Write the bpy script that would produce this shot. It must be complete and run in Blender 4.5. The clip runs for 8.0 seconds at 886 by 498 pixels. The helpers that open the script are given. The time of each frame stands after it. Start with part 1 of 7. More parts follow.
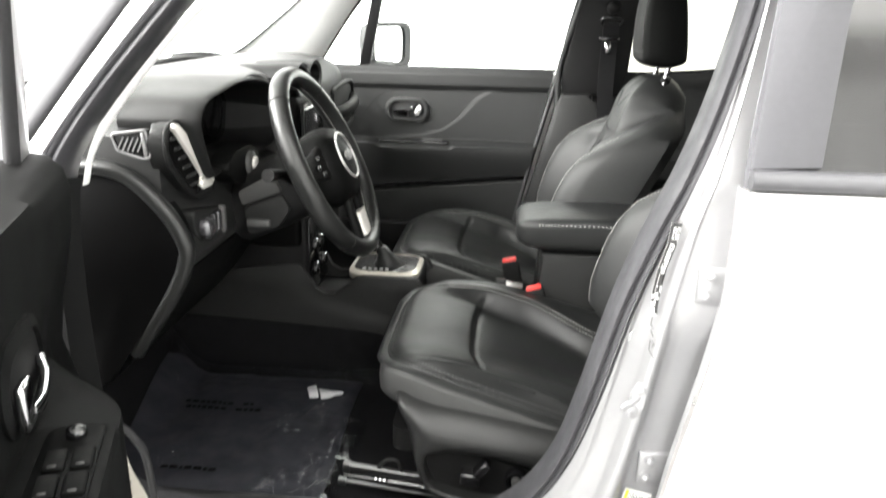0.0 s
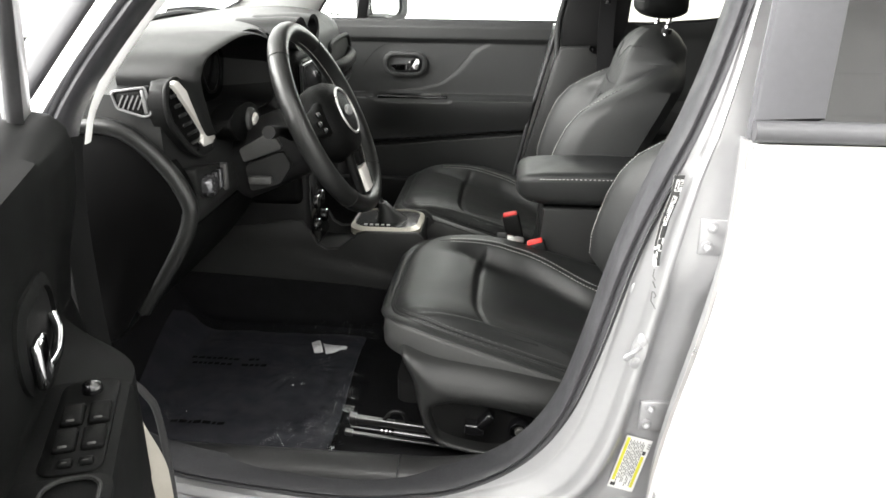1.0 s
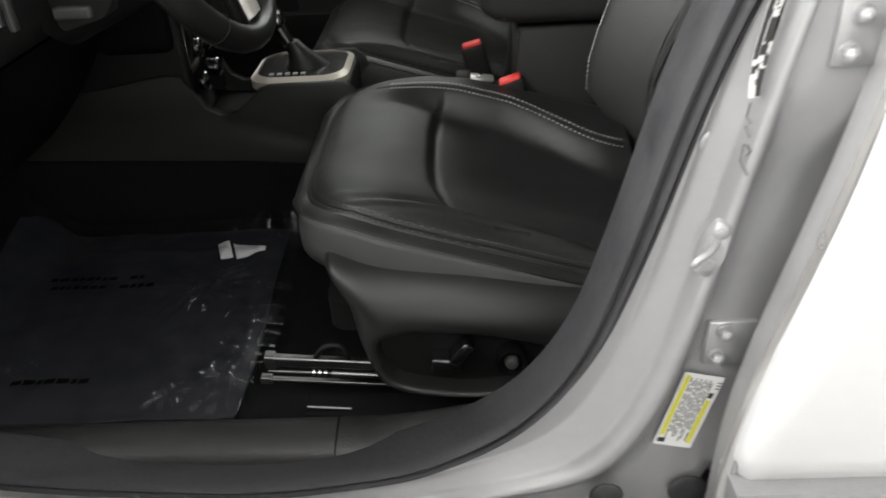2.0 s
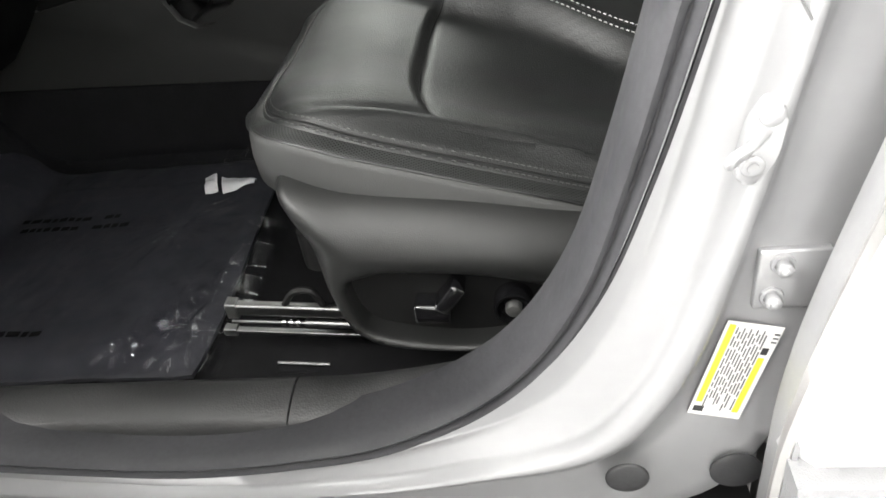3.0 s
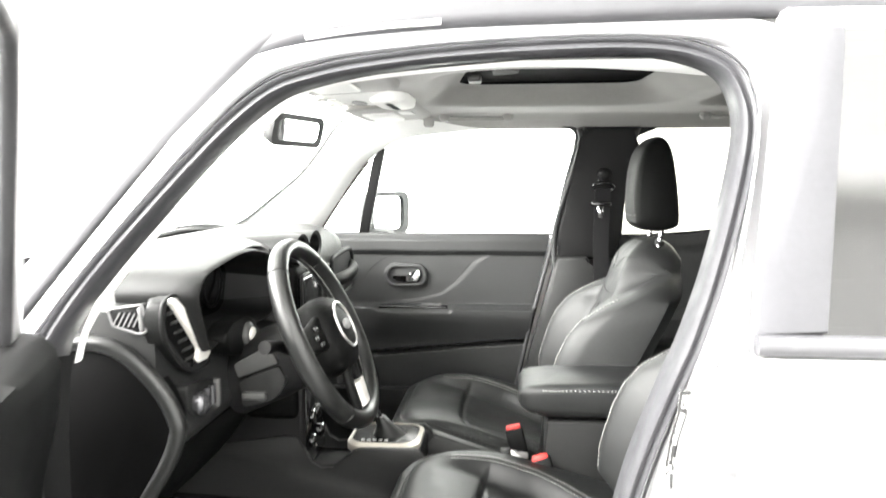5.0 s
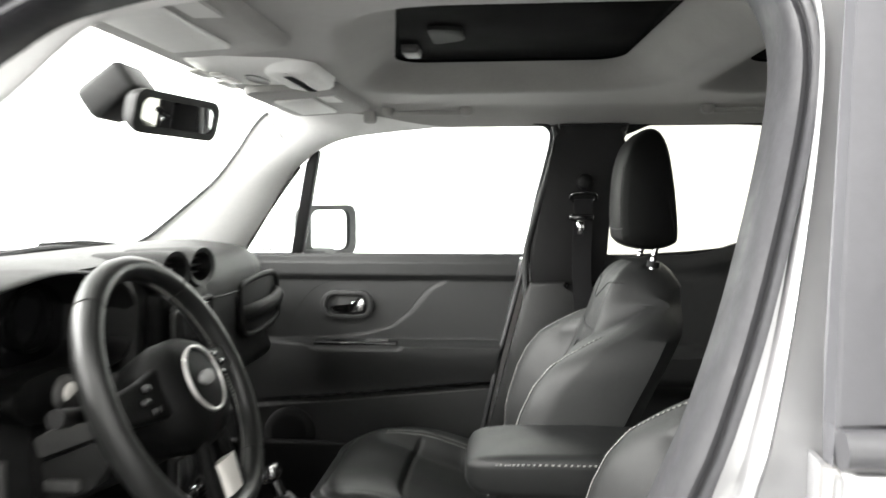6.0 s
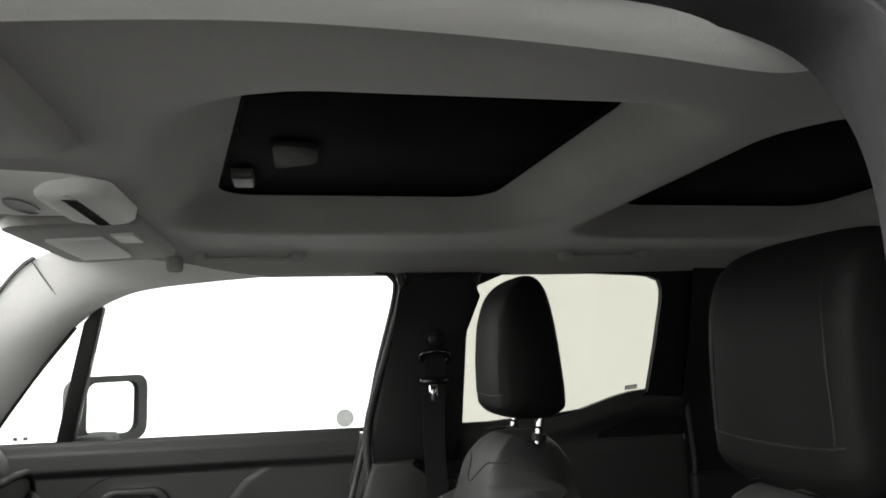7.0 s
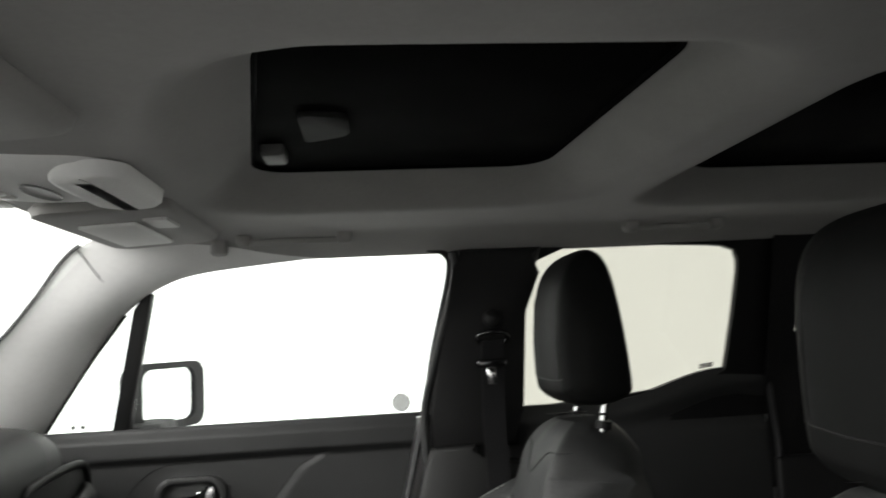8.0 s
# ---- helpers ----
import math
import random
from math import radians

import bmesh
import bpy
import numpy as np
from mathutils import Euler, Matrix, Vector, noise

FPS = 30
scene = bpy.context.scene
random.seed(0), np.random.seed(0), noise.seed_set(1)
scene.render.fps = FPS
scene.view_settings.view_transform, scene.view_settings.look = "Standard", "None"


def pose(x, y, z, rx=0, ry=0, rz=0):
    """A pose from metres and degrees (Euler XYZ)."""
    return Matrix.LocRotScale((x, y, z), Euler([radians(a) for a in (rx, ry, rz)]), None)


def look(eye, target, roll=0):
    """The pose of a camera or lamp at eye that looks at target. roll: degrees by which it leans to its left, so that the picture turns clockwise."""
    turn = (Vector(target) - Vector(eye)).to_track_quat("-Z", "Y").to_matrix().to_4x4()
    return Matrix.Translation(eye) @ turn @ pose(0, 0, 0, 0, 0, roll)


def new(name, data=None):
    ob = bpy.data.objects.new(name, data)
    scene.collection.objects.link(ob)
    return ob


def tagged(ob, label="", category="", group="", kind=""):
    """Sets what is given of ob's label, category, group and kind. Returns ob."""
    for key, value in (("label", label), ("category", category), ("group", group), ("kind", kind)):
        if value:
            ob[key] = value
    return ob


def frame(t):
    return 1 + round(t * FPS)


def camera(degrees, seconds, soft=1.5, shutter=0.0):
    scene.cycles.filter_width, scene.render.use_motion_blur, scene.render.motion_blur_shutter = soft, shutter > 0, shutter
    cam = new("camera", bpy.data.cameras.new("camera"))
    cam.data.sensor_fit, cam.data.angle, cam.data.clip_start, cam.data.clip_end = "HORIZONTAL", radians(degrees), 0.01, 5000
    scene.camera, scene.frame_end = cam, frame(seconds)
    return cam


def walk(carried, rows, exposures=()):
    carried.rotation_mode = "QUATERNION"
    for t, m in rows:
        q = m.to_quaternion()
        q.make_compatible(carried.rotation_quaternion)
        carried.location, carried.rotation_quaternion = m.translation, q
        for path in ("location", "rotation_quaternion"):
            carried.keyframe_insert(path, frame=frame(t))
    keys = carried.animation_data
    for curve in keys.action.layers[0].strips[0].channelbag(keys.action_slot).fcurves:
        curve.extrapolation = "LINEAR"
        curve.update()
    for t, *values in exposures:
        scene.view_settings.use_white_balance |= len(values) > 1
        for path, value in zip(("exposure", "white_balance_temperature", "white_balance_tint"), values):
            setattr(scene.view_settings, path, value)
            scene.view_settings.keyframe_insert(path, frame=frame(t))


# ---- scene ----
LENS = 60.9
cam = camera(LENS, 8.0, soft=1.6, shutter=0.5)
PATH = (
    (0, (-0.135, -0.906, 1.294), (-0.306, 0.992, 0.687), 1.1),
    (0.5, (-0.138, -0.914, 1.295), (-0.313, 0.935, 0.554), 0.6),
    (1, (-0.143, -0.914, 1.295), (-0.303, 0.946, 0.577), 0.5),
    (1.5, (-0.156, -0.915, 1.278), (-0.214, 0.888, 0.413), 0.3),
    (1.7, (-0.214, -0.711, 1.206), (-0.138, 1.046, 0.253), 2.2),
    (1.8, (-0.175, -0.589, 1.162), (-0.164, 1.14, 0.156), -0.4),
    (1.9, (-0.154, -0.479, 1.125), (-0.186, 1.217, 0.067), -2.5),
    (2, (-0.149, -0.46, 1.115), (-0.218, 1.231, 0.048), -3.4),
    (2.1, (-0.135, -0.416, 1.087), (-0.257, 1.267, 0.013), -4.9),
    (2.2, (-0.097, -0.364, 1.052), (-0.302, 1.305, -0.031), -7.4),
    (3.3, (-0.064, -0.308, 0.986), (-0.34, 1.279, -0.2), -9.0),
    (3.5, (-0.065, -0.309, 0.987), (-0.335, 1.283, -0.193), -9.0),
    (3.9, (-0.077, -0.314, 0.994), (-0.322, 1.319, -0.135), -8.4),
    (4, (-0.086, -0.329, 1.033), (-0.31, 1.293, -0.116), -8.4),
    (4.1, (-0.108, -0.401, 1.097), (-0.281, 1.247, -0.023), -6.2),
    (4.2, (-0.110, -0.480, 1.105), (-0.296, 1.300, 0.150), -4.6),
    (4.3, (-0.146, -0.605, 1.164), (-0.291, 1.184, 0.377), -2.5),
    (4.4, (-0.172, -0.779, 1.263), (-0.314, 1.079, 0.520), -0.5),
    (4.5, (-0.152, -0.933, 1.283), (-0.333, 0.956, 0.651), -0.9),
    (4.7, (-0.155, -0.93, 1.294), (-0.331, 1.0, 0.798), -0.4),
    (4.9, (-0.151, -0.916, 1.293), (-0.32, 1.061, 1.043), -0.1),
    (5, (-0.136, -0.887, 1.305), (-0.318, 1.095, 1.111), -0.1),
    (5.2, (-0.121, -0.823, 1.284), (-0.332, 1.158, 1.102), 0.4),
    (6.3, (-0.038, -0.315, 1.255), (-0.132, 1.681, 1.16), -0.9),
    (6.5, (-0.083, -0.25, 1.26), (0.009, 1.747, 1.206), -0.6),
    (6.6, (-0.095, -0.216, 1.257), (0.061, 1.777, 1.262), -0.2),
    (6.8, (-0.127, -0.158, 1.278), (0.175, 1.814, 1.421), -1.5),
    (7, (-0.154, -0.132, 1.27), (0.23, 1.811, 1.55), -1.8),
    (7.5, (-0.162, -0.09, 1.271), (0.265, 1.843, 1.552), -1.9),
    (8, (-0.109, -0.046, 1.282), (0.095, 1.931, 1.504), -2.9),
)

walk(cam, [(t, look(eye, target, roll)) for t, eye, target, roll in PATH],
     exposures=[(0.0, 0.15), (0.3, -0.08), (0.5, -0.15), (1.0, -0.17), (1.5, -0.17), (1.7, -0.6), (2.0, -1.0), (2.2, -0.85), (3.3, 0.38), (3.8, 0.5),
                (4.0, 0.7), (4.3, 1.5), (4.5, 1.9), (4.8, 1.4), (5.0, 0.95), (5.2, 0.65), (6.3, -0.7), (7.0, -1.52), (8.0, -1.52)])

# ---- light: a white photo booth with added wall glow and overhead softboxes ----
world = bpy.data.worlds.new("booth_air")
world.use_nodes = True
world.node_tree.nodes["Background"].inputs[0].default_value = (1.0, 1.0, 0.985, 1)
world.node_tree.nodes["Background"].inputs[1].default_value = 0.3
scene.world = world


def softbox(name, x, y, z, tx, ty, tz, w, h, power):
    data = bpy.data.lights.new(name, "AREA")
    data.shape, data.size, data.size_y, data.energy, data.color = "RECTANGLE", w, h, power, (1.0, 0.985, 0.96)
    ob = new(name, data)
    ob.matrix_world = look((x, y, z), (tx, ty, tz))
    return ob


softbox("softbox_lamp", 0.0, -1.9, 3.4, 0.0, -0.9, 0.0, 6.0, 1.8, 170)
softbox("softbox_lamp", -0.2, 3.9, 3.4, -0.2, 1.6, 0.8, 6.0, 1.8, 240)
softbox("softbox_lamp", -3.2, -0.3, 3.3, -0.6, 0.9, 1.0, 5.6, 3.2, 2700)


# ---- materials ----
def material(name, base, rough=0.5, metal=0.0, grain=0.0, grain_size=300.0, vary=0.06, vary_size=6.0, coat=0.0,
             coat_rough=0.05, spec=0.5, sheen=0.0, stain=0.0, cells=False, emit=0.0):
    """A principled surface whose colour varies at two scales and whose relief is a fine grain."""
    m = bpy.data.materials.new(name)
    m.use_nodes = True
    nt = m.node_tree
    p = nt.nodes["Principled BSDF"]
    tc = nt.nodes.new("ShaderNodeTexCoord")

    def noise_of(scale, detail):
        n = nt.nodes.new("ShaderNodeTexNoise")
        n.inputs["Scale"].default_value, n.inputs["Detail"].default_value = scale, detail
        nt.links.new(tc.outputs["Object"], n.inputs["Vector"])
        return n

    big, fine = noise_of(vary_size, 5), noise_of(vary_size * 14, 3)
    ramp = nt.nodes.new("ShaderNodeMapRange")
    ramp.inputs["From Min"].default_value, ramp.inputs["From Max"].default_value = 0.3, 0.7
    ramp.inputs["To Min"].default_value, ramp.inputs["To Max"].default_value = 1 - vary, 1 + vary
    nt.links.new(big.outputs["Fac"], ramp.inputs["Value"])
    ramp2 = nt.nodes.new("ShaderNodeMapRange")
    ramp2.inputs["From Min"].default_value, ramp2.inputs["From Max"].default_value = 0.3, 0.7
    ramp2.inputs["To Min"].default_value, ramp2.inputs["To Max"].default_value = 1 - vary * 0.6, 1 + vary * 0.6
    nt.links.new(fine.outputs["Fac"], ramp2.inputs["Value"])
    mul = nt.nodes.new("ShaderNodeMath")
    mul.operation = "MULTIPLY"
    nt.links.new(ramp.outputs["Result"], mul.inputs[0])
    nt.links.new(ramp2.outputs["Result"], mul.inputs[1])
    hue = nt.nodes.new("ShaderNodeVectorMath")
    hue.operation = "SCALE"
    hue.inputs[0].default_value = base
    nt.links.new(mul.outputs["Value"], hue.inputs["Scale"])
    nt.links.new(hue.outputs["Vector"], p.inputs["Base Color"])
    rr = nt.nodes.new("ShaderNodeMapRange")
    rr.inputs["From Min"].default_value, rr.inputs["From Max"].default_value = 0.3, 0.7
    rr.inputs["To Min"].default_value = max(0.02, rough * (0.9 - stain))
    rr.inputs["To Max"].default_value = min(1.0, rough * (1.1 + stain))
    nt.links.new(big.outputs["Fac"], rr.inputs["Value"])
    nt.links.new(rr.outputs["Result"], p.inputs["Roughness"])
    p.inputs["Metallic"].default_value = metal
    p.inputs["Specular IOR Level"].default_value = spec
    p.inputs["Coat Weight"].default_value, p.inputs["Coat Roughness"].default_value = coat, coat_rough
    p.inputs["Sheen Weight"].default_value = sheen
    if grain:
        if cells:
            tex = nt.nodes.new("ShaderNodeTexVoronoi")
            tex.inputs["Scale"].default_value = grain_size
            nt.links.new(tc.outputs["Object"], tex.inputs["Vector"])
            out = tex.outputs["Distance"]
        else:
            tex = noise_of(grain_size, 4)
            out = tex.outputs["Fac"]
        bump = nt.nodes.new("ShaderNodeBump")
        bump.inputs["Strength"].default_value, bump.inputs["Distance"].default_value = grain, 0.001
        nt.links.new(out, bump.inputs["Height"])
        nt.links.new(bump.outputs["Normal"], p.inputs["Normal"])
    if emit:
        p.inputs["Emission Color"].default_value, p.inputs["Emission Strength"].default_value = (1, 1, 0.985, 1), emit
    return m


def glass(name, tint, gloss_rough=0.0, gloss=0.03):
    """A thin pane: clear or tinted, with a Fresnel gloss."""
    m = bpy.data.materials.new(name)
    m.use_nodes = True
    nt = m.node_tree
    nt.nodes.remove(nt.nodes["Principled BSDF"])
    see, shine, mix, lw, power, gain = (nt.nodes.new("ShaderNode" + k) for k in ("BsdfTransparent", "BsdfGlossy", "MixShader", "LayerWeight", "Math", "Math"))
    see.inputs["Color"].default_value = (*tint, 1)
    shine.inputs["Roughness"].default_value = gloss_rough
    power.operation, gain.operation = "POWER", "MULTIPLY_ADD"
    power.inputs[1].default_value, gain.inputs[1].default_value, gain.inputs[2].default_value = 5.0, 0.8, gloss
    nt.links.new(lw.outputs["Facing"], power.inputs[0])
    nt.links.new(power.outputs[0], gain.inputs[0])
    nt.links.new(gain.outputs[0], mix.inputs[0])
    nt.links.new(see.outputs[0], mix.inputs[1])
    nt.links.new(shine.outputs[0], mix.inputs[2])
    nt.links.new(mix.outputs[0], nt.nodes["Material Output"].inputs["Surface"])
    return m


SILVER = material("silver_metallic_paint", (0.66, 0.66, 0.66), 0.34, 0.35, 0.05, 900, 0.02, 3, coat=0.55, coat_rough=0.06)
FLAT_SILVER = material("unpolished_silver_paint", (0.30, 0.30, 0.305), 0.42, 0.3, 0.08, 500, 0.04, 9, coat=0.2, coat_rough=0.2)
# the body's silver, darkened for the shade on the recessed door frame
PILLAR_SILVER = material("shaded_silver_paint", (0.345, 0.345, 0.35), 0.36, 0.6, 0.05, 700, 0.03, 5, coat=0.4, coat_rough=0.1)
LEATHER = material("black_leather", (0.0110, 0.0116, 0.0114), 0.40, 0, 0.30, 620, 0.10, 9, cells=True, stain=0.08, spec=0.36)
# duller seat leather, its colour lifted for light on the backrests
BACK_LEATHER = material("lit_matt_leather", (0.0195, 0.0203, 0.0200), 0.52, 0, 0.30, 620, 0.10, 9, cells=True, stain=0.08, spec=0.34)
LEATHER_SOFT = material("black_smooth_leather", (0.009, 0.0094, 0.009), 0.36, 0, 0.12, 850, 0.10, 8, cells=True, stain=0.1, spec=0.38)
# the seats' leather, darkened to put shade on the headrests
HEAD_LEATHER = material("shaded_headrest_leather", (0.0050, 0.0052, 0.0050), 0.6, 0, 0.12, 850, 0.10, 8, cells=True, spec=0.10)
WEBBING = material("black_woven_webbing", (0.0080, 0.0080, 0.0086), 0.6, 0, 0.5, 900, 0.10, 20, spec=0.3)
VINYL = material("dark_grey_vinyl", (0.048, 0.048, 0.047), 0.5, 0, 0.25, 700, 0.06, 8, cells=True)
PLASTIC = material("black_grained_plastic", (0.0032, 0.0033, 0.0032), 0.5, 0, 0.3, 900, 0.08, 7, cells=True, spec=0.08)
PLASTIC_DARK = material("deep_black_plastic", (0.007, 0.007, 0.007), 0.55, 0, 0.2, 800, 0.08, 7, spec=0.2)
SOFT_DASH = material("soft_black_dashboard_skin", (0.0080, 0.0083, 0.0081), 0.55, 0, 0.35, 800, 0.07, 6, cells=True, spec=0.20)
DASH_SKIN = material("grained_dashboard_skin", (0.0085, 0.0088, 0.0086), 0.50, 0, 0.35, 800, 0.07, 6, cells=True, spec=0.42)
CONSOLE_GREY = material("charcoal_console_plastic", (0.0150, 0.0153, 0.0149), 0.46, 0, 0.3, 900, 0.06, 6, cells=True, spec=0.22)
GLOSS_BLACK = material("gloss_black_plastic", (0.005, 0.005, 0.0055), 0.2, 0, 0, 1, 0.05, 6, coat=0.5)
RUBBER = material("black_rubber", (0.020, 0.020, 0.021), 0.58, 0, 0.4, 160, 0.16, 18, stain=0.15)
RUBBER_DUSTY = material("dusty_rubber_seal", (0.026, 0.026, 0.0285), 0.66, 0, 0.35, 120, 0.20, 14, stain=0.25, spec=0.35)
# black plastic, darkened further for the open door's shade on the cap
END_BLACK = material("shaded_end_cap_plastic", (0.0016, 0.0016, 0.0016), 0.42, 0, 0.15, 900, 0.08, 7, cells=True, spec=0.07)
CARPET = material("black_carpet", (0.006, 0.006, 0.0065), 0.95, 0, 0.9, 1400, 0.35, 30, spec=0.1)
HEADLINER = material("grey_woven_headliner", (0.30, 0.296, 0.284), 0.92, 0, 0.35, 1500, 0.05, 12, spec=0.15, sheen=0.2)
TRIM_LIGHT = material("light_grey_pillar_plastic", (0.84, 0.84, 0.825), 0.6, 0, 0.25, 900, 0.03, 7, cells=True)
CHROME = material("bright_chrome", (0.75, 0.75, 0.76), 0.08, 1, 0, 1, 0.03, 9)
CHROME_DARK = material("dark_glossy_switch_plastic", (0.09, 0.09, 0.095), 0.12, 0.7, 0, 1, 0.05, 9)
STEEL = material("zinc_plated_steel", (0.22, 0.22, 0.22), 0.34, 1, 0.15, 300, 0.1, 30)
SATIN = material("satin_silver_trim", (0.62, 0.61, 0.60), 0.3, 0.8, 0.05, 900, 0.03, 12)
CHAMPAGNE = material("champagne_satin_trim", (0.50, 0.47, 0.41), 0.38, 0.45, 0.1, 900, 0.04, 12)
RED = material("red_button_plastic", (0.62, 0.035, 0.03), 0.4, 0, 0, 1, 0.05, 30)
STRIP_SILVER = material("painted_silver_strip", (0.70, 0.68, 0.64), 0.35, 0.2, 0.05, 900, 0.03, 12)
GREY_PLASTIC = material("mid_grey_plastic", (0.17, 0.17, 0.17), 0.4, 0, 0.1, 900, 0.04, 12)
# door trim made paler for the light the passenger side catches
DOOR_PLASTIC = material("lit_door_plastic", (0.0210, 0.0216, 0.0214), 0.47, 0, 0.3, 900, 0.06, 7, cells=True, spec=0.34)
# the same trim blackened for the shade on the open door
BLACK_TRIM = material("shaded_door_trim", (0.0038, 0.0040, 0.0039), 0.55, 0, 0.3, 900, 0.06, 7, cells=True, spec=0.085)
SURROUND = material("dark_grey_window_surround", (0.068, 0.068, 0.073), 0.5, 0, 0.1, 600, 0.05, 8, spec=0.25)
# paler than LEATHER, for overhead light that the band catches
PERF = material("perforated_black_leather", (0.0190, 0.0200, 0.0195), 0.36, 0, 0.12, 900, 0.10, 9, cells=True)


def perforate(m, pitch):
    """Punches a lattice of small round holes into a leather: darker, and sunk."""
    nt = m.node_tree
    p = nt.nodes["Principled BSDF"]
    tc, sep = nt.nodes.new("ShaderNodeTexCoord"), nt.nodes.new("ShaderNodeSeparateXYZ")
    nt.links.new(tc.outputs["UV"], sep.inputs[0])

    def op(kind, a, b=None):
        n = nt.nodes.new("ShaderNodeMath")
        n.operation = kind
        for k, v in enumerate((a, b)):
            if v is None:
                continue
            if isinstance(v, (int, float)):
                n.inputs[k].default_value = v
            else:
                nt.links.new(v, n.inputs[k])
        return n.outputs[0]
    a = op("ADD", sep.outputs[0], sep.outputs[1])
    b = op("SUBTRACT", sep.outputs[0], sep.outputs[1])
    fa, fb = (op("SUBTRACT", op("FRACT", op("DIVIDE", c, pitch)), 0.5) for c in (a, b))
    d = op("SQRT", op("ADD", op("MULTIPLY", fa, fa), op("MULTIPLY", fb, fb)))
    solid = nt.nodes.new("ShaderNodeMapRange")
    solid.inputs["From Min"].default_value, solid.inputs["From Max"].default_value = 0.17, 0.27
    solid.inputs["To Min"].default_value = 0.05
    nt.links.new(d, solid.inputs["Value"])
    old = p.inputs["Base Color"].links[0].from_socket
    mul = nt.nodes.new("ShaderNodeVectorMath")
    mul.operation = "SCALE"
    nt.links.new(old, mul.inputs[0])
    nt.links.new(solid.outputs["Result"], mul.inputs["Scale"])
    nt.links.new(mul.outputs["Vector"], p.inputs["Base Color"])
    nt.links.new(op("MULTIPLY", solid.outputs["Result"], 0.5), p.inputs["Specular IOR Level"])


perforate(PERF, 0.0048)
SKIRT = material("charcoal_seat_vinyl", (0.038, 0.0386, 0.0378), 0.6, 0, 0.2, 900, 0.05, 8, cells=True, spec=0.3)
SHIELD_PLASTIC = material("black_shield_plastic", (0.0115, 0.0118, 0.0115), 0.40, 0, 0.15, 900, 0.06, 7, cells=True, spec=0.36)
SCUFF_PLASTIC = material("worn_sill_plastic", (0.013, 0.013, 0.0132), 0.48, 0, 0.2, 500, 0.15, 10, cells=True, stain=0.2)
ROOF_RAIL = material("grey_roof_rail_plastic", (0.030, 0.030, 0.033), 0.5, 0, 0.2, 600, 0.05, 8)
WHITE_PAPER = material("white_paper", (0.56, 0.56, 0.55), 0.55, 0, 0.1, 400, 0.03, 40)
YELLOW = material("yellow_label_ink", (0.50, 0.48, 0.035), 0.5, 0, 0, 1, 0.04, 40)
INK = material("black_label_ink", (0.02, 0.02, 0.02), 0.5, 0, 0, 1, 0.1, 40)
GREY_INK = material("grey_label_ink", (0.10, 0.10, 0.10), 0.5, 0, 0, 1, 0.1, 40)
THREAD = material("pale_grey_thread", (0.42, 0.42, 0.405), 0.7, 0, 0, 1, 0.1, 80)
CLADDING = material("grey_body_cladding", (0.19, 0.19, 0.195), 0.6, 0, 0.4, 600, 0.05, 8, cells=True)
WINDOW_TRIM = material("satin_grey_window_trim", (0.055, 0.055, 0.059), 0.42, 0, 0.1, 600, 0.05, 8, coat=0.3, coat_rough=0.2)
ROOF_GREY = material("dull_grey_handle_plastic", (0.020, 0.020, 0.0195), 0.7, 0, 0.1, 500, 0.1, 8, spec=0.05)
ROOF_BLACK = material("black_roof_panel_lining", (0.0025, 0.0025, 0.0025), 0.9, 0, 0.05, 500, 0.1, 8, spec=0.04)
MAT_NAVY = material("navy_mat_pile", (0.0060, 0.0063, 0.0098), 0.85, 0, 0.40, 55, 0.12, 12, coat=0.15, coat_rough=0.15, stain=0.1)
MIRROR = material("mirror_glass", (0.88, 0.89, 0.89), 0.015, 1, 0, 1, 0.005, 3)
LENS_PLASTIC = material("frosted_lamp_lens", (0.62, 0.62, 0.58), 0.3, 0, 0.2, 250, 0.03, 12)
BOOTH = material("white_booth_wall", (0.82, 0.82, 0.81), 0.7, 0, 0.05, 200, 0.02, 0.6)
# emission added to the wall, in place of light falling on it
GLOW_WALL = material("glowing_white_booth_wall", (0.82, 0.82, 0.81), 0.7, 0, 0.05, 200, 0.02, 0.6, emit=2.35)
# fill glow for the unseen wall on the driver's side
NEAR_WALL = material("glowing_near_booth_wall", (0.82, 0.82, 0.81), 0.7, 0, 0.05, 200, 0.02, 0.6, emit=0.42)
BOOTH_FLOOR = material("pale_grey_booth_floor", (0.22, 0.22, 0.22), 0.4, 0, 0.1, 60, 0.04, 1.5, stain=0.1)
CLEAR = glass("clear_glass", (0.95, 0.97, 0.955))
TAIL_GLASS = glass("dark_tailgate_glass", (0.38, 0.38, 0.37))
TINTED = glass("privacy_glass", (0.60, 0.60, 0.565))
PLASTIC_FILM = glass("thin_clear_plastic", (0.93, 0.93, 0.95), 0.05, 0.034)
FILM = glass("grey_sticker_film", (0.5, 0.5, 0.5), 0.3)
DARK_GLASS = glass("smoked_privacy_glass", (0.16, 0.16, 0.163), 0.10, 0.085)


# ---- building helpers ----
def thing(name, label, category, base, group="", kind="", turn=None, pivot=None):
    ob = new(name)
    ob.empty_display_size = 0.05
    ob.location = base
    if turn is not None:
        ob.rotation_euler = (0, 0, radians(turn))
    tagged(ob, label, category, group, kind)
    return ob


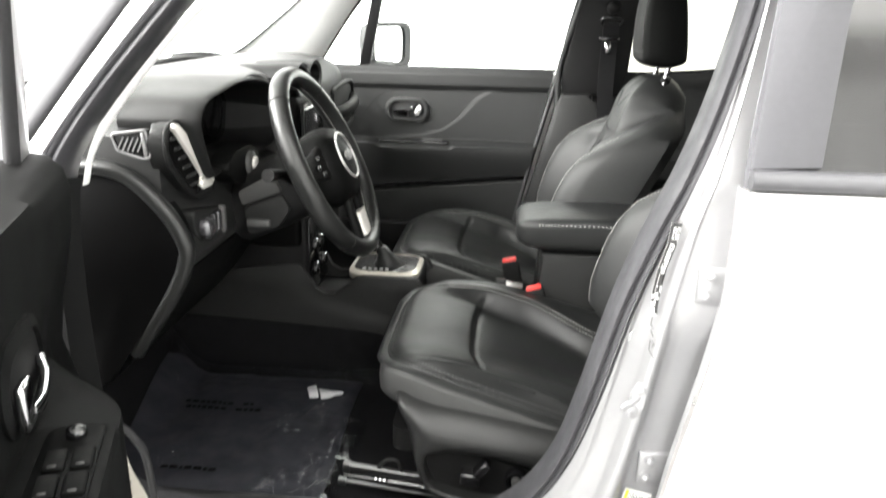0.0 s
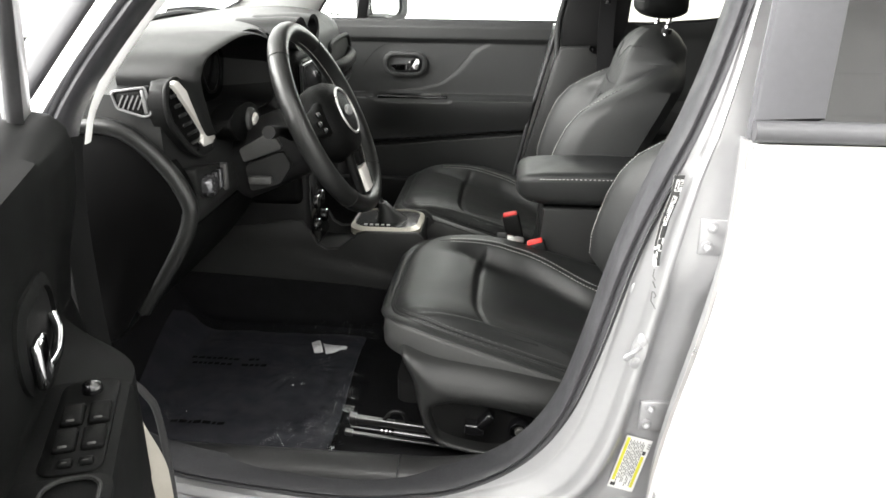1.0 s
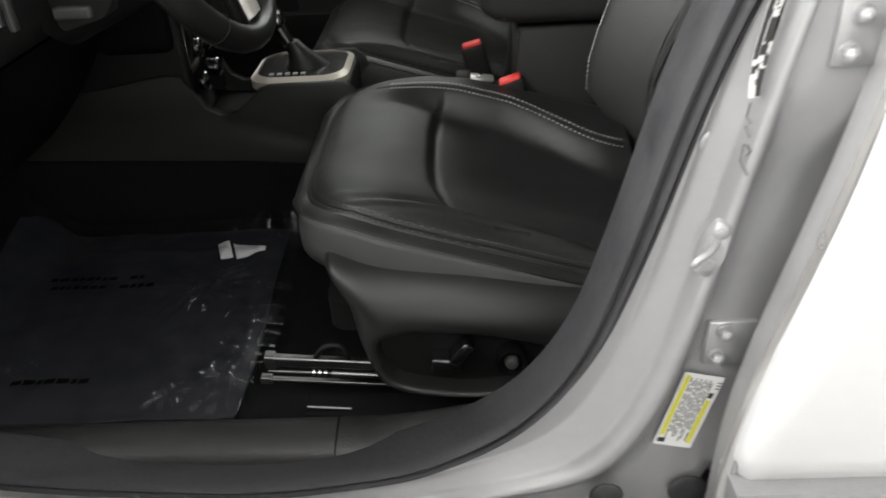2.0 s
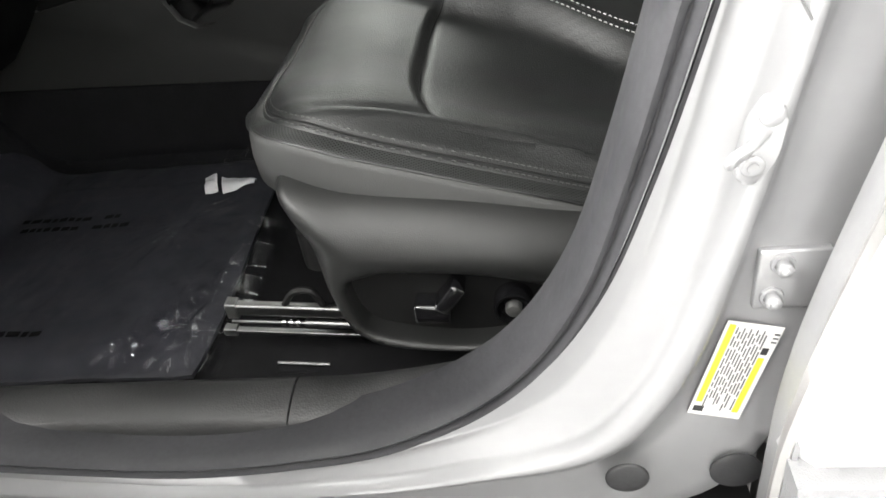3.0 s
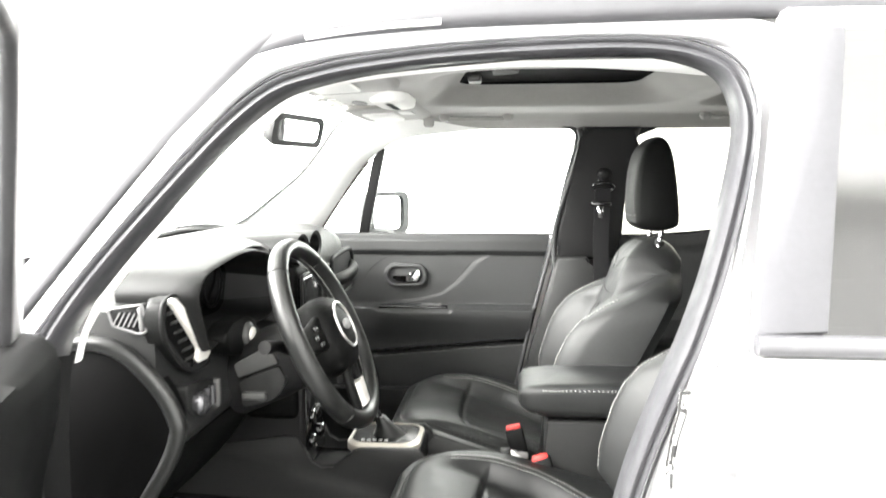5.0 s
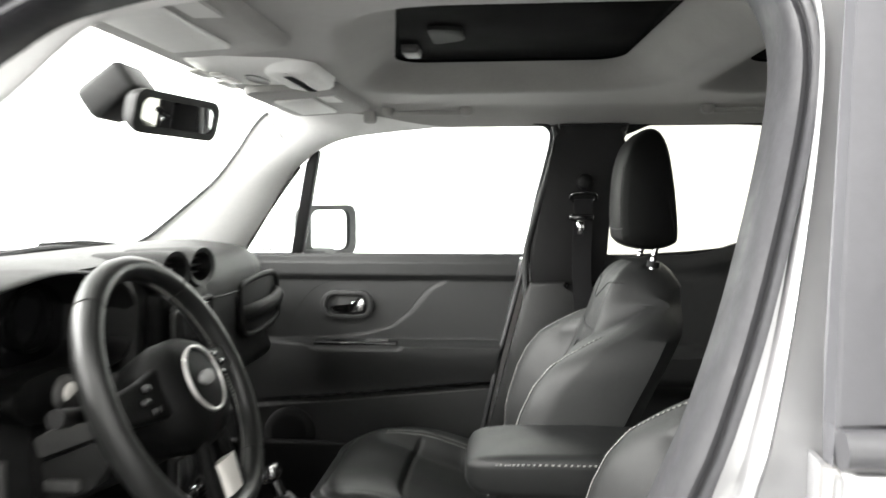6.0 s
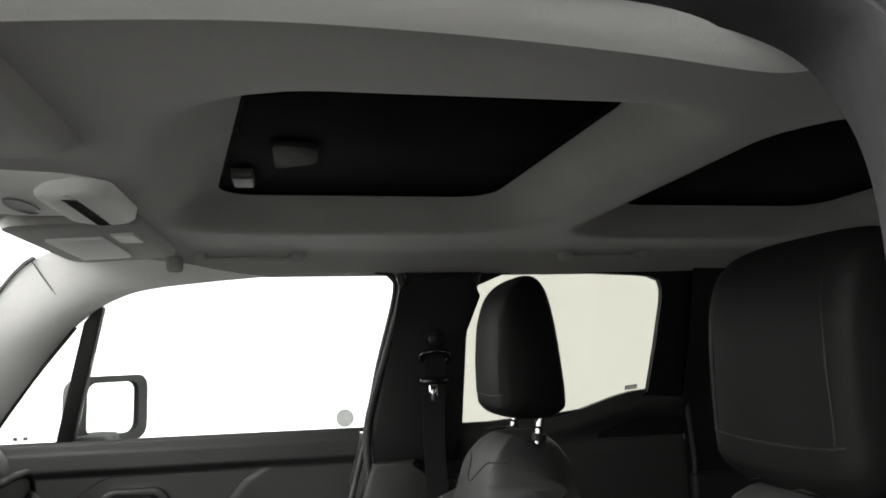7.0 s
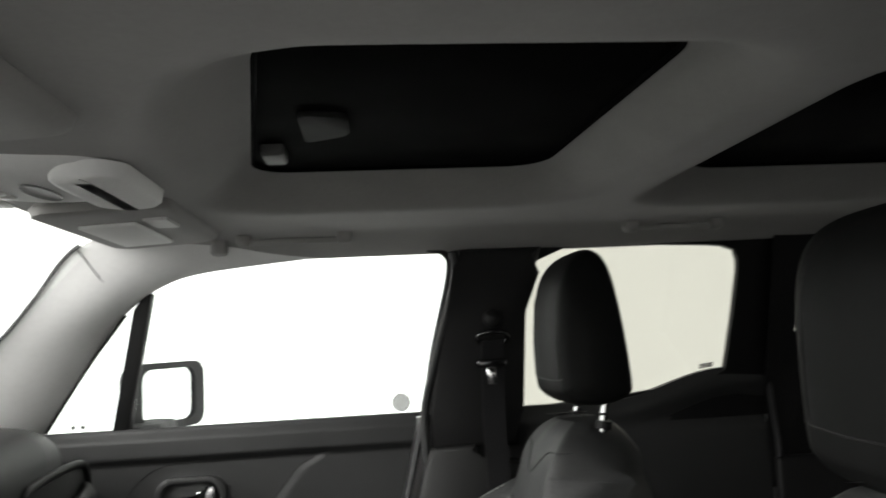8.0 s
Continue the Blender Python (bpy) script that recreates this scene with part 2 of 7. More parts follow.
def part(name, bm, mat, parent, label="", smooth=52):
    """Links a bmesh as one mesh object under parent. Its vertices are in world space, doors counted as shut."""
    me = bpy.data.meshes.new(name)
    bmesh.ops.recalc_face_normals(bm, faces=bm.faces)
    if smooth:
        limit = radians(smooth)
        for f in bm.faces:
            f.smooth = True
        for e in bm.edges:
            e.smooth = len(e.link_faces) == 2 and e.calc_face_angle(0) < limit
    bm.to_mesh(me)
    bm.free()
    me.materials.append(mat)
    ob = new(name, me)
    if parent is not None:
        ob.parent = parent
        if parent.parent is None:
            ob.matrix_parent_inverse = Matrix.Translation(-Vector(parent.location))
    if label:
        tagged(ob, label)
    return ob


def setting(name, bm, mat, label, category, smooth=52):
    ob = part(name, bm, mat, None, "", smooth)
    return tagged(ob, label, category, "", "structure")


def spline(points, n, closed=False):
    """A Catmull-Rom curve through the points, n steps a span."""
    pts = [Vector(p) for p in points]
    out, m = [], len(pts)
    for i in range(m if closed else m - 1):
        a, b, c, d = (pts[(i + k) % m] if closed else pts[min(max(i + k, 0), m - 1)] for k in (-1, 0, 1, 2))
        for j in range(n):
            t = j / n
            out.append(0.5 * (2 * b + (c - a) * t + (2 * a - 5 * b + 4 * c - d) * t * t + (3 * b - a - 3 * c + d) * t ** 3))
    if not closed:
        out.append(pts[-1])
    return out


def loft(rings, closed=True, caps=True, wrap=False):
    """Quads between rings of equal count; closed: each ring is a loop; wrap: the last ring joins the first."""
    bm = bmesh.new()
    rows = [[bm.verts.new(p) for p in r] for r in rings]
    n = len(rows[0])
    pairs = list(zip(rows, rows[1:])) + ([(rows[-1], rows[0])] if wrap else [])
    for a, b in pairs:
        for i in range(n if closed else n - 1):
            j = (i + 1) % n
            bm.faces.new((a[i], a[j], b[j], b[i]))
    if caps and closed and not wrap:
        bm.faces.new(list(reversed(rows[0])))
        bm.faces.new(rows[-1])
    return bm


def sweep(path, profile, up, closed=False):
    """The profile (across, along up) carried along the path."""
    n, rings = len(path), []
    for i, p in enumerate(path):
        a = path[(i - 1) % n] if closed else path[max(i - 1, 0)]
        b = path[(i + 1) % n] if closed else path[min(i + 1, n - 1)]
        t = (b - a).normalized()
        u = Vector(up(i) if callable(up) else up)
        side = t.cross(u).normalized()
        u = side.cross(t).normalized()
        rings.append([p + side * s + u * h for s, h in profile])
    return loft(rings, True, not closed, closed)


def circle(r, k, ry=None):
    return [(r * math.cos(2 * math.pi * i / k), (ry or r) * math.sin(2 * math.pi * i / k)) for i in range(k)]


def tube(path, r, k=8, closed=False, up=(0.13, 0.21, 0.97), ry=None):
    return sweep([Vector(p) for p in path], circle(r, k, ry), up, closed)


def rbox(lo, hi, bev=0.004, seg=2, turn=None, about=None):
    bm = bmesh.new()
    lo, hi = Vector(lo), Vector(hi)
    bmesh.ops.create_cube(bm, size=1, matrix=Matrix.Translation((lo + hi) / 2) @ Matrix.Diagonal((*(hi - lo), 1)))
    if bev:
        bmesh.ops.bevel(bm, geom=bm.edges[:], offset=bev, segments=seg, affect="EDGES", profile=0.5)
    if turn is not None:
        c = Vector(about) if about is not None else (lo + hi) / 2
        bm.transform(Matrix.Translation(c) @ turn.to_4x4() @ Matrix.Translation(-c))
    return bm


def rot(ax, ay, az):
    return Euler((radians(ax), radians(ay), radians(az))).to_matrix()


def prism(outline, axis, lo, hi, bev=0.0, seg=2):
    """A plate: the outline (in the two other axes, in order) from lo to hi along axis."""
    def at(p, h):
        return {"x": (h, p[0], p[1]), "y": (p[0], h, p[1]), "z": (p[0], p[1], h)}[axis]
    bm = loft([[Vector(at(p, lo)) for p in outline], [Vector(at(p, hi)) for p in outline]])
    if bev:
        rim = [e for e in bm.edges if len(e.link_faces) == 2 and any(len(f.verts) > 4 or len(outline) == 4 for f in e.link_faces)]
        bmesh.ops.bevel(bm, geom=rim, offset=bev, segments=seg, affect="EDGES", profile=0.5)
    return bm


def round_rect(x0, z0, x1, z1, r, k=6):
    out = []
    for cx, cz, a in ((x1 - r, z1 - r, 0), (x0 + r, z1 - r, 90), (x0 + r, z0 + r, 180), (x1 - r, z0 + r, 270)):
        for i in range(k + 1):
            t = radians(a + 90 * i / k)
            out.append((cx + r * math.cos(t), cz + r * math.sin(t)))
    return out


def rounded(outline, r, k=4):
    """The polygon with its corners rounded by about r."""
    out, n = [], len(outline)
    for i in range(n):
        a, b, c = (Vector(outline[(i + j) % n]) for j in (-1, 0, 1))
        p, q = b + (a - b).normalized() * min(r, (a - b).length * 0.45), b + (c - b).normalized() * min(r, (c - b).length * 0.45)
        for j in range(k + 1):
            t = j / k
            out.append(tuple((1 - t) ** 2 * p + 2 * t * (1 - t) * b + t * t * q))
    return out


def grid(fn, nu, nv, back=None):
    """A sheet of points fn(u, v), u and v from 0 to 1; back: a vector by which a closed back lies behind it."""
    bm = bmesh.new()
    front = [[bm.verts.new(fn(i / nu, j / nv)) for j in range(nv + 1)] for i in range(nu + 1)]
    sheets = [front]
    if back is not None:
        sheets.append([[bm.verts.new(v.co + Vector(back)) for v in row] for row in front])
    for s in sheets:
        for i in range(nu):
            for j in range(nv):
                bm.faces.new((s[i][j], s[i + 1][j], s[i + 1][j + 1], s[i][j + 1]))
    if back is not None:
        a, b = sheets
        rim = [(i, 0) for i in range(nu)] + [(nu, j) for j in range(nv)] + [(i, nv) for i in range(nu, 0, -1)] + [(0, j) for j in range(nv, 0, -1)]
        for k in range(len(rim)):
            (i, j), (m, n) = rim[k], rim[(k + 1) % len(rim)]
            bm.faces.new((a[i][j], a[m][n], b[m][n], b[i][j]))
    return bm


def join(*bms):
    out = bmesh.new()
    for b in bms:
        me = bpy.data.meshes.new("piece")
        b.to_mesh(me)
        b.free()
        out.from_mesh(me)
        bpy.data.meshes.remove(me)
    return out


def smooth01(t):
    t = min(max(t, 0.0), 1.0)
    return t * t * (3 - 2 * t)


def bump(x, c, w):
    return math.exp(-((x - c) / w) ** 2)


def stitches(path, spacing=0.006, length=0.004, r=0.0007, up=(0, 0, 1)):
    """Short threads along a path."""
    pieces, run, last = [], 0.0, path[0]
    for p in path[1:]:
        run += (p - last).length
        if run >= spacing:
            d = (p - last).normalized()
            pieces.append(tube([p - d * length / 2, p + Vector(up) * r * 0.9, p + d * length / 2], r, 5))
            run = 0.0
        last = p
    return join(*pieces)


def ring_panel(inner, outer, k):
    """Corresponding points on two loops round one centre, found by angle: for a wall with a window in it."""
    cx = sum(p[0] for p in inner) / len(inner)
    cz = sum(p[1] for p in inner) / len(inner)

    def cast(loop, a):
        d, best = Vector((math.cos(a), math.sin(a))), None
        for i in range(len(loop)):
            p, q = Vector(loop[i]) - Vector((cx, cz)), Vector(loop[(i + 1) % len(loop)]) - Vector((cx, cz))
            e = q - p
            den = d.x * e.y - d.y * e.x
            if abs(den) < 1e-9:
                continue
            t, s = (p.x * e.y - p.y * e.x) / den, (p.x * d.y - p.y * d.x) / den
            if t > 0 and -1e-6 <= s <= 1 + 1e-6 and (best is None or t > best):
                best = t
        return (cx + d.x * best, cz + d.y * best)
    angles = [2 * math.pi * i / k for i in range(k)]
    for loop in (outer,):
        angles += [math.atan2(p[1] - cz, p[0] - cx) % (2 * math.pi) for p in loop]
    angles = sorted(set(round(a, 5) for a in angles))
    return [cast(inner, a) for a in angles], [cast(outer, a) for a in angles]


MID = 0.87                       # the car's centre line
BELT = 1.10                      # height of the window sills


def side_y(z, y0=0.10, k=0.30):
    """The driver's side body plane: upright to the sills, leaning in above."""
    return y0 + k * max(0.0, z - 1.08)


def far_y(z, y0=1.65, k=0.29):
    """The passenger's side window plane."""
    return y0 - k * max(0.0, z - BELT)
# ---- the booth ----
floor_bm = bmesh.new()
bmesh.ops.create_grid(floor_bm, x_segments=1, y_segments=1, size=60)
setting("ground", floor_bm, BOOTH_FLOOR, "pale grey smooth photo booth floor under the car", "floor", 0)


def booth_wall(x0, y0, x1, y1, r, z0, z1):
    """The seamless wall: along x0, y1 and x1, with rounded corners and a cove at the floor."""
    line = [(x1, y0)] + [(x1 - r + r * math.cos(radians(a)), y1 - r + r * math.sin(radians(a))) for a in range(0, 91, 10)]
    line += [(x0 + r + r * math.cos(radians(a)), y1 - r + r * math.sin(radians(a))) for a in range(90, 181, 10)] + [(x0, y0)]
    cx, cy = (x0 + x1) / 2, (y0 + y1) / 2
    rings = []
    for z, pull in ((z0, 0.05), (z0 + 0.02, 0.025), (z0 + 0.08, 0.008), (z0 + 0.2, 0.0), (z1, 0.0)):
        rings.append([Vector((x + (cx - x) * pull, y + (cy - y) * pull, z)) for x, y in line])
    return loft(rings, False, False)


setting("backdrop", booth_wall(-5.7, -3.0, 5.3, 5.9, 2.0, 0.0, 3.6), GLOW_WALL, "seamless white booth wall round the car, made to glow", "backdrop")
# out of view; this wall's emission fills the driver's side
setting("booth_wall", rbox((-5.9, -4.3, 0.0), (5.5, -4.1, 3.6), 0), NEAR_WALL, "unseen plain white booth wall on the driver's side", "wall")
setting("booth_wall_front", rbox((-5.9, -4.1, 0.0), (-5.7, -3.0, 3.6), 0), BOOTH, "unseen plain white booth wall on the driver's side", "wall")
setting("booth_wall_rear", rbox((5.3, -4.1, 0.0), (5.5, -3.0, 3.6), 0), BOOTH, "unseen plain white booth wall on the driver's side", "wall")
setting("booth_ceiling", rbox((-5.9, -4.3, 3.62), (5.5, 6.0, 3.72), 0), BOOTH, "white booth ceiling high above the car", "ceiling")

# ---- body shell ----
body = thing("car_body", "silver metallic sport utility vehicle body with its driver's door open", "car body", (-0.2, MID, 0.0))

# the door opening of the driver's side: seal line, and the edge of the frame round it
OPEN_IN = [(-0.46, 0.463), (-0.267, 0.475), (-0.172, 0.507), (-0.099, 0.560), (-0.049, 0.637), (-0.016, 0.739), (0.025, 0.903),
           (0.066, 1.020), (0.128, 1.175), (0.176, 1.345), (0.172, 1.422), (0.135, 1.462), (0.041, 1.481), (-0.145, 1.478),
           (-0.299, 1.466), (-0.420, 1.446), (-0.505, 1.410), (-0.616, 1.296), (-0.760, 1.110), (-0.800, 0.98), (-0.800, 0.70), (-0.765, 0.52)]
OPEN_OUT = [(-0.46, 0.365), (-0.24, 0.365), (-0.10, 0.365), (0.05, 0.372), (0.115, 0.47), (0.15, 0.66), (0.175, 0.90),
            (0.180, 1.030), (0.195, 1.175), (0.215, 1.345), (0.225, 1.44), (0.225, 1.515), (0.041, 1.532), (-0.145, 1.529),
            (-0.299, 1.520), (-0.440, 1.508), (-0.545, 1.462), (-0.679, 1.296), (-0.815, 1.110), (-0.90, 0.98), (-0.92, 0.70), (-0.88, 0.45)]
rim_in = spline([(x, 0, z) for x, z in OPEN_IN], 8, True)
rim_out = spline([(x, 0, z) for x, z in OPEN_OUT], 8, True)


def frame_ring(t, depth, lift=0.0):
    """A loop between the seal line (t = 0) and the frame's edge (t = 1), depth metres inside the body plane."""
    out = []
    for a, b in zip(rim_in, rim_out):
        p = a.lerp(b, t)
        low = 1 - smooth01((p.z - 0.80) / 0.09) if depth > 0.01 and t > 0.4 else 1.0
        out.append(Vector((p.x, side_y(p.z) + depth * low, p.z + lift)))
    return out


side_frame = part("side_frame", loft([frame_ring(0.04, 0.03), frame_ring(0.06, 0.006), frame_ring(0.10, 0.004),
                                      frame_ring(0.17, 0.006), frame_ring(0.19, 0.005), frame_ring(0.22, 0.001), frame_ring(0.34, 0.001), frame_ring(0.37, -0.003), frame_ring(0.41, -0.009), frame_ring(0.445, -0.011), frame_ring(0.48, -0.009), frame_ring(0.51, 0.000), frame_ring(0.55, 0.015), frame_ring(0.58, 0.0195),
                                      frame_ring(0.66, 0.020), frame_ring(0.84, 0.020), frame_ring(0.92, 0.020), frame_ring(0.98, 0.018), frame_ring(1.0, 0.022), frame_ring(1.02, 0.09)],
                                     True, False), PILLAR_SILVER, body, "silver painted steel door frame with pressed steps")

seal_path = [Vector((p.x, side_y(p.z) + 0.012, p.z)) for p in rim_in]
SEAL_PROFILE = [(0.004, -0.045), (0.005, 0.004), (0.002, 0.015), (-0.003, 0.019), (-0.008, 0.018), (-0.011, 0.0145), (-0.013, 0.0145), (-0.016, 0.019), (-0.021, 0.020), (-0.0240, 0.014), (-0.0252, -0.006), (-0.0272, -0.006), (-0.0285, 0.010),
                (-0.033, 0.009), (-0.037, 0.000), (-0.038, -0.012), (-0.0395, -0.0175), (-0.0300, -0.0185), (-0.0300, -0.0215), (-0.0410, -0.0225), (-0.050, -0.040), (-0.052, -0.058), (-0.040, -0.062), (-0.01, -0.055)]


def seal_rings():
    n, rings = len(seal_path), []
    for i, p in enumerate(seal_path):
        t = (seal_path[(i + 1) % n] - seal_path[i - 1]).normalized()
        side = t.cross(Vector((0, -1, 0))).normalized()
        f = 0.55 + 0.22 * smooth01((p.z - 0.50) / 0.35)
        rings.append([p - side * s * f + Vector((0, -h, 0)) for s, h in SEAL_PROFILE])
    return loft(rings, True, False, True)


part("door_seal", seal_rings(), RUBBER_DUSTY, body, "hollow black rubber door seal round the opening")

# black cover on the hinge pillar beside the seal
hinge_side = [i for i, p in enumerate(rim_in) if p.x < -0.735 and 0.50 < p.z < 1.06]
part("hinge_pillar_cover", loft([[Vector((rim_in[i].x + dx, side_y(rim_in[i].z) + dy, rim_in[i].z)) for i in hinge_side] for dx, dy in ((0.03, 0.02), (0.0, -0.012), (-0.03, -0.02), (-0.10, -0.016), (-0.13, 0.0))], False, False), BLACK_TRIM, body, "black cover on the hinge pillar")

# sill: scuff plates behind the seal, and dark cladding under the silver sill
def scuff(x0, x1, name="scuff_plate"):
    prof = [(0.128, 0.452), (0.130, 0.466), (0.133, 0.473), (0.140, 0.477), (0.152, 0.480), (0.166, 0.482), (0.178, 0.482), (0.186, 0.479),
            (0.190, 0.474), (0.196, 0.440), (0.200, 0.40), (0.128, 0.40)]
    n = 24
    rings = []
    for i in range(n + 1):
        x = x0 + (x1 - x0) * i / n
        rise = 0.45 * max(0.0, x + 0.27) ** 1.6
        rings.append([Vector((x, y, z + rise)) for y, z in prof])
    part(name, loft(rings), SCUFF_PLASTIC, body, "worn black plastic door sill cover")


scuff(-0.84, -0.3095)
scuff(-0.3075, -0.02)
CLAD = [(0.02, 0.20), (0.03, 0.335), (0.05, 0.350), (0.115, 0.358), (0.16, 0.352), (0.16, 0.20)]
part("sill_cladding", loft([[Vector((x, y, z)) for y, z in CLAD] for x in (-0.98, -0.5, -0.1, 0.11)]), PLASTIC_DARK, body, "dark plastic sill cladding")
CLAD2 = [(0.02, 0.20), (0.03, 0.455), (0.045, 0.466), (0.09, 0.466), (0.16, 0.40), (0.16, 0.20)]
part("sill_cladding", loft([[Vector((x, y, z)) for y, z in CLAD2] for x in (0.118, 0.5, 1.0)]), PLASTIC_DARK, body, "dark plastic sill cladding")


def disc(c, r, depth, axis="y", k=24, dome=0.3, squash=1.0):
    """A shallow domed cap that faces -y (or +z)."""
    rings = []
    for rr, h in ((1.0, 0.0), (1.0, 0.5), (0.92, 0.9), (0.6, 1.0 + dome * 0.5), (0.02, 1.0 + dome)):
        ring = []
        for i in range(k):
            a = 2 * math.pi * i / k
            u, v = r * rr * math.cos(a), r * rr * math.sin(a) * squash
            ring.append(Vector((c[0] + u, c[1] - depth * h, c[2] + v)) if axis == "y" else
                        Vector((c[0] + u, c[1] + v, c[2] + depth * h)) if axis == "z" else Vector((c[0] + depth * h, c[1] + u, c[2] + v)))
        rings.append(ring)
    return loft(rings)


part("drain_plug", disc((-0.008, 0.100, 0.433), 0.0185, 0.003), RUBBER, body, "dark grey rubber drain plug in the sill")
part("drain_plug", disc((0.086, 0.116, 0.420), 0.022, 0.003), RUBBER, body, "dark grey rubber drain plug in the sill")
part("drain_plug", disc((-0.450, 0.103, 0.398), 0.010, 0.004), RUBBER, body, "small black rubber drain plug")
part("round_cap", disc((0.050, 0.1035, 0.852), 0.010, 0.0012), PILLAR_SILVER, body, "silver painted round cap")


def bolt(c, r=0.011):
    hexa = [(c[0] + r * 0.72 * math.cos(radians(60 * i + 12)), c[2] + r * 0.72 * math.sin(radians(60 * i + 12))) for i in range(6)]
    return join(disc(c, r, 0.003, dome=0), prism(hexa, "y", c[1] - 0.011, c[1] - 0.002, 0.001, 1), disc((c[0], c[1] - 0.010, c[2]), r * 0.38, 0.002))


# the rear door's hinges on the pillar
for hx, hz in ((0.092, 0.632), (0.141, 0.938)):
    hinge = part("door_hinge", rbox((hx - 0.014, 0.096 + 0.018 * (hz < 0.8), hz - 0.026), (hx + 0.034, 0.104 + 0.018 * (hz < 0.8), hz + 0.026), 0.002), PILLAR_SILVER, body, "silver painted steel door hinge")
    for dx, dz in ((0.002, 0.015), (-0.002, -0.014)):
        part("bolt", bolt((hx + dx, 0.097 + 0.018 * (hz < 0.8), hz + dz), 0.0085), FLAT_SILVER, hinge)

# the striker: base plate, two screws and a bent loop
striker = part("door_striker", prism(rounded([(0.047, 0.734), (0.060, 0.727), (0.071, 0.748), (0.074, 0.778), (0.062, 0.788), (0.053, 0.768)], 0.006), "y", 0.087, 0.099, 0.002, 1),
               FLAT_SILVER, body, "bright steel door striker")
part("loop", tube(spline([(0.068, 0.096, 0.764), (0.052, 0.072, 0.766), (0.040, 0.064, 0.764), (0.039, 0.068, 0.756), (0.056, 0.092, 0.752)], 6), 0.0030, 8), FLAT_SILVER, striker)
for sx, sz in ((0.064, 0.776), (0.057, 0.743)):
    part("screw", join(disc((sx, 0.087, sz), 0.0072, 0.002, dome=0.1), disc((sx, 0.085, sz), 0.0035, 0.0015, dome=0)), FLAT_SILVER, striker)

# certification label and the long black tyre sticker: sheets on the pillar, their unreadable print as bars
def tilted_rect(cx, cz, w, h, lean, lift, thick=0.0006):
    a = radians(lean)
    u, v = Vector((math.cos(a), 0, math.sin(a))), Vector((-math.sin(a), 0, math.cos(a)))
    c = Vector((cx, 0, cz))
    quad = [c + u * (sx * w / 2) + v * (sy * h / 2) for sx, sy in ((-1, -1), (1, -1), (1, 1), (-1, 1))]
    return prism([(p.x, p.z) for p in quad], "y", 0.1215 - lift - thick, 0.1215 - lift)


label_sheet = part("certification_label", tilted_rect(0.0725, 0.540, 0.042, 0.102, -13, 0.005), WHITE_PAPER, body, "white certification label with two yellow bars and fine print")
LEAN = -13


def label_bar(dx, dz, w, h, mat, lift=0.0058):
    a = radians(LEAN)
    part("print_bar", tilted_rect(0.0725 + 0.92 * dx * math.cos(a) - dz * math.sin(a), 0.540 + dx * math.sin(a) + dz * math.cos(a), w, h, LEAN, lift, 0.0004), mat, label_sheet)


label_bar(-0.0175, 0.006, 0.0048, 0.084, YELLOW)
label_bar(0.0160, -0.012, 0.0048, 0.062, YELLOW)
label_bar(0.0160, 0.026, 0.0050, 0.007, INK)
label_bar(-0.0155, -0.044, 0.008, 0.006, INK)
rnd = random.Random(3)
for i in range(10):
    z = 0.046 - 0.004 * (i % 2)
    while z > -0.036 + 0.006 * (i % 3):
        run = rnd.uniform(0.004, 0.015)
        label_bar(-0.0128 + i * 0.0027, z - run / 2, 0.0011, run, GREY_INK)
        z -= run + 0.0026
for i in range(3):
    label_bar(0.0195, 0.044 - 0.004 * i, 0.004, 0.0015, GREY_INK)

EDGES = ((0.893, 0.0675, 0.0755), (0.905, 0.0660, 0.0750), (0.930, 0.0655, 0.0765), (0.964, 0.0700, 0.0815), (0.996, 0.0785, 0.0905), (1.030, 0.0815, 0.0955))


def sticker_at(f, z, lift):
    """A point of the sticker: f from its left edge (0) to its right edge (1)."""
    for (za, la, ra), (zb, lb, rb) in zip(EDGES, EDGES[1:]):
        if z <= zb:
            t = (z - za) / (zb - za)
            break
    left, right = la + (lb - la) * t, ra + (rb - ra) * t
    return Vector((left + (right - left) * f, 0.0878 - lift, z))


def sticker_band(f0, f1, z0, z1, lift=0.0008, under=0.0):
    rows = max(2, int((z1 - z0) / 0.006) + 1)
    return loft([[sticker_at(f, z0 + (z1 - z0) * i / (rows - 1), h) for f, h in ((f0, under), (f1, under), (f1, lift), (f0, lift))] for i in range(rows)])


sticker = part("tyre_sticker", sticker_band(0, 1, 0.895, 1.028), WHITE_PAPER, body, "narrow white pillar sticker with black print")
for f0, f1, z0, z1 in ((0.0, 0.30, 0.925, 1.028), (0.22, 1.0, 1.022, 1.028), (0.84, 1.0, 0.940, 1.000), (0.30, 0.95, 0.999, 1.005), (0.22, 0.42, 0.970, 0.974), (0.22, 0.40, 0.958, 0.962), (0.40, 1.0, 0.938, 0.956),
                       (0.35, 0.8, 0.928, 0.936), (0.75, 1.0, 0.920, 0.928), (0.55, 1.0, 0.896, 0.918), (0.30, 0.50, 0.918, 0.922), (0.45, 0.56, 1.008, 1.019), (0.70, 0.78, 1.008, 1.019), (0.85, 1.0, 0.990, 0.996), (0.0, 0.30, 0.914, 0.920)):
    part("print_bar", sticker_band(f0, f1, z0, z1, 0.0014, 0.0009), INK, sticker)
for i in range(46):
    z, f = 0.897 + 0.0028 * i, rnd.uniform(0.28, 0.80)
    part("print_bar", sticker_band(f, f + rnd.uniform(0.08, 0.30), z, z + rnd.uniform(0.0010, 0.0022), 0.0017, 0.0009), INK, sticker)
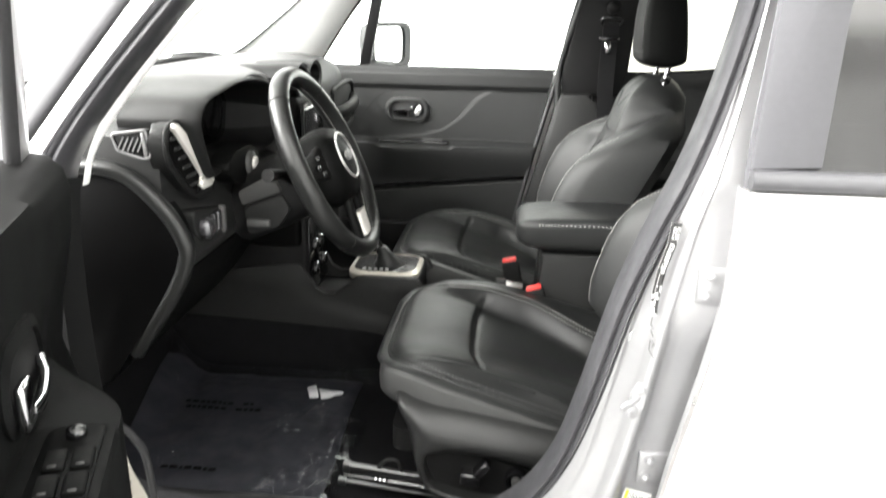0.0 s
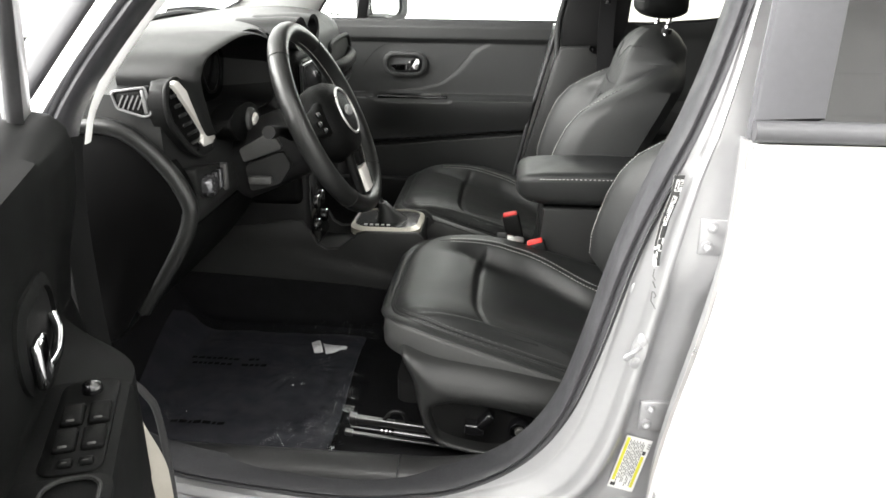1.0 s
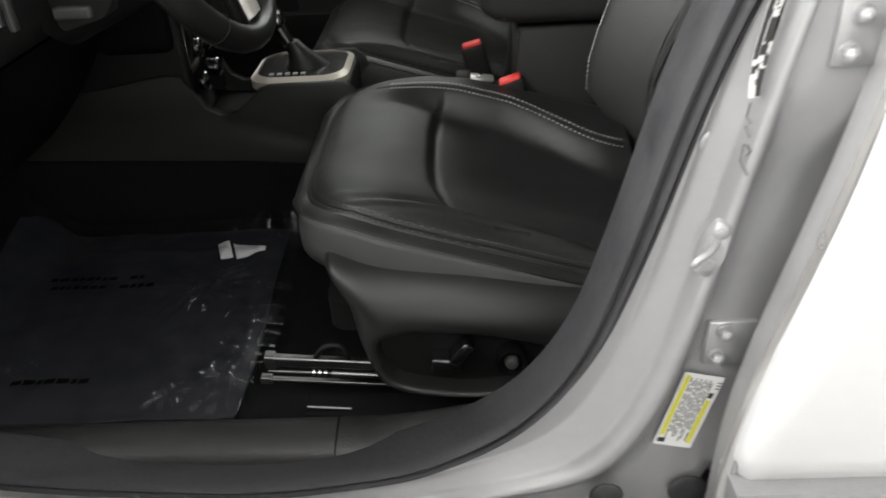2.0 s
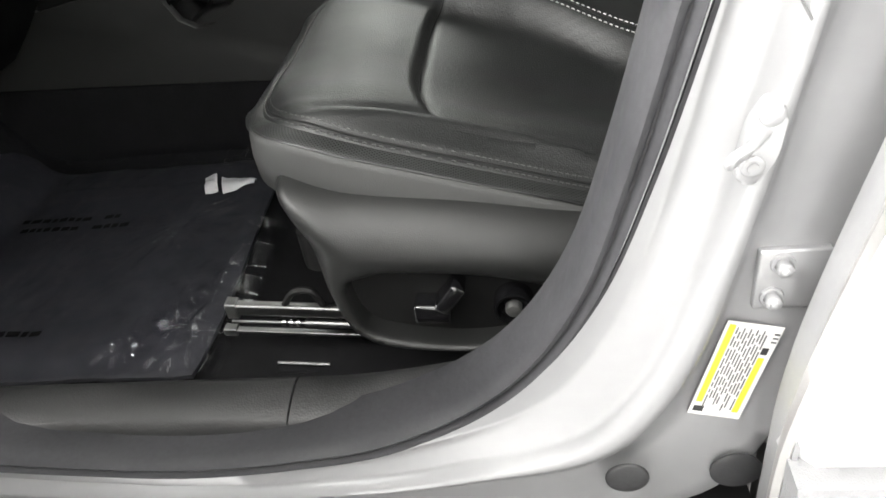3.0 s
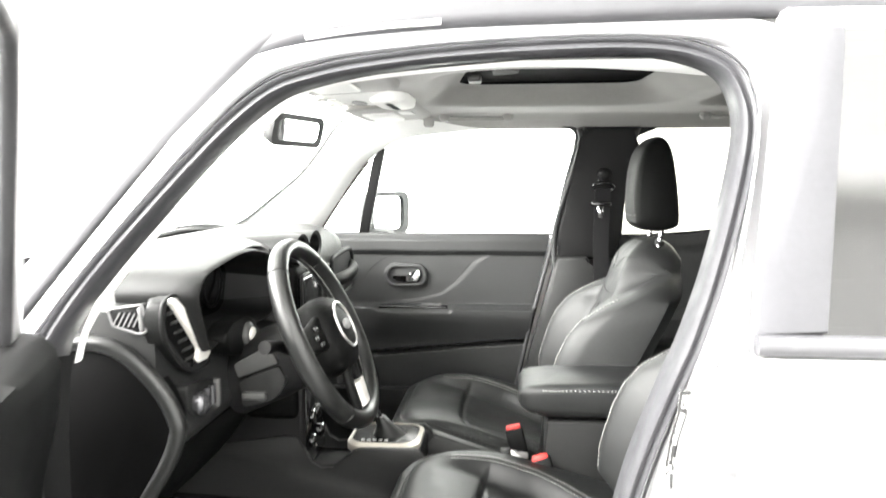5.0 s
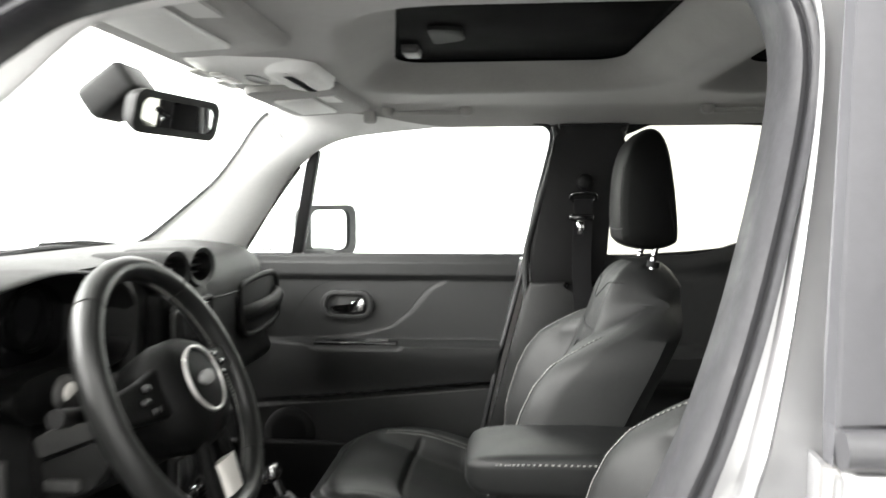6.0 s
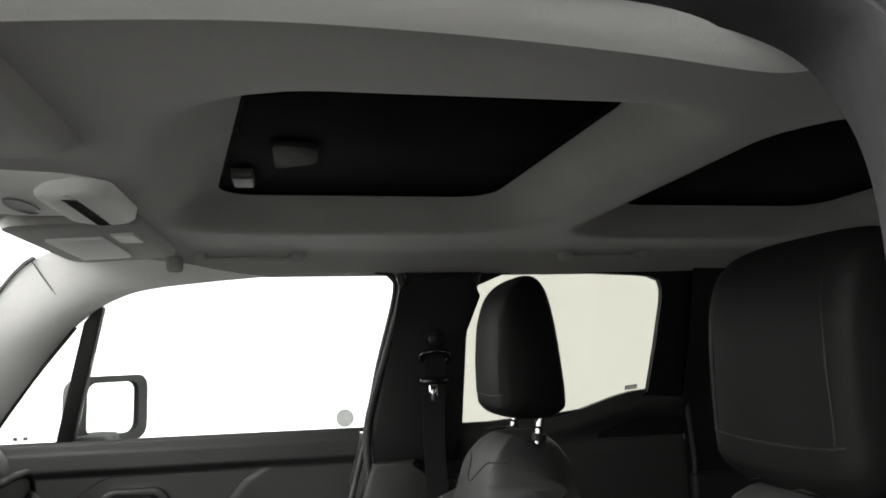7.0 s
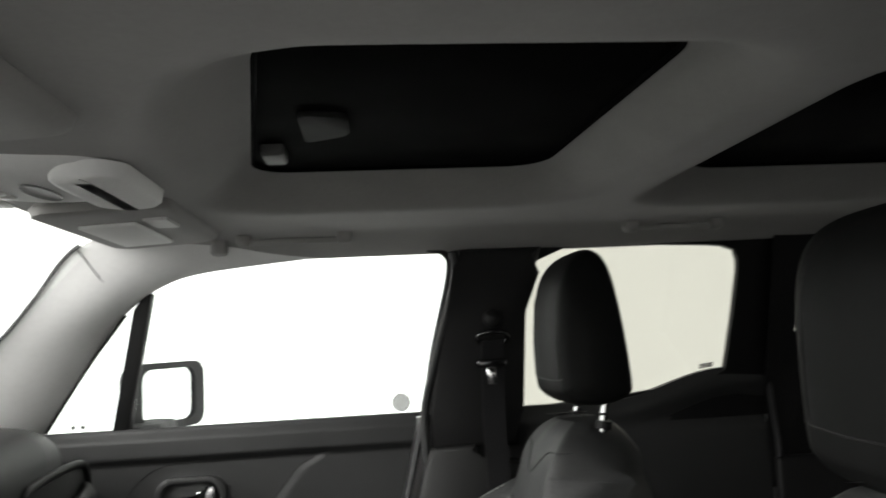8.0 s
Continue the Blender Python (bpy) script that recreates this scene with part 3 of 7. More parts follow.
for pts in (((0.0695, 0.891), (0.0685, 0.880), (0.0725, 0.874)), ((0.0690, 0.872), (0.0735, 0.862)), ((0.0700, 0.857), (0.0695, 0.842), (0.0770, 0.829)), ((0.0720, 0.856), (0.0760, 0.850), (0.0730, 0.846))):
    part("print_stroke", tube([Vector((x, 0.0872, z)) for x, z in pts], 0.0009, 5), GREY_INK, sticker)

# exterior A-pillar blade, roof skin, roof rail
def blade(points, name, mat, w, h, label):
    part(name, sweep(spline(points, 6), round_rect(-w / 2, -h / 2, w / 2, h / 2, min(w, h) * 0.45, 3), (0, -1, 0.2)), mat, body, label)


blade([(-0.99, 0.10, 0.93), (-0.875, 0.125, 1.085), (-0.712, 0.178, 1.300), (-0.560, 0.222, 1.475), (-0.50, 0.238, 1.525)], "pillar_blade", WINDOW_TRIM, 0.052, 0.03, "grey windscreen pillar moulding")
blade([(-0.560, 0.240, 1.488), (-0.46, 0.240, 1.526), (-0.30, 0.240, 1.545), (-0.1, 0.240, 1.553), (0.4, 0.240, 1.556), (1.1, 0.25, 1.54)], "roof_rail", ROOF_RAIL, 0.066, 0.034, "grey plastic roof rail")
blade([(-0.44, 0.2215, 1.508), (-0.34, 0.2215, 1.520), (-0.24, 0.2215, 1.526)], "roof_rail_foot", SATIN, 0.010, 0.006, "bright roof rail insert")


def roof_fn(u, v):
    x, y = -0.58 + 1.75 * u, 0.235 + 1.27 * v
    crown = 1 - (2 * v - 1) ** 2
    z = 1.535 + 0.05 * crown + 0.035 * (1 - (2 * u - 0.9) ** 2)
    return Vector((x, y, z))


part("roof_skin", grid(roof_fn, 24, 18, (0, 0, -0.008)), SILVER, body, "silver painted roof skin")

# closing walls: firewall, rear wall and far outer skin
part("firewall", grid(lambda u, v: Vector((-1.12 + 0.10 * (v > 0.99), 0.18 + 1.38 * u, 0.30 + 0.84 * v)), 2, 8, (-0.02, 0, 0)), PLASTIC_DARK, body, "dark bulkhead behind the dashboard")
t_in, t_out = ring_panel(round_rect(0.62, 1.12, 1.38, 1.42, 0.07), [(0.20, 0.30), (1.62, 0.30), (1.60, 1.0), (1.53, 1.54), (0.20, 1.54)], 48)
part("tail_wall", loft([[Vector((x, y, z)) for y, z in o] for o, x in ((t_in, 1.24), (t_in, 1.205), (t_out, 1.20), (t_out, 1.24))], True, False, True), PLASTIC_DARK, body, "dark trimmed tailgate wall")
part("tail_pane", prism(round_rect(0.60, 1.10, 1.40, 1.44, 0.07), "x", 1.222, 1.226), TAIL_GLASS, body, "grey tailgate window").visible_shadow = False
part("far_sill", rbox((-0.98, 1.58, 0.20), (1.2, 1.74, 0.47), 0.02), SILVER, body, "silver far side sill")
part("kick_panel", rbox((-1.10, 1.545, 0.36), (-0.16, 1.575, 0.60), 0.008), PLASTIC_DARK, body, "black kick panel beside the passenger's feet")
part("near_rear_floor_wall", rbox((0.16, 0.175, 0.30), (1.2, 0.19, 0.60), 0.004), PLASTIC_DARK, body)

# cowl and wing closing the front
part("cowl", grid(lambda u, v: Vector((-1.35 + 0.30 * u, 0.15 + 1.44 * v, 1.06 + 0.08 * u + 0.02 * math.sin(math.pi * v))), 4, 12, (0, 0, -0.03)), PLASTIC_DARK, body, "black windscreen cowl")
part("front_wing", rbox((-1.5, 0.02, 0.55), (-0.93, 0.10, 1.02), 0.03, 3), SILVER, body, "silver front wing beside the door")

# ---- cabin floor ----
def floor_fn(u, v):
    x, y = -1.10 + 2.3 * u, 0.24 + 1.28 * v
    z = 0.395 + 0.30 * smooth01((-0.88 - x) / 0.22) + 0.10 * smooth01(1 - abs(y - MID) / 0.16)
    return Vector((x, y, z + 0.004 * noise.noise((x * 9, y * 9, 0))))


setting("floor", grid(floor_fn, 50, 36, (0, 0, -0.02)), CARPET, "black carpeted cabin floor", "floor")

# ---- headliner with two roof openings ----
OPENINGS = ((-0.205, 0.205, 0.575, 1.125), (0.435, 0.86, 0.56, 1.18))


def box_gap(x, y, o, r=0.06):
    x += (0.15 - 0.10 * smooth01((x + 0.15) / 0.3)) * (y - 0.62) if o[0] < 0 else 0.0
    cx, cy, hx, hy = (o[0] + o[1]) / 2, (o[2] + o[3]) / 2, (o[1] - o[0]) / 2 - r, (o[3] - o[2]) / 2 - r
    dx, dy = abs(x - cx) - hx, abs(y - cy) - hy
    return math.hypot(max(dx, 0), max(dy, 0)) + min(max(dx, dy), 0) - r


def liner_z(x, y):
    v = abs(y - MID)
    rail = smooth01((v - 0.535) / 0.16)
    z = 1.492 - 0.041 * rail ** 1.3 + 0.006 * smooth01((-0.40 - x) / 0.20)
    rise = max(smooth01(1 - max(box_gap(x, y, o), 0) / 0.105) ** 1.15 for o in OPENINGS)
    return z + 0.051 * rise * (1 - rail)


def headliner():
    bm = bmesh.new()
    x0, x1, y0, y1, s = -0.622, 1.20, MID - 0.62, MID + 0.685, 0.0125
    nx, ny = round((x1 - x0) / s), round((y1 - y0) / s)
    rows = []
    for i in range(nx + 1):
        row = []
        for j in range(ny + 1):
            x, y = x0 + (x1 - x0) * i / nx, y0 + (y1 - y0) * j / ny
            for o in OPENINGS:
                g = box_gap(x, y, o)
                if abs(g) < s * 0.75:
                    e = 0.001
                    gx, gy = (box_gap(x + e, y, o) - box_gap(x - e, y, o)) / (2 * e), (box_gap(x, y + e, o) - box_gap(x, y - e, o)) / (2 * e)
                    x, y = x - gx * g, y - gy * g
            row.append(bm.verts.new((x, y, liner_z(x, y))))
        rows.append(row)
    for i in range(nx):
        for j in range(ny):
            q = (rows[i][j], rows[i + 1][j], rows[i + 1][j + 1], rows[i][j + 1])
            c = sum((v.co for v in q), Vector()) / 4
            if all(box_gap(c.x, c.y, o) > -0.002 for o in OPENINGS):
                bm.faces.new(q)
    loose = [v for v in bm.verts if not v.link_faces]
    bmesh.ops.delete(bm, geom=loose, context="VERTS")
    return bm


setting("ceiling", headliner(), HEADLINER, "pale grey woven headliner with two dark roof openings", "headliner", 60)

for k, o in enumerate(OPENINGS):
    roof_panel = thing("roof_panel", "black removable roof panel above the headliner opening", "roof panel", ((o[0] + o[1]) / 2, MID, 1.56), "roof panels")
    part("panel", rbox((o[0] - 0.11, o[2] - 0.03, 1.5475), (o[1] + 0.03, o[3] + 0.03, 1.560), 0.003), ROOF_BLACK, roof_panel)
    lip = [Vector((x - (0.15 - 0.10 * smooth01((x + 0.15) / 0.3)) * (y - 0.62) * (k == 0), y, 1.546)) for x, y in round_rect(o[0] + 0.002, o[2] + 0.002, o[1] - 0.002, o[3] - 0.002, 0.06, 6)]
    part("rubber_lip", tube(lip, 0.004, 6, True), ROOF_BLACK, roof_panel, "black rubber lip round the opening")
    if k == 0:
        latch = part("latch", rbox((-0.246, 0.965, 1.532), (-0.214, 1.030, 1.552), 0.005), VINYL, roof_panel, "dark grey plastic latch tab")
        part("handle_plate", prism(rounded([(-0.183, 0.815), (-0.125, 0.825), (-0.123, 0.905), (-0.183, 0.940)], 0.012), "z", 1.540, 1.547, 0.002, 1), ROOF_GREY, roof_panel, "dark grey handle plate")
# ---- dashboard ----
dash = thing("dashboard", "black soft-skinned dashboard with silver-trimmed vents", "dashboard", (-0.85, MID, 0.80))


def dash_ring(y):
    near = smooth01((y - 0.262) / 0.42)
    far = smooth01((1.50 - y) / 0.15)
    dip = min(near, far)
    face = 0.058 * (1 - dip)
    top = 0.080 * (1 - min(smooth01((y - 0.262) / 0.26), far))
    pts = [(-1.09, 1.105), (-1.00, 1.150 - top * 0.5), (-0.90, 1.163 - top), (-0.80, 1.166 - top), (-0.72, 1.158 - top), (-0.672 - face, 1.138 - top),
           (-0.652 - face, 1.100 - top * 0.6), (-0.652 - face, 1.03), (-0.660 - face * 0.8, 0.96), (-0.664 - face * 0.3, 0.905), (-0.676, 0.868), (-0.72, 0.835),
           (-0.86, 0.80), (-1.09, 0.80)]
    loop = [Vector((p.x, y, p.z)) for p in spline([(x, 0, z) for x, z in pts], 6, True)]
    for p in loop:                                  # the hollow behind the instrument hood
        inside = smooth01((y - 0.335) / 0.02) * smooth01((0.735 - y) / 0.02) * smooth01((p.z - 0.985) / 0.02) * smooth01((1.152 - p.z) / 0.012)
        if p.x > -0.80:
            p.x += (-0.80 - p.x) * inside
    return loop


ys = [0.262, 0.268, 0.280, 0.30, 0.32, 0.335, 0.345, 0.355, 0.37, 0.42, 0.48, 0.54, 0.6, 0.66, 0.7, 0.715, 0.725, 0.735, 0.75, 0.9, 1.05, 1.2, 1.3, 1.38, 1.43, 1.47, 1.49, 1.50]
part("skin", loft([dash_ring(y) for y in ys]), DASH_SKIN, dash, "soft black grained dashboard skin")

# the end cap towards the door, with its padded roll
END = [(-0.86, 1.035), (-0.760, 1.025), (-0.701, 0.969), (-0.678, 0.915), (-0.678, 0.880), (-0.705, 0.820), (-0.790, 0.705), (-0.83, 0.640), (-0.90, 0.62), (-1.0, 0.75), (-1.0, 1.02)]
part("end_cap", prism(rounded(END, 0.03, 3), "y", 0.246, 0.30, 0.010, 3), END_BLACK, dash, "black plastic dashboard end cap")
part("end_roll", tube(spline([(-0.88, 0.250, 1.034), (-0.807, 0.250, 1.037), (-0.755, 0.250, 1.020), (-0.700, 0.250, 0.966), (-0.673, 0.251, 0.914), (-0.674, 0.252, 0.880), (-0.702, 0.254, 0.820), (-0.785, 0.262, 0.700)], 6), 0.014, 12), LEATHER_SOFT, dash, "padded black roll along the end")
part("knee_panel", grid(lambda u, v: Vector((-0.70 - 0.16 * u + 0.02 * math.sin(math.pi * u), 0.29 + 0.45 * v, 0.84 - 0.22 * u)), 8, 8, (-0.03, 0, -0.01)), PLASTIC, dash, "black lower knee panel")

# side demister vent
DEMIST = [(-0.780, 1.092), (-0.722, 1.101), (-0.716, 1.057), (-0.730, 1.053), (-0.773, 1.066)]
demist = part("demister_vent", prism(rounded(DEMIST, 0.006), "y", 0.252, 0.275, 0.003, 1), SOFT_DASH, dash, "side window vent in the dashboard's end")
part("vent_mouth", prism(rounded([(-0.770, 1.087), (-0.733, 1.092), (-0.731, 1.061), (-0.745, 1.060), (-0.768, 1.070)], 0.004), "y", 0.2495, 0.2535), PLASTIC_DARK, demist)
part("vent_rim", tube([Vector((x, 0.2505, z)) for x, z in rounded(DEMIST, 0.006)], 0.0022, 6, True), GREY_PLASTIC, demist, "pale grey vent rim")
part("vent_edge", prism([(-0.730, 1.096), (-0.725, 1.097), (-0.721, 1.058), (-0.727, 1.057)], "y", 0.248, 0.254, 0.001, 1), GREY_PLASTIC, demist)
for i in range(5):
    x = -0.772 + i * 0.0085
    part("slat", prism([(x, 1.066), (x + 0.0016, 1.0645), (x + 0.0136, 1.0865), (x + 0.012, 1.088)], "y", 0.2475, 0.2505), GREY_PLASTIC, demist)

# the driver's air vent with its silver strip
VENT = [(0.246, 1.070), (0.252, 1.102), (0.290, 1.112), (0.322, 1.096), (0.432, 0.986), (0.426, 0.962), (0.362, 0.962), (0.317, 0.984), (0.256, 1.040)]
vent = part("air_vent", prism(rounded(VENT, 0.016), "x", -0.72, -0.688, 0.008, 4), SOFT_DASH, dash, "driver's air vent with slats")
part("vent_rim", tube([Vector((-0.690, y, z)) for y, z in rounded(VENT, 0.016)], 0.004, 8, True), SOFT_DASH, vent, "rounded black vent rim")
part("vent_mouth", prism(rounded([(0.256, 1.070), (0.262, 1.094), (0.274, 1.100), (0.385, 0.985), (0.362, 0.974), (0.322, 0.992), (0.266, 1.044)], 0.008), "x", -0.692, -0.6865), ROOF_BLACK, vent)
for i in range(6):
    f = i / 5
    y0, y1, z = 0.260 + 0.062 * f, 0.282 + 0.085 * f, 1.084 - 0.090 * f
    part("slat", rbox((-0.690, y0, z - 0.003), (-0.6845, y1, z + 0.003), 0.0015, 1), CONSOLE_GREY, vent)
part("vent_strip", prism(rounded([(0.262, 1.104), (0.270, 1.110), (0.283, 1.105), (0.356, 1.053), (0.414, 0.992), (0.404, 0.979), (0.356, 0.981), (0.352, 0.992), (0.366, 1.002), (0.319, 1.050)], 0.005), "x", -0.688, -0.679, 0.003, 2), STRIP_SILVER, vent, "satin silver vent strip")
part("vent_wheel", tube([(-0.690, 0.345, 0.984), (-0.690, 0.368, 0.984)], 0.009, 12), GLOSS_BLACK, vent)

# instrument cluster under its hood
cl_y, cl_z = 0.530, 1.080
HOOD = [(0.316, 1.112), (0.345, 1.136), (0.42, 1.148), (0.51, 1.156), (0.60, 1.150), (0.69, 1.128), (0.735, 1.085), (0.735, 1.035), (0.700, 1.006), (0.60, 1.006), (0.50, 1.020), (0.40, 1.004), (0.376, 1.008), (0.347, 1.045), (0.320, 1.088)]
hood_edge = [(p.x, p.z) for p in spline([(y, 0, z) for y, z in HOOD], 5, True)]


def cl_ring(x, k, dz=0.0):
    return [Vector((x + 0.10 * (z - cl_z) * (k > 0.9), cl_y + (y - cl_y) * (1 + (k - 1) * 0.6), cl_z + (z - cl_z) * k + dz)) for y, z in hood_edge]


cluster = part("cluster_hood", loft([cl_ring(-0.80, 1.07), cl_ring(-0.70, 1.10), cl_ring(-0.668, 1.09), cl_ring(-0.657, 1.05), cl_ring(-0.656, 1.02), cl_ring(-0.659, 1.0)], True, False), SOFT_DASH, dash, "rounded black instrument hood")
part("hood_lining", loft([cl_ring(-0.6585, 0.998), cl_ring(-0.668, 0.97), cl_ring(-0.775, 0.90)], True, False), PLASTIC_DARK, cluster, "deep black lining of the hood")
part("cluster_screen", loft([cl_ring(-0.768, 0.91), cl_ring(-0.770, 0.5), cl_ring(-0.772, 0.02)]), GLOSS_BLACK, cluster, "unlit glossy instrument screen")
for dy in (-0.085, 0.095):
    ring = [Vector((-0.760, cl_y + dy + 0.048 * math.cos(2 * math.pi * i / 28), cl_z + 0.048 * math.sin(2 * math.pi * i / 28))) for i in range(28)]
    part("gauge_ring", tube(ring, 0.003, 6, True), PLASTIC, cluster)

# headlamp switch, column cover, lower shelf
switch = part("lamp_switch", prism(rounded([(0.300, 0.955), (0.430, 0.934), (0.438, 0.876), (0.335, 0.884), (0.305, 0.912)], 0.012), "x", -0.700, -0.676, 0.004, 2), SOFT_DASH, dash, "headlamp switch panel")
part("lamp_knob", disc((-0.677, 0.340, 0.914), 0.021, 0.018, axis="x"), CHROME_DARK, switch, "glossy round headlamp knob")
for i in range(2):
    part("thumbwheel", tube([(-0.672, 0.374 + 0.020 * i, 0.898), (-0.672, 0.374 + 0.020 * i, 0.932)], 0.008, 10), CHROME_DARK, switch)
part("switch_plate", rbox((-0.682, 0.412, 0.884), (-0.666, 0.426, 0.936), 0.003), VINYL, switch)

# centre stack: two vents on top, screen, knobs
stack = part("centre_fascia", rbox((-0.76, 0.765, 0.74), (-0.622, 0.975, 1.105), 0.022, 3), PLASTIC, dash, "black centre stack")
pod = part("vent_pod", join(*[loft([[Vector((x, MID + s * 0.058 + ry * math.cos(2 * math.pi * i / 24), 1.135 + rz * math.sin(2 * math.pi * i / 24))) for i in range(24)]
                               for x, ry, rz in ((-0.76, 0.052, 0.032), (-0.65, 0.060, 0.038), (-0.618, 0.058, 0.036), (-0.622, 0.048, 0.027), (-0.66, 0.044, 0.024))]) for s in (-1, 1)]), SOFT_DASH, dash, "twin round air vents on the centre stack")
for s in (-1, 1):
    for k in range(3):
        part("slat", rbox((-0.652, MID + s * 0.058 - 0.042, 1.121 + 0.013 * k), (-0.640, MID + s * 0.058 + 0.042, 1.125 + 0.013 * k), 0.001, 1), PLASTIC_DARK, pod)
part("screen", rbox((-0.626, 0.785, 0.960), (-0.612, 0.955, 1.072), 0.006), GLOSS_BLACK, stack, "dark touch screen")
part("screen_frame", tube([Vector((-0.614, y, z)) for y, z in round_rect(0.782, 0.955, 0.958, 1.077, 0.012, 4)], 0.004, 6, True), CONSOLE_GREY, stack)
for k in range(3):
    part("climate_knob", disc((-0.616, 0.805 + 0.065 * k, 0.880), 0.023, 0.022, axis="x"), GLOSS_BLACK, stack)
for k in range(5):
    part("button", rbox((-0.622, 0.790 + 0.034 * k, 0.925), (-0.612, 0.818 + 0.034 * k, 0.940), 0.002, 1), PLASTIC_DARK, stack)
niche = [(1.205, 1.045), (1.235, 1.072), (1.425, 1.078), (1.470, 1.050), (1.476, 0.995), (1.450, 0.955), (1.255, 0.948), (1.212, 0.985)]
niche = [(p.x, p.y) for p in spline([(y, z, 0) for y, z in niche], 6, True)]
grip = part("grip_niche", prism(niche, "x", -0.70, -0.6475, 0.002, 1), PLASTIC_DARK, dash, "black niche of the passenger's grab bar")
part("niche_rim", tube([Vector((-0.648, y, z)) for y, z in niche], 0.008, 8, True), SOFT_DASH, grip, "padded rim of the niche")
part("grab_bar", tube(spline([(-0.655, 1.215, 1.000), (-0.630, 1.26, 1.006), (-0.622, 1.34, 1.012), (-0.630, 1.42, 1.018), (-0.655, 1.462, 1.024)], 6), 0.016, 12, ry=0.020), SOFT_DASH, grip, "padded grab bar")
part("dash_seam", tube(spline([(-0.668, 0.72, 1.146), (-0.666, 0.80, 1.10), (-0.650, 1.05, 1.06), (-0.652, 1.36, 1.06)], 8), 0.0025, 5), PLASTIC_DARK, dash)

# ---- steering wheel ----
A_W = radians(25)
W_N, W_U, W_S = Vector((math.cos(A_W), 0, math.sin(A_W))), Vector((-math.sin(A_W), 0, math.cos(A_W))), Vector((0, 1, 0))
W_C = Vector((-0.497, 0.546, 0.999))


def wheel_at(s, u, n=0.0):
    return W_C + W_S * s + W_U * u + W_N * n


steering = thing("steering_wheel", "black leather-wrapped three-spoke steering wheel with a silver lower spoke", "steering wheel", tuple(W_C))
rim = [wheel_at(0.182 * math.sin(2 * math.pi * i / 64), 0.182 * math.cos(2 * math.pi * i / 64)) for i in range(64)]
rim_part = part("rim", tube(rim, 0.0172, 14, True, tuple(W_N), 0.0195), LEATHER_SOFT, steering, "black leather rim with stitched joints")
for a in (40, 140, 220, 320):
    ring = [wheel_at((0.182 + 0.0176 * math.cos(t)) * math.sin(radians(a)), (0.182 + 0.0176 * math.cos(t)) * math.cos(radians(a)), 0.0200 * math.sin(t)) for t in [2 * math.pi * i / 14 for i in range(14)]]
    part("rim_joint", tube(ring, 0.0009, 5, True), CONSOLE_GREY, rim_part)
part("stitching", stitches([wheel_at(0.1648 * math.sin(t), 0.1648 * math.cos(t), -0.004) for t in [radians(20 + 0.5 * i) for i in range(280)]], 0.005, 0.004, 0.0006), THREAD, rim_part)


def hub_ring(r, n, k=36):
    out = []
    for i in range(k):
        a = 2 * math.pi * i / k
        s, u = math.sin(a), math.cos(a)
        ru = r * (0.88 if u > 0 else 1.0)
        out.append(wheel_at(r * math.copysign(abs(s) ** 0.8, s), ru * math.copysign(abs(u) ** 0.8, u) - 0.004, n))
    return out


hub = part("hub", loft([hub_ring(0.075, -0.045), hub_ring(0.084, -0.01), hub_ring(0.082, 0.012), hub_ring(0.070, 0.030), hub_ring(0.045, 0.040), hub_ring(0.004, 0.043)]), PLASTIC, steering, "black horn pad")
part("badge_ring", tube([wheel_at(0.046 * math.sin(2 * math.pi * i / 32), 0.046 * math.cos(2 * math.pi * i / 32), 0.040) for i in range(32)], 0.0028, 8, True, tuple(W_N)), SATIN, hub, "satin silver badge ring")
part("badge", loft([[wheel_at(r * math.sin(2 * math.pi * i / 24), 0.5 * r * math.cos(2 * math.pi * i / 24), n) for i in range(24)] for r, n in ((0.022, 0.040), (0.020, 0.0465), (0.001, 0.0475))]), GREY_PLASTIC, hub, "small bright oval badge")


def spoke(points, w0, w1, name, mat, label, n=0.004):
    path = [wheel_at(s, u, h) for s, u, h in points]
    rings = []
    for i, p in enumerate(path):
        f = i / (len(path) - 1)
        w = w0 + (w1 - w0) * f
        d = (path[min(i + 1, len(path) - 1)] - path[max(i - 1, 0)]).normalized()
        side = d.cross(W_N).normalized()
        rings.append([p + side * a + W_N * b for a, b in round_rect(-w, -0.009, w, 0.009, 0.008, 3)])
    return part(name, loft(rings), mat, steering, label)


for s in (-1, 1):
    arm = spoke([(s * 0.070, 0.008, 0.010), (s * 0.11, 0.008, 0.006), (s * 0.172, 0.012, 0.0)], 0.034, 0.020, "spoke", PLASTIC, "black side spoke with buttons")
    for k in range(3):
        c = wheel_at(s * (0.105 + 0.014 * (k % 2)), 0.022 - 0.015 * k, 0.016)
        part("button", join(rbox(c - Vector((0.004, 0.010, 0.005)), c + Vector((0.004, 0.010, 0.005)), 0.002, 1, rot(0, -25, 0))), GLOSS_BLACK, arm)
    spoke([(s * 0.028, -0.068, 0.012), (s * 0.032, -0.11, 0.006), (s * 0.040, -0.170, 0.0)], 0.012, 0.012, "lower_spoke", PLASTIC, "black leg of the lower spoke")
spoke([(0.0, -0.112, 0.012), (0.0, -0.13, 0.010), (0.0, -0.160, 0.006)], 0.030, 0.024, "spoke_insert", STRIP_SILVER, "satin silver lower spoke insert")
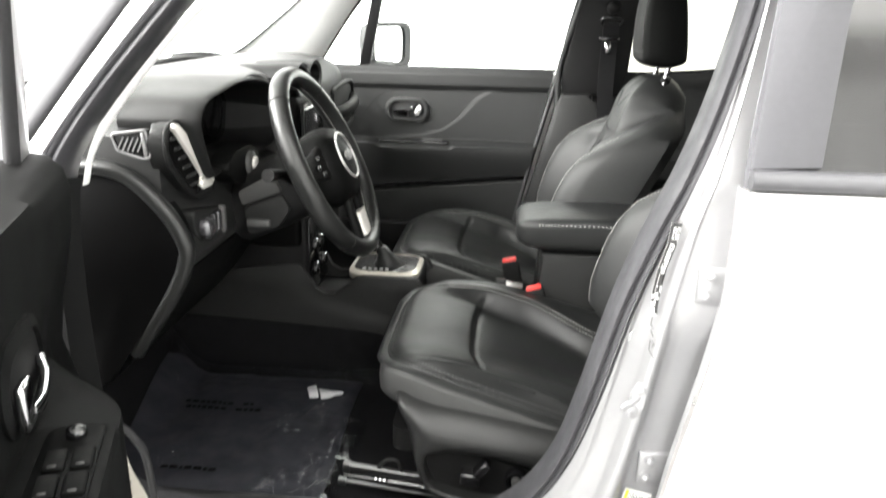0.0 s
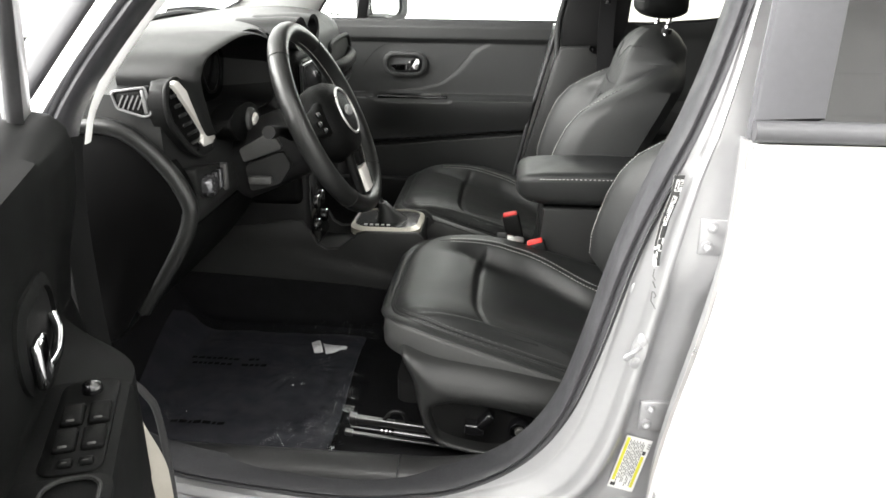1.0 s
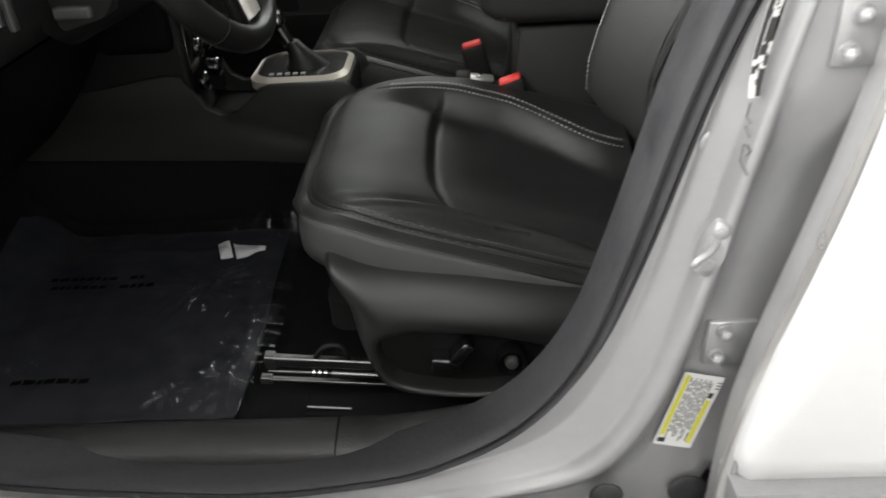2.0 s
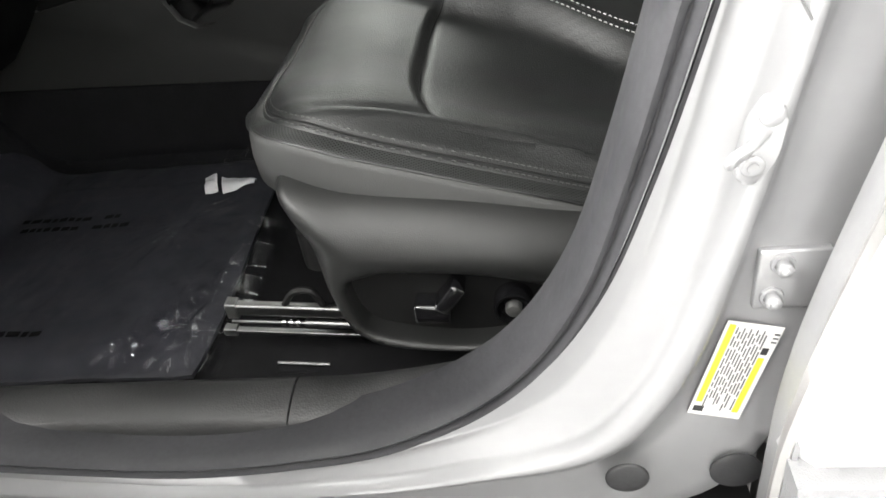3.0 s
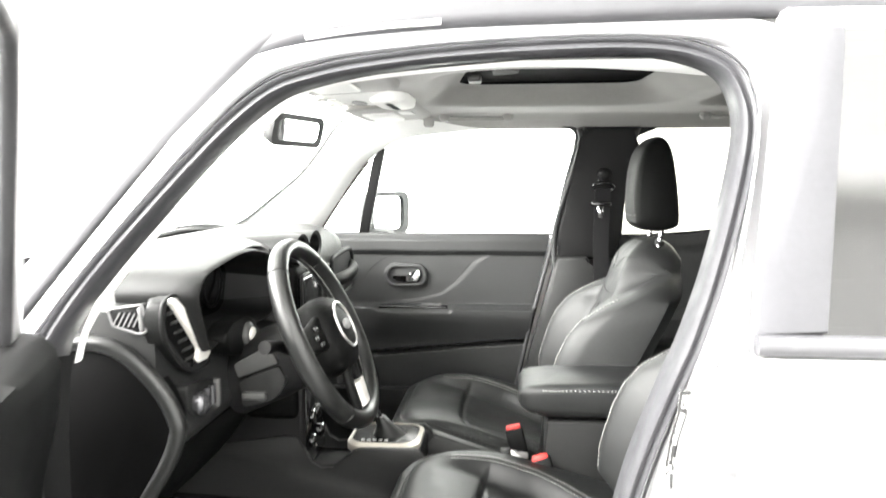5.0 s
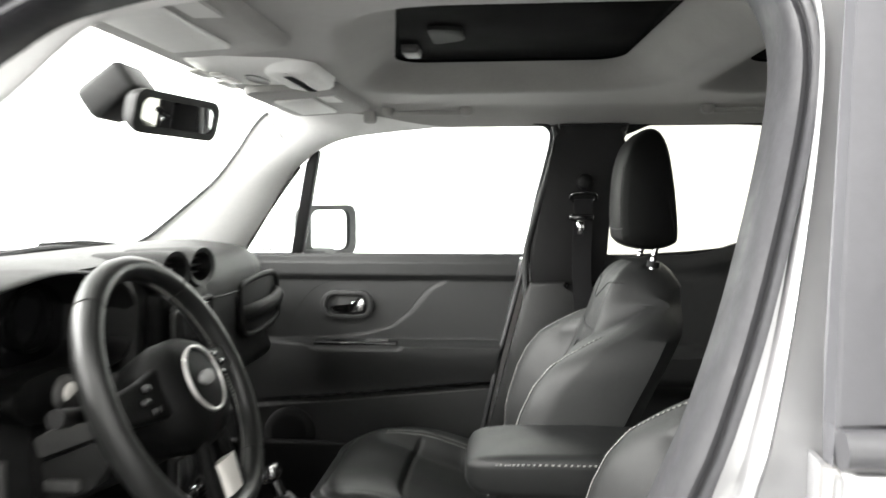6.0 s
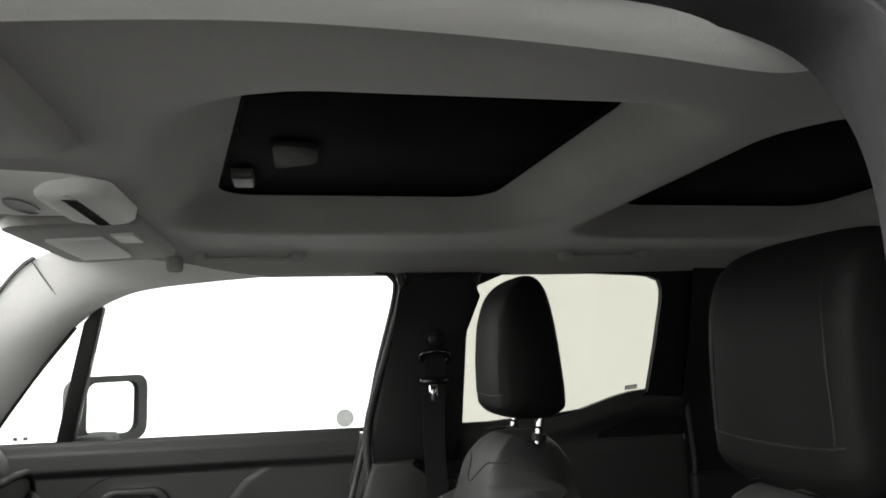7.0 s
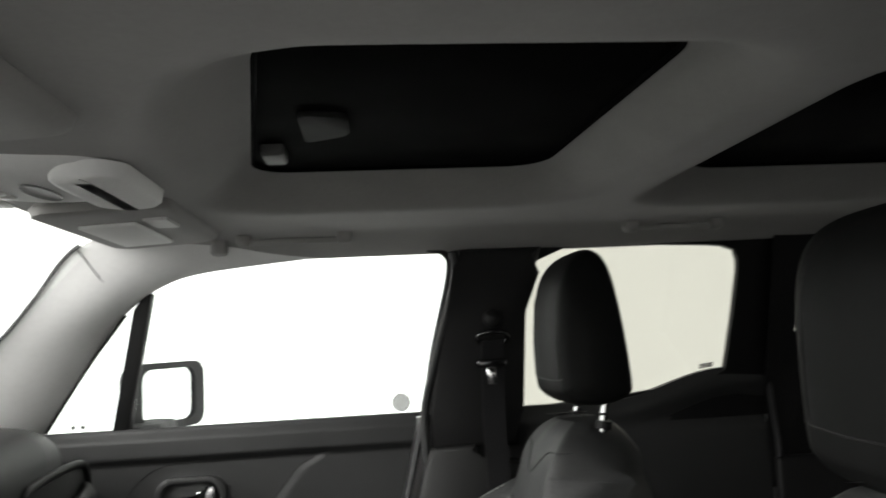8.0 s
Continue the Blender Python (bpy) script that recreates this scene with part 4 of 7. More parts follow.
part("column_cover", join(loft([[W_C - W_N * d + W_S * (rx * math.cos(2 * math.pi * i / 24)) + W_U * (rz * math.sin(2 * math.pi * i / 24) - 0.012) for i in range(24)]
                                for d, rx, rz in ((0.04, 0.060, 0.055), (0.06, 0.075, 0.070), (0.13, 0.075, 0.072), (0.22, 0.066, 0.070))])), PLASTIC_DARK, steering, "charcoal steering column cover")
part("shroud_panel", prism(rounded([(-0.656, 0.951), (-0.590, 0.988), (-0.570, 0.956), (-0.648, 0.926)], 0.004), "y", 0.462, 0.52, 0.003, 2), VINYL, steering, "grey upper panel of the column shroud")
part("shroud_panel", prism(rounded([(-0.647, 0.920), (-0.570, 0.950), (-0.556, 0.922), (-0.580, 0.884), (-0.640, 0.868)], 0.006), "y", 0.464, 0.52, 0.003, 2), CONSOLE_GREY, steering, "charcoal lower panel of the column shroud")
part("adjuster_lever", rbox((-0.641, 0.455, 0.884), (-0.594, 0.470, 0.900), 0.004, 2), VINYL, steering, "grey column adjuster lever")
for s, dz in ((-1, 0.01), (1, 0.0)):
    stalk = part("stalk", tube(spline([wheel_at(s * 0.06, 0.0, -0.06), wheel_at(s * 0.11, 0.012 + dz, -0.058), wheel_at(s * 0.165, 0.022 + dz, -0.055)], 6), 0.010, 10), PLASTIC, steering, "black column stalk")
    part("stalk_tip", tube([wheel_at(s * 0.160, 0.021 + dz, -0.055), wheel_at(s * 0.185, 0.026 + dz, -0.054)], 0.012, 12), PLASTIC_DARK, stalk)

ignition = thing("starter_button", "round start button in its grey housing beside the column", "start button", (-0.64, 0.47, 0.985))
part("housing", prism(rounded([(0.404, 1.008), (0.443, 1.032), (0.523, 1.034), (0.585, 1.010), (0.592, 0.974), (0.530, 0.960), (0.450, 0.970)], 0.02), "x", -0.69, -0.650, 0.006, 2), PLASTIC, ignition)
part("ring", disc((-0.650, 0.520, 0.998), 0.024, 0.009, axis="x", dome=0.2), VINYL, ignition)
part("button", disc((-0.641, 0.520, 0.998), 0.014, 0.006, axis="x"), STRIP_SILVER, ignition, "pale round button")

# ---- centre console ----
console = thing("centre_console", "charcoal plastic centre console with a padded armrest", "console", (-0.30, MID, 0.40))
SIDE = [(-1.02, 0.42), (-1.02, 0.66), (-0.88, 0.668), (-0.74, 0.690), (-0.655, 0.706), (-0.628, 0.702), (-0.612, 0.672), (-0.600, 0.640), (-0.575, 0.626), (-0.545, 0.628),
        (-0.518, 0.648), (-0.500, 0.672), (-0.480, 0.679), (-0.352, 0.680), (-0.335, 0.664), (-0.315, 0.622), (-0.28, 0.605), (-0.075, 0.598), (-0.06, 0.62), (-0.055, 0.755), (0.16, 0.755), (0.20, 0.42)]
for y0, y1 in ((0.772, 0.790), (0.950, 0.968)):
    part("side_panel", prism(SIDE, "y", y0, y1, 0.004, 2), CONSOLE_GREY, console, "charcoal console side panel")
part("carpet_side", prism(rounded([(-1.02, 0.40), (-1.02, 0.562), (-0.735, 0.550), (-0.52, 0.540), (-0.30, 0.52), (-0.30, 0.40)], 0.01), "y", 0.766, 0.774, 0.002, 1), CARPET, console, "black carpet on the lower console side")
part("tray", rbox((-0.66, 0.790, 0.60), (-0.50, 0.950, 0.612), 0.003), PLASTIC_DARK, console)
part("stack_foot", rbox((-0.82, 0.776, 0.58), (-0.612, 0.964, 0.82), 0.012, 3), PLASTIC_DARK, console, "black foot of the centre stack behind the tray")
part("stack_plate", rbox((-0.6125, 0.784, 0.62), (-0.6085, 0.956, 0.812), 0.0015, 1), GLOSS_BLACK, console, "gloss black plate with the power sockets")
for k, (y, z) in enumerate(((0.825, 0.735), (0.872, 0.735), (0.825, 0.675), (0.905, 0.675))):
    part("socket", disc((-0.612, y, z), 0.016, 0.012, axis="x"), GLOSS_BLACK, console, "round power socket cover")
    part("socket_ring", tube([Vector((-0.601, y + 0.016 * math.cos(2 * math.pi * i / 20), z + 0.016 * math.sin(2 * math.pi * i / 20))) for i in range(20)], 0.0016, 5, True), CHROME, console)
part("deck", rbox((-0.50, 0.790, 0.600), (-0.345, 0.950, 0.668), 0.004), PLASTIC_DARK, console, "black console deck under the gear lever")
part("deck", rbox((-0.345, 0.790, 0.570), (-0.055, 0.950, 0.594), 0.004), PLASTIC_DARK, console, "black console deck before the armrest")
part("bin", rbox((-0.054, 0.792, 0.43), (0.19, 0.948, 0.752), 0.006), CONSOLE_GREY, console, "charcoal armrest box")


def arm_ring(x, ry, z0, z1):
    return [Vector((x, MID + y, z)) for y, z in round_rect(-ry, z0, ry, z1, min(ry, (z1 - z0) / 2) * 0.55, 6)]


armrest = part("armrest", loft([arm_ring(-0.118, 0.070, 0.790, 0.815), arm_ring(-0.110, 0.086, 0.779, 0.826), arm_ring(-0.092, 0.096, 0.768, 0.833), arm_ring(-0.05, 0.100, 0.760, 0.838),
                                arm_ring(0.08, 0.100, 0.760, 0.842), arm_ring(0.19, 0.098, 0.762, 0.840), arm_ring(0.205, 0.08, 0.775, 0.83)]), LEATHER, console, "padded black leather armrest with pale stitching")
arm_line = spline([(-0.074, 0, 0.768), (-0.098, 0, 0.792), (-0.094, 0, 0.815), (-0.04, 0, 0.822), (0.1, 0, 0.824), (0.2, 0, 0.823)], 30)
arm_line = [Vector((p.x, MID - (0.1000 if p.x > -0.05 else 0.1000 - 0.30 * (-0.05 - p.x)), p.z)) for p in arm_line]
part("stitching", stitches([p + Vector((0, -0.0004, 0.004 if p.z > 0.80 else 0.0)) for p in arm_line], 0.0055, 0.004, 0.0007, (0, -1, 0)), THREAD, armrest)

shifter = thing("gear_shifter", "black gear lever in a champagne surround on the console", "gear lever", (-0.44, MID, 0.675))
outer = round_rect(-0.522, 0.784, -0.348, 0.956, 0.045, 8)
inner = round_rect(-0.512, 0.798, -0.358, 0.942, 0.040, 8)
part("surround", loft([[Vector((x, y, z)) for x, y in o] for o, z in ((outer, 0.664), (outer, 0.679), (inner, 0.685), (inner, 0.676))], True, False), CHAMPAGNE, shifter, "champagne satin surround")
part("base_plate", prism(inner, "z", 0.674, 0.682), GLOSS_BLACK, shifter)
part("boot", loft([[Vector((-0.432 + dx + rx * math.cos(2 * math.pi * i / 20), MID + ry * math.sin(2 * math.pi * i / 20), z)) for i in range(20)]
                   for rx, ry, z, dx in ((0.040, 0.034, 0.682, 0.004), (0.030, 0.025, 0.694, 0.0), (0.019, 0.018, 0.708, -0.008), (0.012, 0.013, 0.726, -0.018))]), LEATHER, shifter, "black leather boot")
part("lever", tube(spline([(-0.448, MID, 0.705), (-0.462, MID, 0.735), (-0.474, MID, 0.762)], 5), 0.011, 12), GLOSS_BLACK, shifter)
part("knob_cap", rbox((-0.496, MID - 0.020, 0.748), (-0.458, MID + 0.020, 0.778), 0.011, 3, rot(0, -20, 0)), GLOSS_BLACK, shifter)
part("knob_trim", rbox((-0.492, MID - 0.0215, 0.756), (-0.462, MID - 0.012, 0.780), 0.004, 2, rot(0, -20, 0)), CHROME, shifter, "chrome lever button")
for k in range(5):
    part("gear_mark", rbox((-0.488 + 0.014 * k, 0.818, 0.6825), (-0.480 + 0.014 * k, 0.824, 0.684), 0), WHITE_PAPER, shifter)


def buckle(x, y, z, lean):
    ob = thing("seat_belt_buckle", "black seat belt buckle with a red release button", "seat belt buckle", (x, y, z - 0.10), "seat belt buckles")
    t = rot(0, lean, 0)
    top = Vector((x, y, z))
    part("housing", rbox(top - Vector((0.022, 0.013, 0.085)), top + Vector((0.022, 0.013, 0.0)), 0.005, 2, t, tuple(top)), PLASTIC_DARK, ob)
    part("release_button", rbox(top - Vector((0.018, 0.010, 0.006)), top + Vector((0.018, 0.010, 0.006)), 0.003, 2, t, tuple(top)), RED, ob, "red release button")
    low = top + t @ Vector((0.0, 0, -0.08))
    part("stem", tube(spline([low, low + Vector((0.006, 0.004, -0.05)), low + Vector((0.0, 0.01, -0.12))], 5), 0.011, 8), PLASTIC, ob)
    return ob


buckle(-0.070, 0.758, 0.676, -18)
buckle(-0.129, 0.955, 0.677, -14)
lever = thing("seat_latch_tongue", "small bright metal belt tongue between the seats", "belt tongue", (-0.12, 0.80, 0.67))
part("tongue", rbox((-0.150, 0.795, 0.662), (-0.095, 0.822, 0.668), 0.002, 1, rot(0, 8, 0)), SATIN, lever)
part("stalk", rbox((-0.128, 0.802, 0.590), (-0.108, 0.816, 0.664), 0.003, 1), PLASTIC_DARK, lever, "black stalk")
part("grip", rbox((-0.16, 0.79, 0.655), (-0.135, 0.828, 0.674), 0.004, 2), PLASTIC_DARK, lever)
# ---- seats ----
def spline_2d(loop, n):
    return [(p.x, p.y) for p in spline([(a, b, 0) for a, b in loop], n, True)]


def seat(name, label, dx, cy, driver, lean_back, bx, bz):
    """A front seat; the driver's has a power switch shield and a lower, wider headrest."""
    ob = thing(name, label, "car seat", (-0.13 + dx, cy, 0.40), "front seats")

    def at(x, y, z):
        return Vector((x + dx, cy + y, z))

    half = 0.245

    def cushion_top(x, v):
        """Height of the cushion at x, v from -1 (outer) to 1 (inner)."""
        f = (x + 0.345) / 0.40
        z = 0.702 - 0.108 * f - 0.010 * bump(v, 0, 0.5)
        if v < 0:
            z += 0.006 * smooth01((-v - 0.66) / 0.16) - (0.006 + 0.018 * max(f, 0)) * smooth01((-v - 0.50) / 0.4)
        else:
            z += 0.040 * smooth01((f - 0.02) / 0.5) * smooth01((v - inner_v(x) + 0.19) / 0.20)
        z -= 0.014 * smooth01((f - 0.25) / 0.6) * bump(v, -0.05, 0.42)
        z -= 0.022 * max(0.0, (-0.255 - x) / 0.09) ** 2
        gap = v - insert_v(x)
        z -= 0.0046 * bump(gap, 0, 0.030) * smooth01((f - 0.05) / 0.10)
        z += 0.0085 * bump(gap, -0.072, 0.050) * smooth01((f - 0.05) / 0.30) if v < 0 else 0.0
        side_fade = 1 - smooth01((abs(v - 0.02) - 0.62) / 0.08)
        side_fade *= 1 - smooth01((v - inner_v(x) + 0.09) / 0.06)
        back = x - cross_x(v)
        step = smooth01((back + 0.004) / 0.010)
        pad = 1 - smooth01((abs(v - 0.02) - 0.30) / 0.36)
        z += 0.0055 * pad * side_fade * (1 - step) * smooth01((back + 0.12) / 0.10)
        z += side_fade * (-0.0050 * step * (1 - smooth01((back - 0.05) / 0.16)) - 0.0030 * bump(back, 0.004, 0.006))
        return z

    def cross_x(v):
        """The front edge of the rear insert, which rounds off towards both seams."""
        return -0.200 + 0.030 * max(0.0, abs(v) - 0.15) ** 1.5 + 0.11 * max(0.0, abs(v) - 0.46) ** 1.3

    def inner_v(x):
        """The stitched seam of the inner bolster, which slants inwards at the rear."""
        return 0.68 - 0.05 * smooth01((x + 0.25) / 0.15) - 0.28 * smooth01((x + 0.10) / 0.18)

    def insert_v(x):
        """The outer seam of the cushion's insert, which nears the edge seam at both ends."""
        return -0.80 + 0.13 * math.sin(math.pi * min(max((x + 0.32) / 0.36, 0.0), 1.0))

    def skirt_top(x):
        return min(0.690, 0.645 - 0.255 * (x + 0.227) + min(0.022, 0.014 * math.exp(-(x + 0.325) / 0.02)))

    # the flat of the cushion as a sheet with round front corners, and a rim of loops that rolls over its edge
    core_w, core_x, core_a, pw = half - 0.050, -0.14, 0.190, 4.8
    vs = [0.0, 0.04, 0.08, 0.12, 0.16, 0.2, 0.25, 0.3, 0.35, 0.4, 0.45, 0.5, 0.55, 0.6, 0.64, 0.68, 0.72, 0.75, 0.78, 0.81, 0.84, 0.87, 0.90, 0.925, 0.945, 0.958, 0.969, 0.978, 0.985, 0.991, 0.995, 0.9975, 0.999, 1.0]
    vs = [-v for v in reversed(vs[1:])] + vs
    nu = 110

    def core(i, v):
        x0 = core_x - core_a * max(0.0, 1 - abs(v) ** pw) ** (1 / pw)
        return Vector((x0 + (0.11 - x0) * i / nu, core_w * v, 0))

    rim = [core(i, -1.0) for i in range(nu, 0, -1)] + [core(0, v) for v in vs] + [core(i, 1.0) for i in range(1, nu + 1)]

    def outward(p):
        if p.x >= core_x:
            return Vector((0, 1 if p.y > 0 else -1, 0))
        gx, gy = -((core_x - p.x) / core_a) ** (pw - 1) / core_a, (abs(p.y) / core_w) ** (pw - 1) / core_w * (1 if p.y > 0 else -1)
        return Vector((gx, gy, 0)).normalized()
    normals = [outward(p) for p in rim]

    def loop_xy(k, e):
        return rim[k] + normals[k] * e

    def loop_z(k, e):
        p = loop_xy(k, e)
        return cushion_top(p.x, max(-1.0, min(1.0, p.y / half))) - 0.036 * (e / 0.05) ** 2.2

    def loop_at(k, e, lift=0.0):
        p = loop_xy(k, e)
        return at(p.x, p.y, loop_z(k, e) + lift)

    def tuck(k):
        """Between the cushion's front corners the skirt lies back under the leather."""
        return (1 - smooth01((abs(rim[k].y) / core_w - 0.50) / 0.42)) * (rim[k].x < core_x)

    def dip(k):
        return 0.050 * tuck(k)

    bm = bmesh.new()
    sheet = [[bm.verts.new(at(p.x, p.y, cushion_top(p.x, p.y / half))) for p in (core(i, v) for v in vs)] for i in range(nu + 1)]
    for i in range(nu):
        for j in range(len(vs) - 1):
            bm.faces.new((sheet[i][j], sheet[i + 1][j], sheet[i + 1][j + 1], sheet[i][j + 1]))
    last = [sheet[i][0] for i in range(nu, 0, -1)] + sheet[0] + [sheet[i][-1] for i in range(1, nu + 1)]
    for e in (0.006, 0.012, 0.018, 0.0235, 0.0265, 0.0295, 0.034, 0.040, 0.043):
        groove = 0.0016 * bump(e, 0.0265, 0.0014)
        nxt = [bm.verts.new(loop_at(k, e, -groove if e < 0.036 else -0.012 * (e - 0.034) / 0.009)) for k in range(len(rim))]
        for k in range(len(rim) - 1):
            bm.faces.new((last[k], last[k + 1], nxt[k + 1], nxt[k]))
        last = nxt
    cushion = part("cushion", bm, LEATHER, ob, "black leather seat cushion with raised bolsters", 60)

    def on_top(x, v, lift=0.0012):
        return at(x, half * v, cushion_top(x, v) + lift)
    span = range(0, len(rim) - nu)
    part("seam", tube([loop_at(k, 0.0265, -0.0012) for k in span], 0.0011, 5), PLASTIC_DARK, cushion)
    for e in (0.0225, 0.0305):
        fine = spline([loop_at(k, e, 0.0003) for k in span if k % 2 == 0], 6)
        part("stitching", stitches(fine, 0.0060, 0.0042, 0.0006), VINYL, cushion, "charcoal stitching")
    for dv in (-0.028, 0.028):
        part("stitching", stitches([on_top(x, inner_v(x) + dv) for x in [-0.27 + 0.37 * i / 170 for i in range(171)]], 0.0062, 0.0042, 0.0007), THREAD, cushion, "pale double stitching")
    part("seam", tube([on_top(x, inner_v(x), -0.0002) for x in [-0.29 + 0.39 * i / 40 for i in range(41)]], 0.0011, 5), PLASTIC_DARK, cushion)
    part("seam", tube([on_top(cross_x(v) + 0.003, v, -0.0006) for v in [-0.66 + 1.24 * i / 32 for i in range(33)]], 0.0011, 5), PLASTIC_DARK, cushion)

    # perforated leather band round the cushion's side, down to the skirt
    def band_ring(w):
        out = []
        for k in range(len(rim)):
            p = loop_xy(k, 0.0335 + 0.0205 * math.sin(0.5 * math.pi * w))
            zt = loop_z(k, 0.0335) + 0.0004
            zb = min(skirt_top(p.x) - dip(k), zt - 0.004) - 0.003
            out.append(at(p.x, p.y, zt + (zb - zt) * (1 - math.cos(0.5 * math.pi * w)) ** 0.8))
        return out
    rows = [band_ring(i / 8) for i in range(9)]
    run = [0.0]
    for a, b in zip(rows[4], rows[4][1:]):
        run.append(run[-1] + (b - a).length)
    bm = loft(rows, False, False)
    uv = bm.loops.layers.uv.new("UVMap")
    bm.verts.index_update()
    for face in bm.faces:
        for corner in face.loops:
            r, k = divmod(corner.vert.index, len(rim))
            corner[uv].uv = (run[k], 0.0045 * r)
    part("perforated_band", bm, PERF, cushion, "perforated black leather band")

    # piping and the paler vinyl skirt under it
    def skirt_ring(e, dz, low):
        out = []
        for k in range(len(rim)):
            p = loop_xy(k, e - 0.022 * tuck(k))
            q = loop_xy(k, 0.055)
            zt = min(skirt_top(q.x) - dip(k), loop_z(k, 0.0335) - 0.004)
            zb = 0.604 - 0.12 * (q.x + 0.35) - 0.3 * dip(k)
            out.append(at(p.x, p.y, zt + (zb - zt) * low + dz))
        return out
    part("skirt", loft([skirt_ring(e, dz, low) for e, dz, low in ((0.040, -0.002, 0.0), (0.0535, 0.0006, 0.0), (0.0565, -0.0005, 0.0), (0.0585, -0.004, 0.05), (0.061, 0.0, 0.5), (0.060, 0.004, 1.0), (0.052, 0.0, 1.0), (0.02, 0.0, 1.0))], False, False), SKIRT, ob, "charcoal vinyl cushion skirt", 70)
    part("piping", tube(skirt_ring(0.0545, 0.0008, 0.0), 0.0013, 6), LEATHER_SOFT, cushion)
    part("seat_pan", prism(rounded([(at(x, 0, 0).x, at(0, y, 0).y) for x, y in ((-0.34, -0.21), (-0.34, 0.21), (0.12, 0.21), (0.12, -0.21))], 0.03), "z", 0.49, 0.535), PLASTIC_DARK, ob, "black seat pan")

    # side shield with its recessed switch panel
    if driver:
        y0 = -(half + 0.045)
        SHIELD = [(-0.324, 0.628), (-0.302, 0.570), (-0.290, 0.512), (-0.272, 0.463), (-0.236, 0.441), (-0.158, 0.433), (-0.06, 0.438), (0.02, 0.450), (0.13, 0.48), (0.14, 0.555), (0.04, 0.572), (-0.03, 0.582), (-0.15, 0.606), (-0.26, 0.620)]
        edge = [(p.x, p.z) for p in spline([(x, 0, z) for x, z in SHIELD], 6, True)]
        HOLE = [(-0.264, 0.526), (-0.240, 0.540), (-0.157, 0.537), (-0.10, 0.526), (-0.058, 0.506), (-0.056, 0.474), (-0.10, 0.454), (-0.16, 0.449), (-0.231, 0.463), (-0.257, 0.484)]
        hole = [(p.x, p.z) for p in spline([(x, 0, z) for x, z in HOLE], 8, True)]
        h_in, h_out = ring_panel(hole, edge, 96)

        def shield_ring(t, y):
            return [at(a[0] + (b[0] - a[0]) * t, y, a[1] + (b[1] - a[1]) * t) for a, b in zip(h_in, h_out)]
        shield_part = part("side_shield", loft([shield_ring(-0.08, y0 + 0.026), shield_ring(0.0, y0 + 0.020), shield_ring(0.03, y0 + 0.006), shield_ring(0.07, y0 - 0.001), shield_ring(0.16, y0 - 0.005), shield_ring(0.34, y0 - 0.006), shield_ring(0.50, y0 - 0.003), shield_ring(0.62, y0 + 0.003), shield_ring(0.74, y0 + 0.010),
                                                shield_ring(0.85, y0 + 0.019), shield_ring(0.93, y0 + 0.029), shield_ring(0.98, y0 + 0.041), shield_ring(1.0, y0 + 0.055), shield_ring(1.0, y0 + 0.075)], True, False), SHIELD_PLASTIC, ob, "black plastic side shield with a recessed switch panel")
        part("switch_bed", prism([(at(x, 0, 0).x, z) for x, z in hole], "y", min(at(0, y0 + 0.022, 0).y, at(0, y0 + 0.028, 0).y), max(at(0, y0 + 0.022, 0).y, at(0, y0 + 0.028, 0).y)), PLASTIC_DARK, shield_part, "black recessed switch panel")
        def sw(lo, hi, mat, nm, turn=None):
            a, b = at(*lo), at(*hi)
            return part(nm, rbox([min(p, q) for p, q in zip(a, b)], [max(p, q) for p, q in zip(a, b)], 0.004, 2, turn), mat, shield_part)
        sw((-0.202, y0 - 0.002, 0.478), (-0.164, y0 + 0.025, 0.501), GLOSS_BLACK, "seat_switch", rot(0, 4, 0))
        sw((-0.171, y0 - 0.004, 0.490), (-0.155, y0 + 0.025, 0.527), GLOSS_BLACK, "backrest_switch", rot(0, 38, 0))
        k = at(-0.101, y0, 0.490)
        def knob_ring(r, depth):
            return [k + Vector((r * math.cos(2 * math.pi * i / 28), depth, r * math.sin(2 * math.pi * i / 28))) for i in range(28)]
        knob = part("lumbar_knob", loft([knob_ring(r, d) for r, d in ((0.020, 0.026), (0.0205, 0.006), (0.0190, 0.001), (0.0165, 0.001), (0.0140, 0.007), (0.0105, 0.008), (0.001, 0.008))]), GLOSS_BLACK, shield_part, "round black lumbar knob with a dished face", 35)
        part("knob_centre", loft([knob_ring(r, d) for r, d in ((0.0085, 0.009), (0.0085, 0.002), (0.0070, -0.001), (0.001, -0.002))]), VINYL, knob, "grey knob centre")
    # rails, sloping down towards the rear
    for y, bright, shine in ((-0.232, STEEL, CHROME), (0.205, PLASTIC_DARK, PLASTIC_DARK)):
        def along(x, dy, dz):
            return at(x, y + dy, 0.462 - 0.10 * (x + 0.42) + dz)
        rail = part("seat_rail", loft([[along(x, a, b) for a, b in round_rect(-0.006, -0.007, 0.006, 0.008, 0.003, 3)] for x in (-0.418, -0.2, 0.08)]), bright, ob, "bright steel seat rail")
        part("rail_cap", loft([[along(x, a, b) for a, b in round_rect(-0.008, -0.010, 0.008, 0.010, 0.002, 2)] for x in (-0.426, -0.414)]), bright, rail)
        part("rail_channel", loft([[along(x, a - 0.004, b - 0.030) for a, b in round_rect(-0.004, -0.0022, 0.004, 0.0022, 0.0010, 2)] for x in (-0.432, 0.06)]), bright, rail)
        part("channel_cap", loft([[along(x, a - 0.004, b - 0.030) for a, b in round_rect(-0.006, -0.005, 0.006, 0.005, 0.0015, 2)] for x in (-0.436, -0.422)]), bright, rail)
        part("rail_spindle", tube([along(-0.425, -0.004, -0.0165), along(-0.34, -0.004, -0.016)], 0.0017, 8), bright, rail)
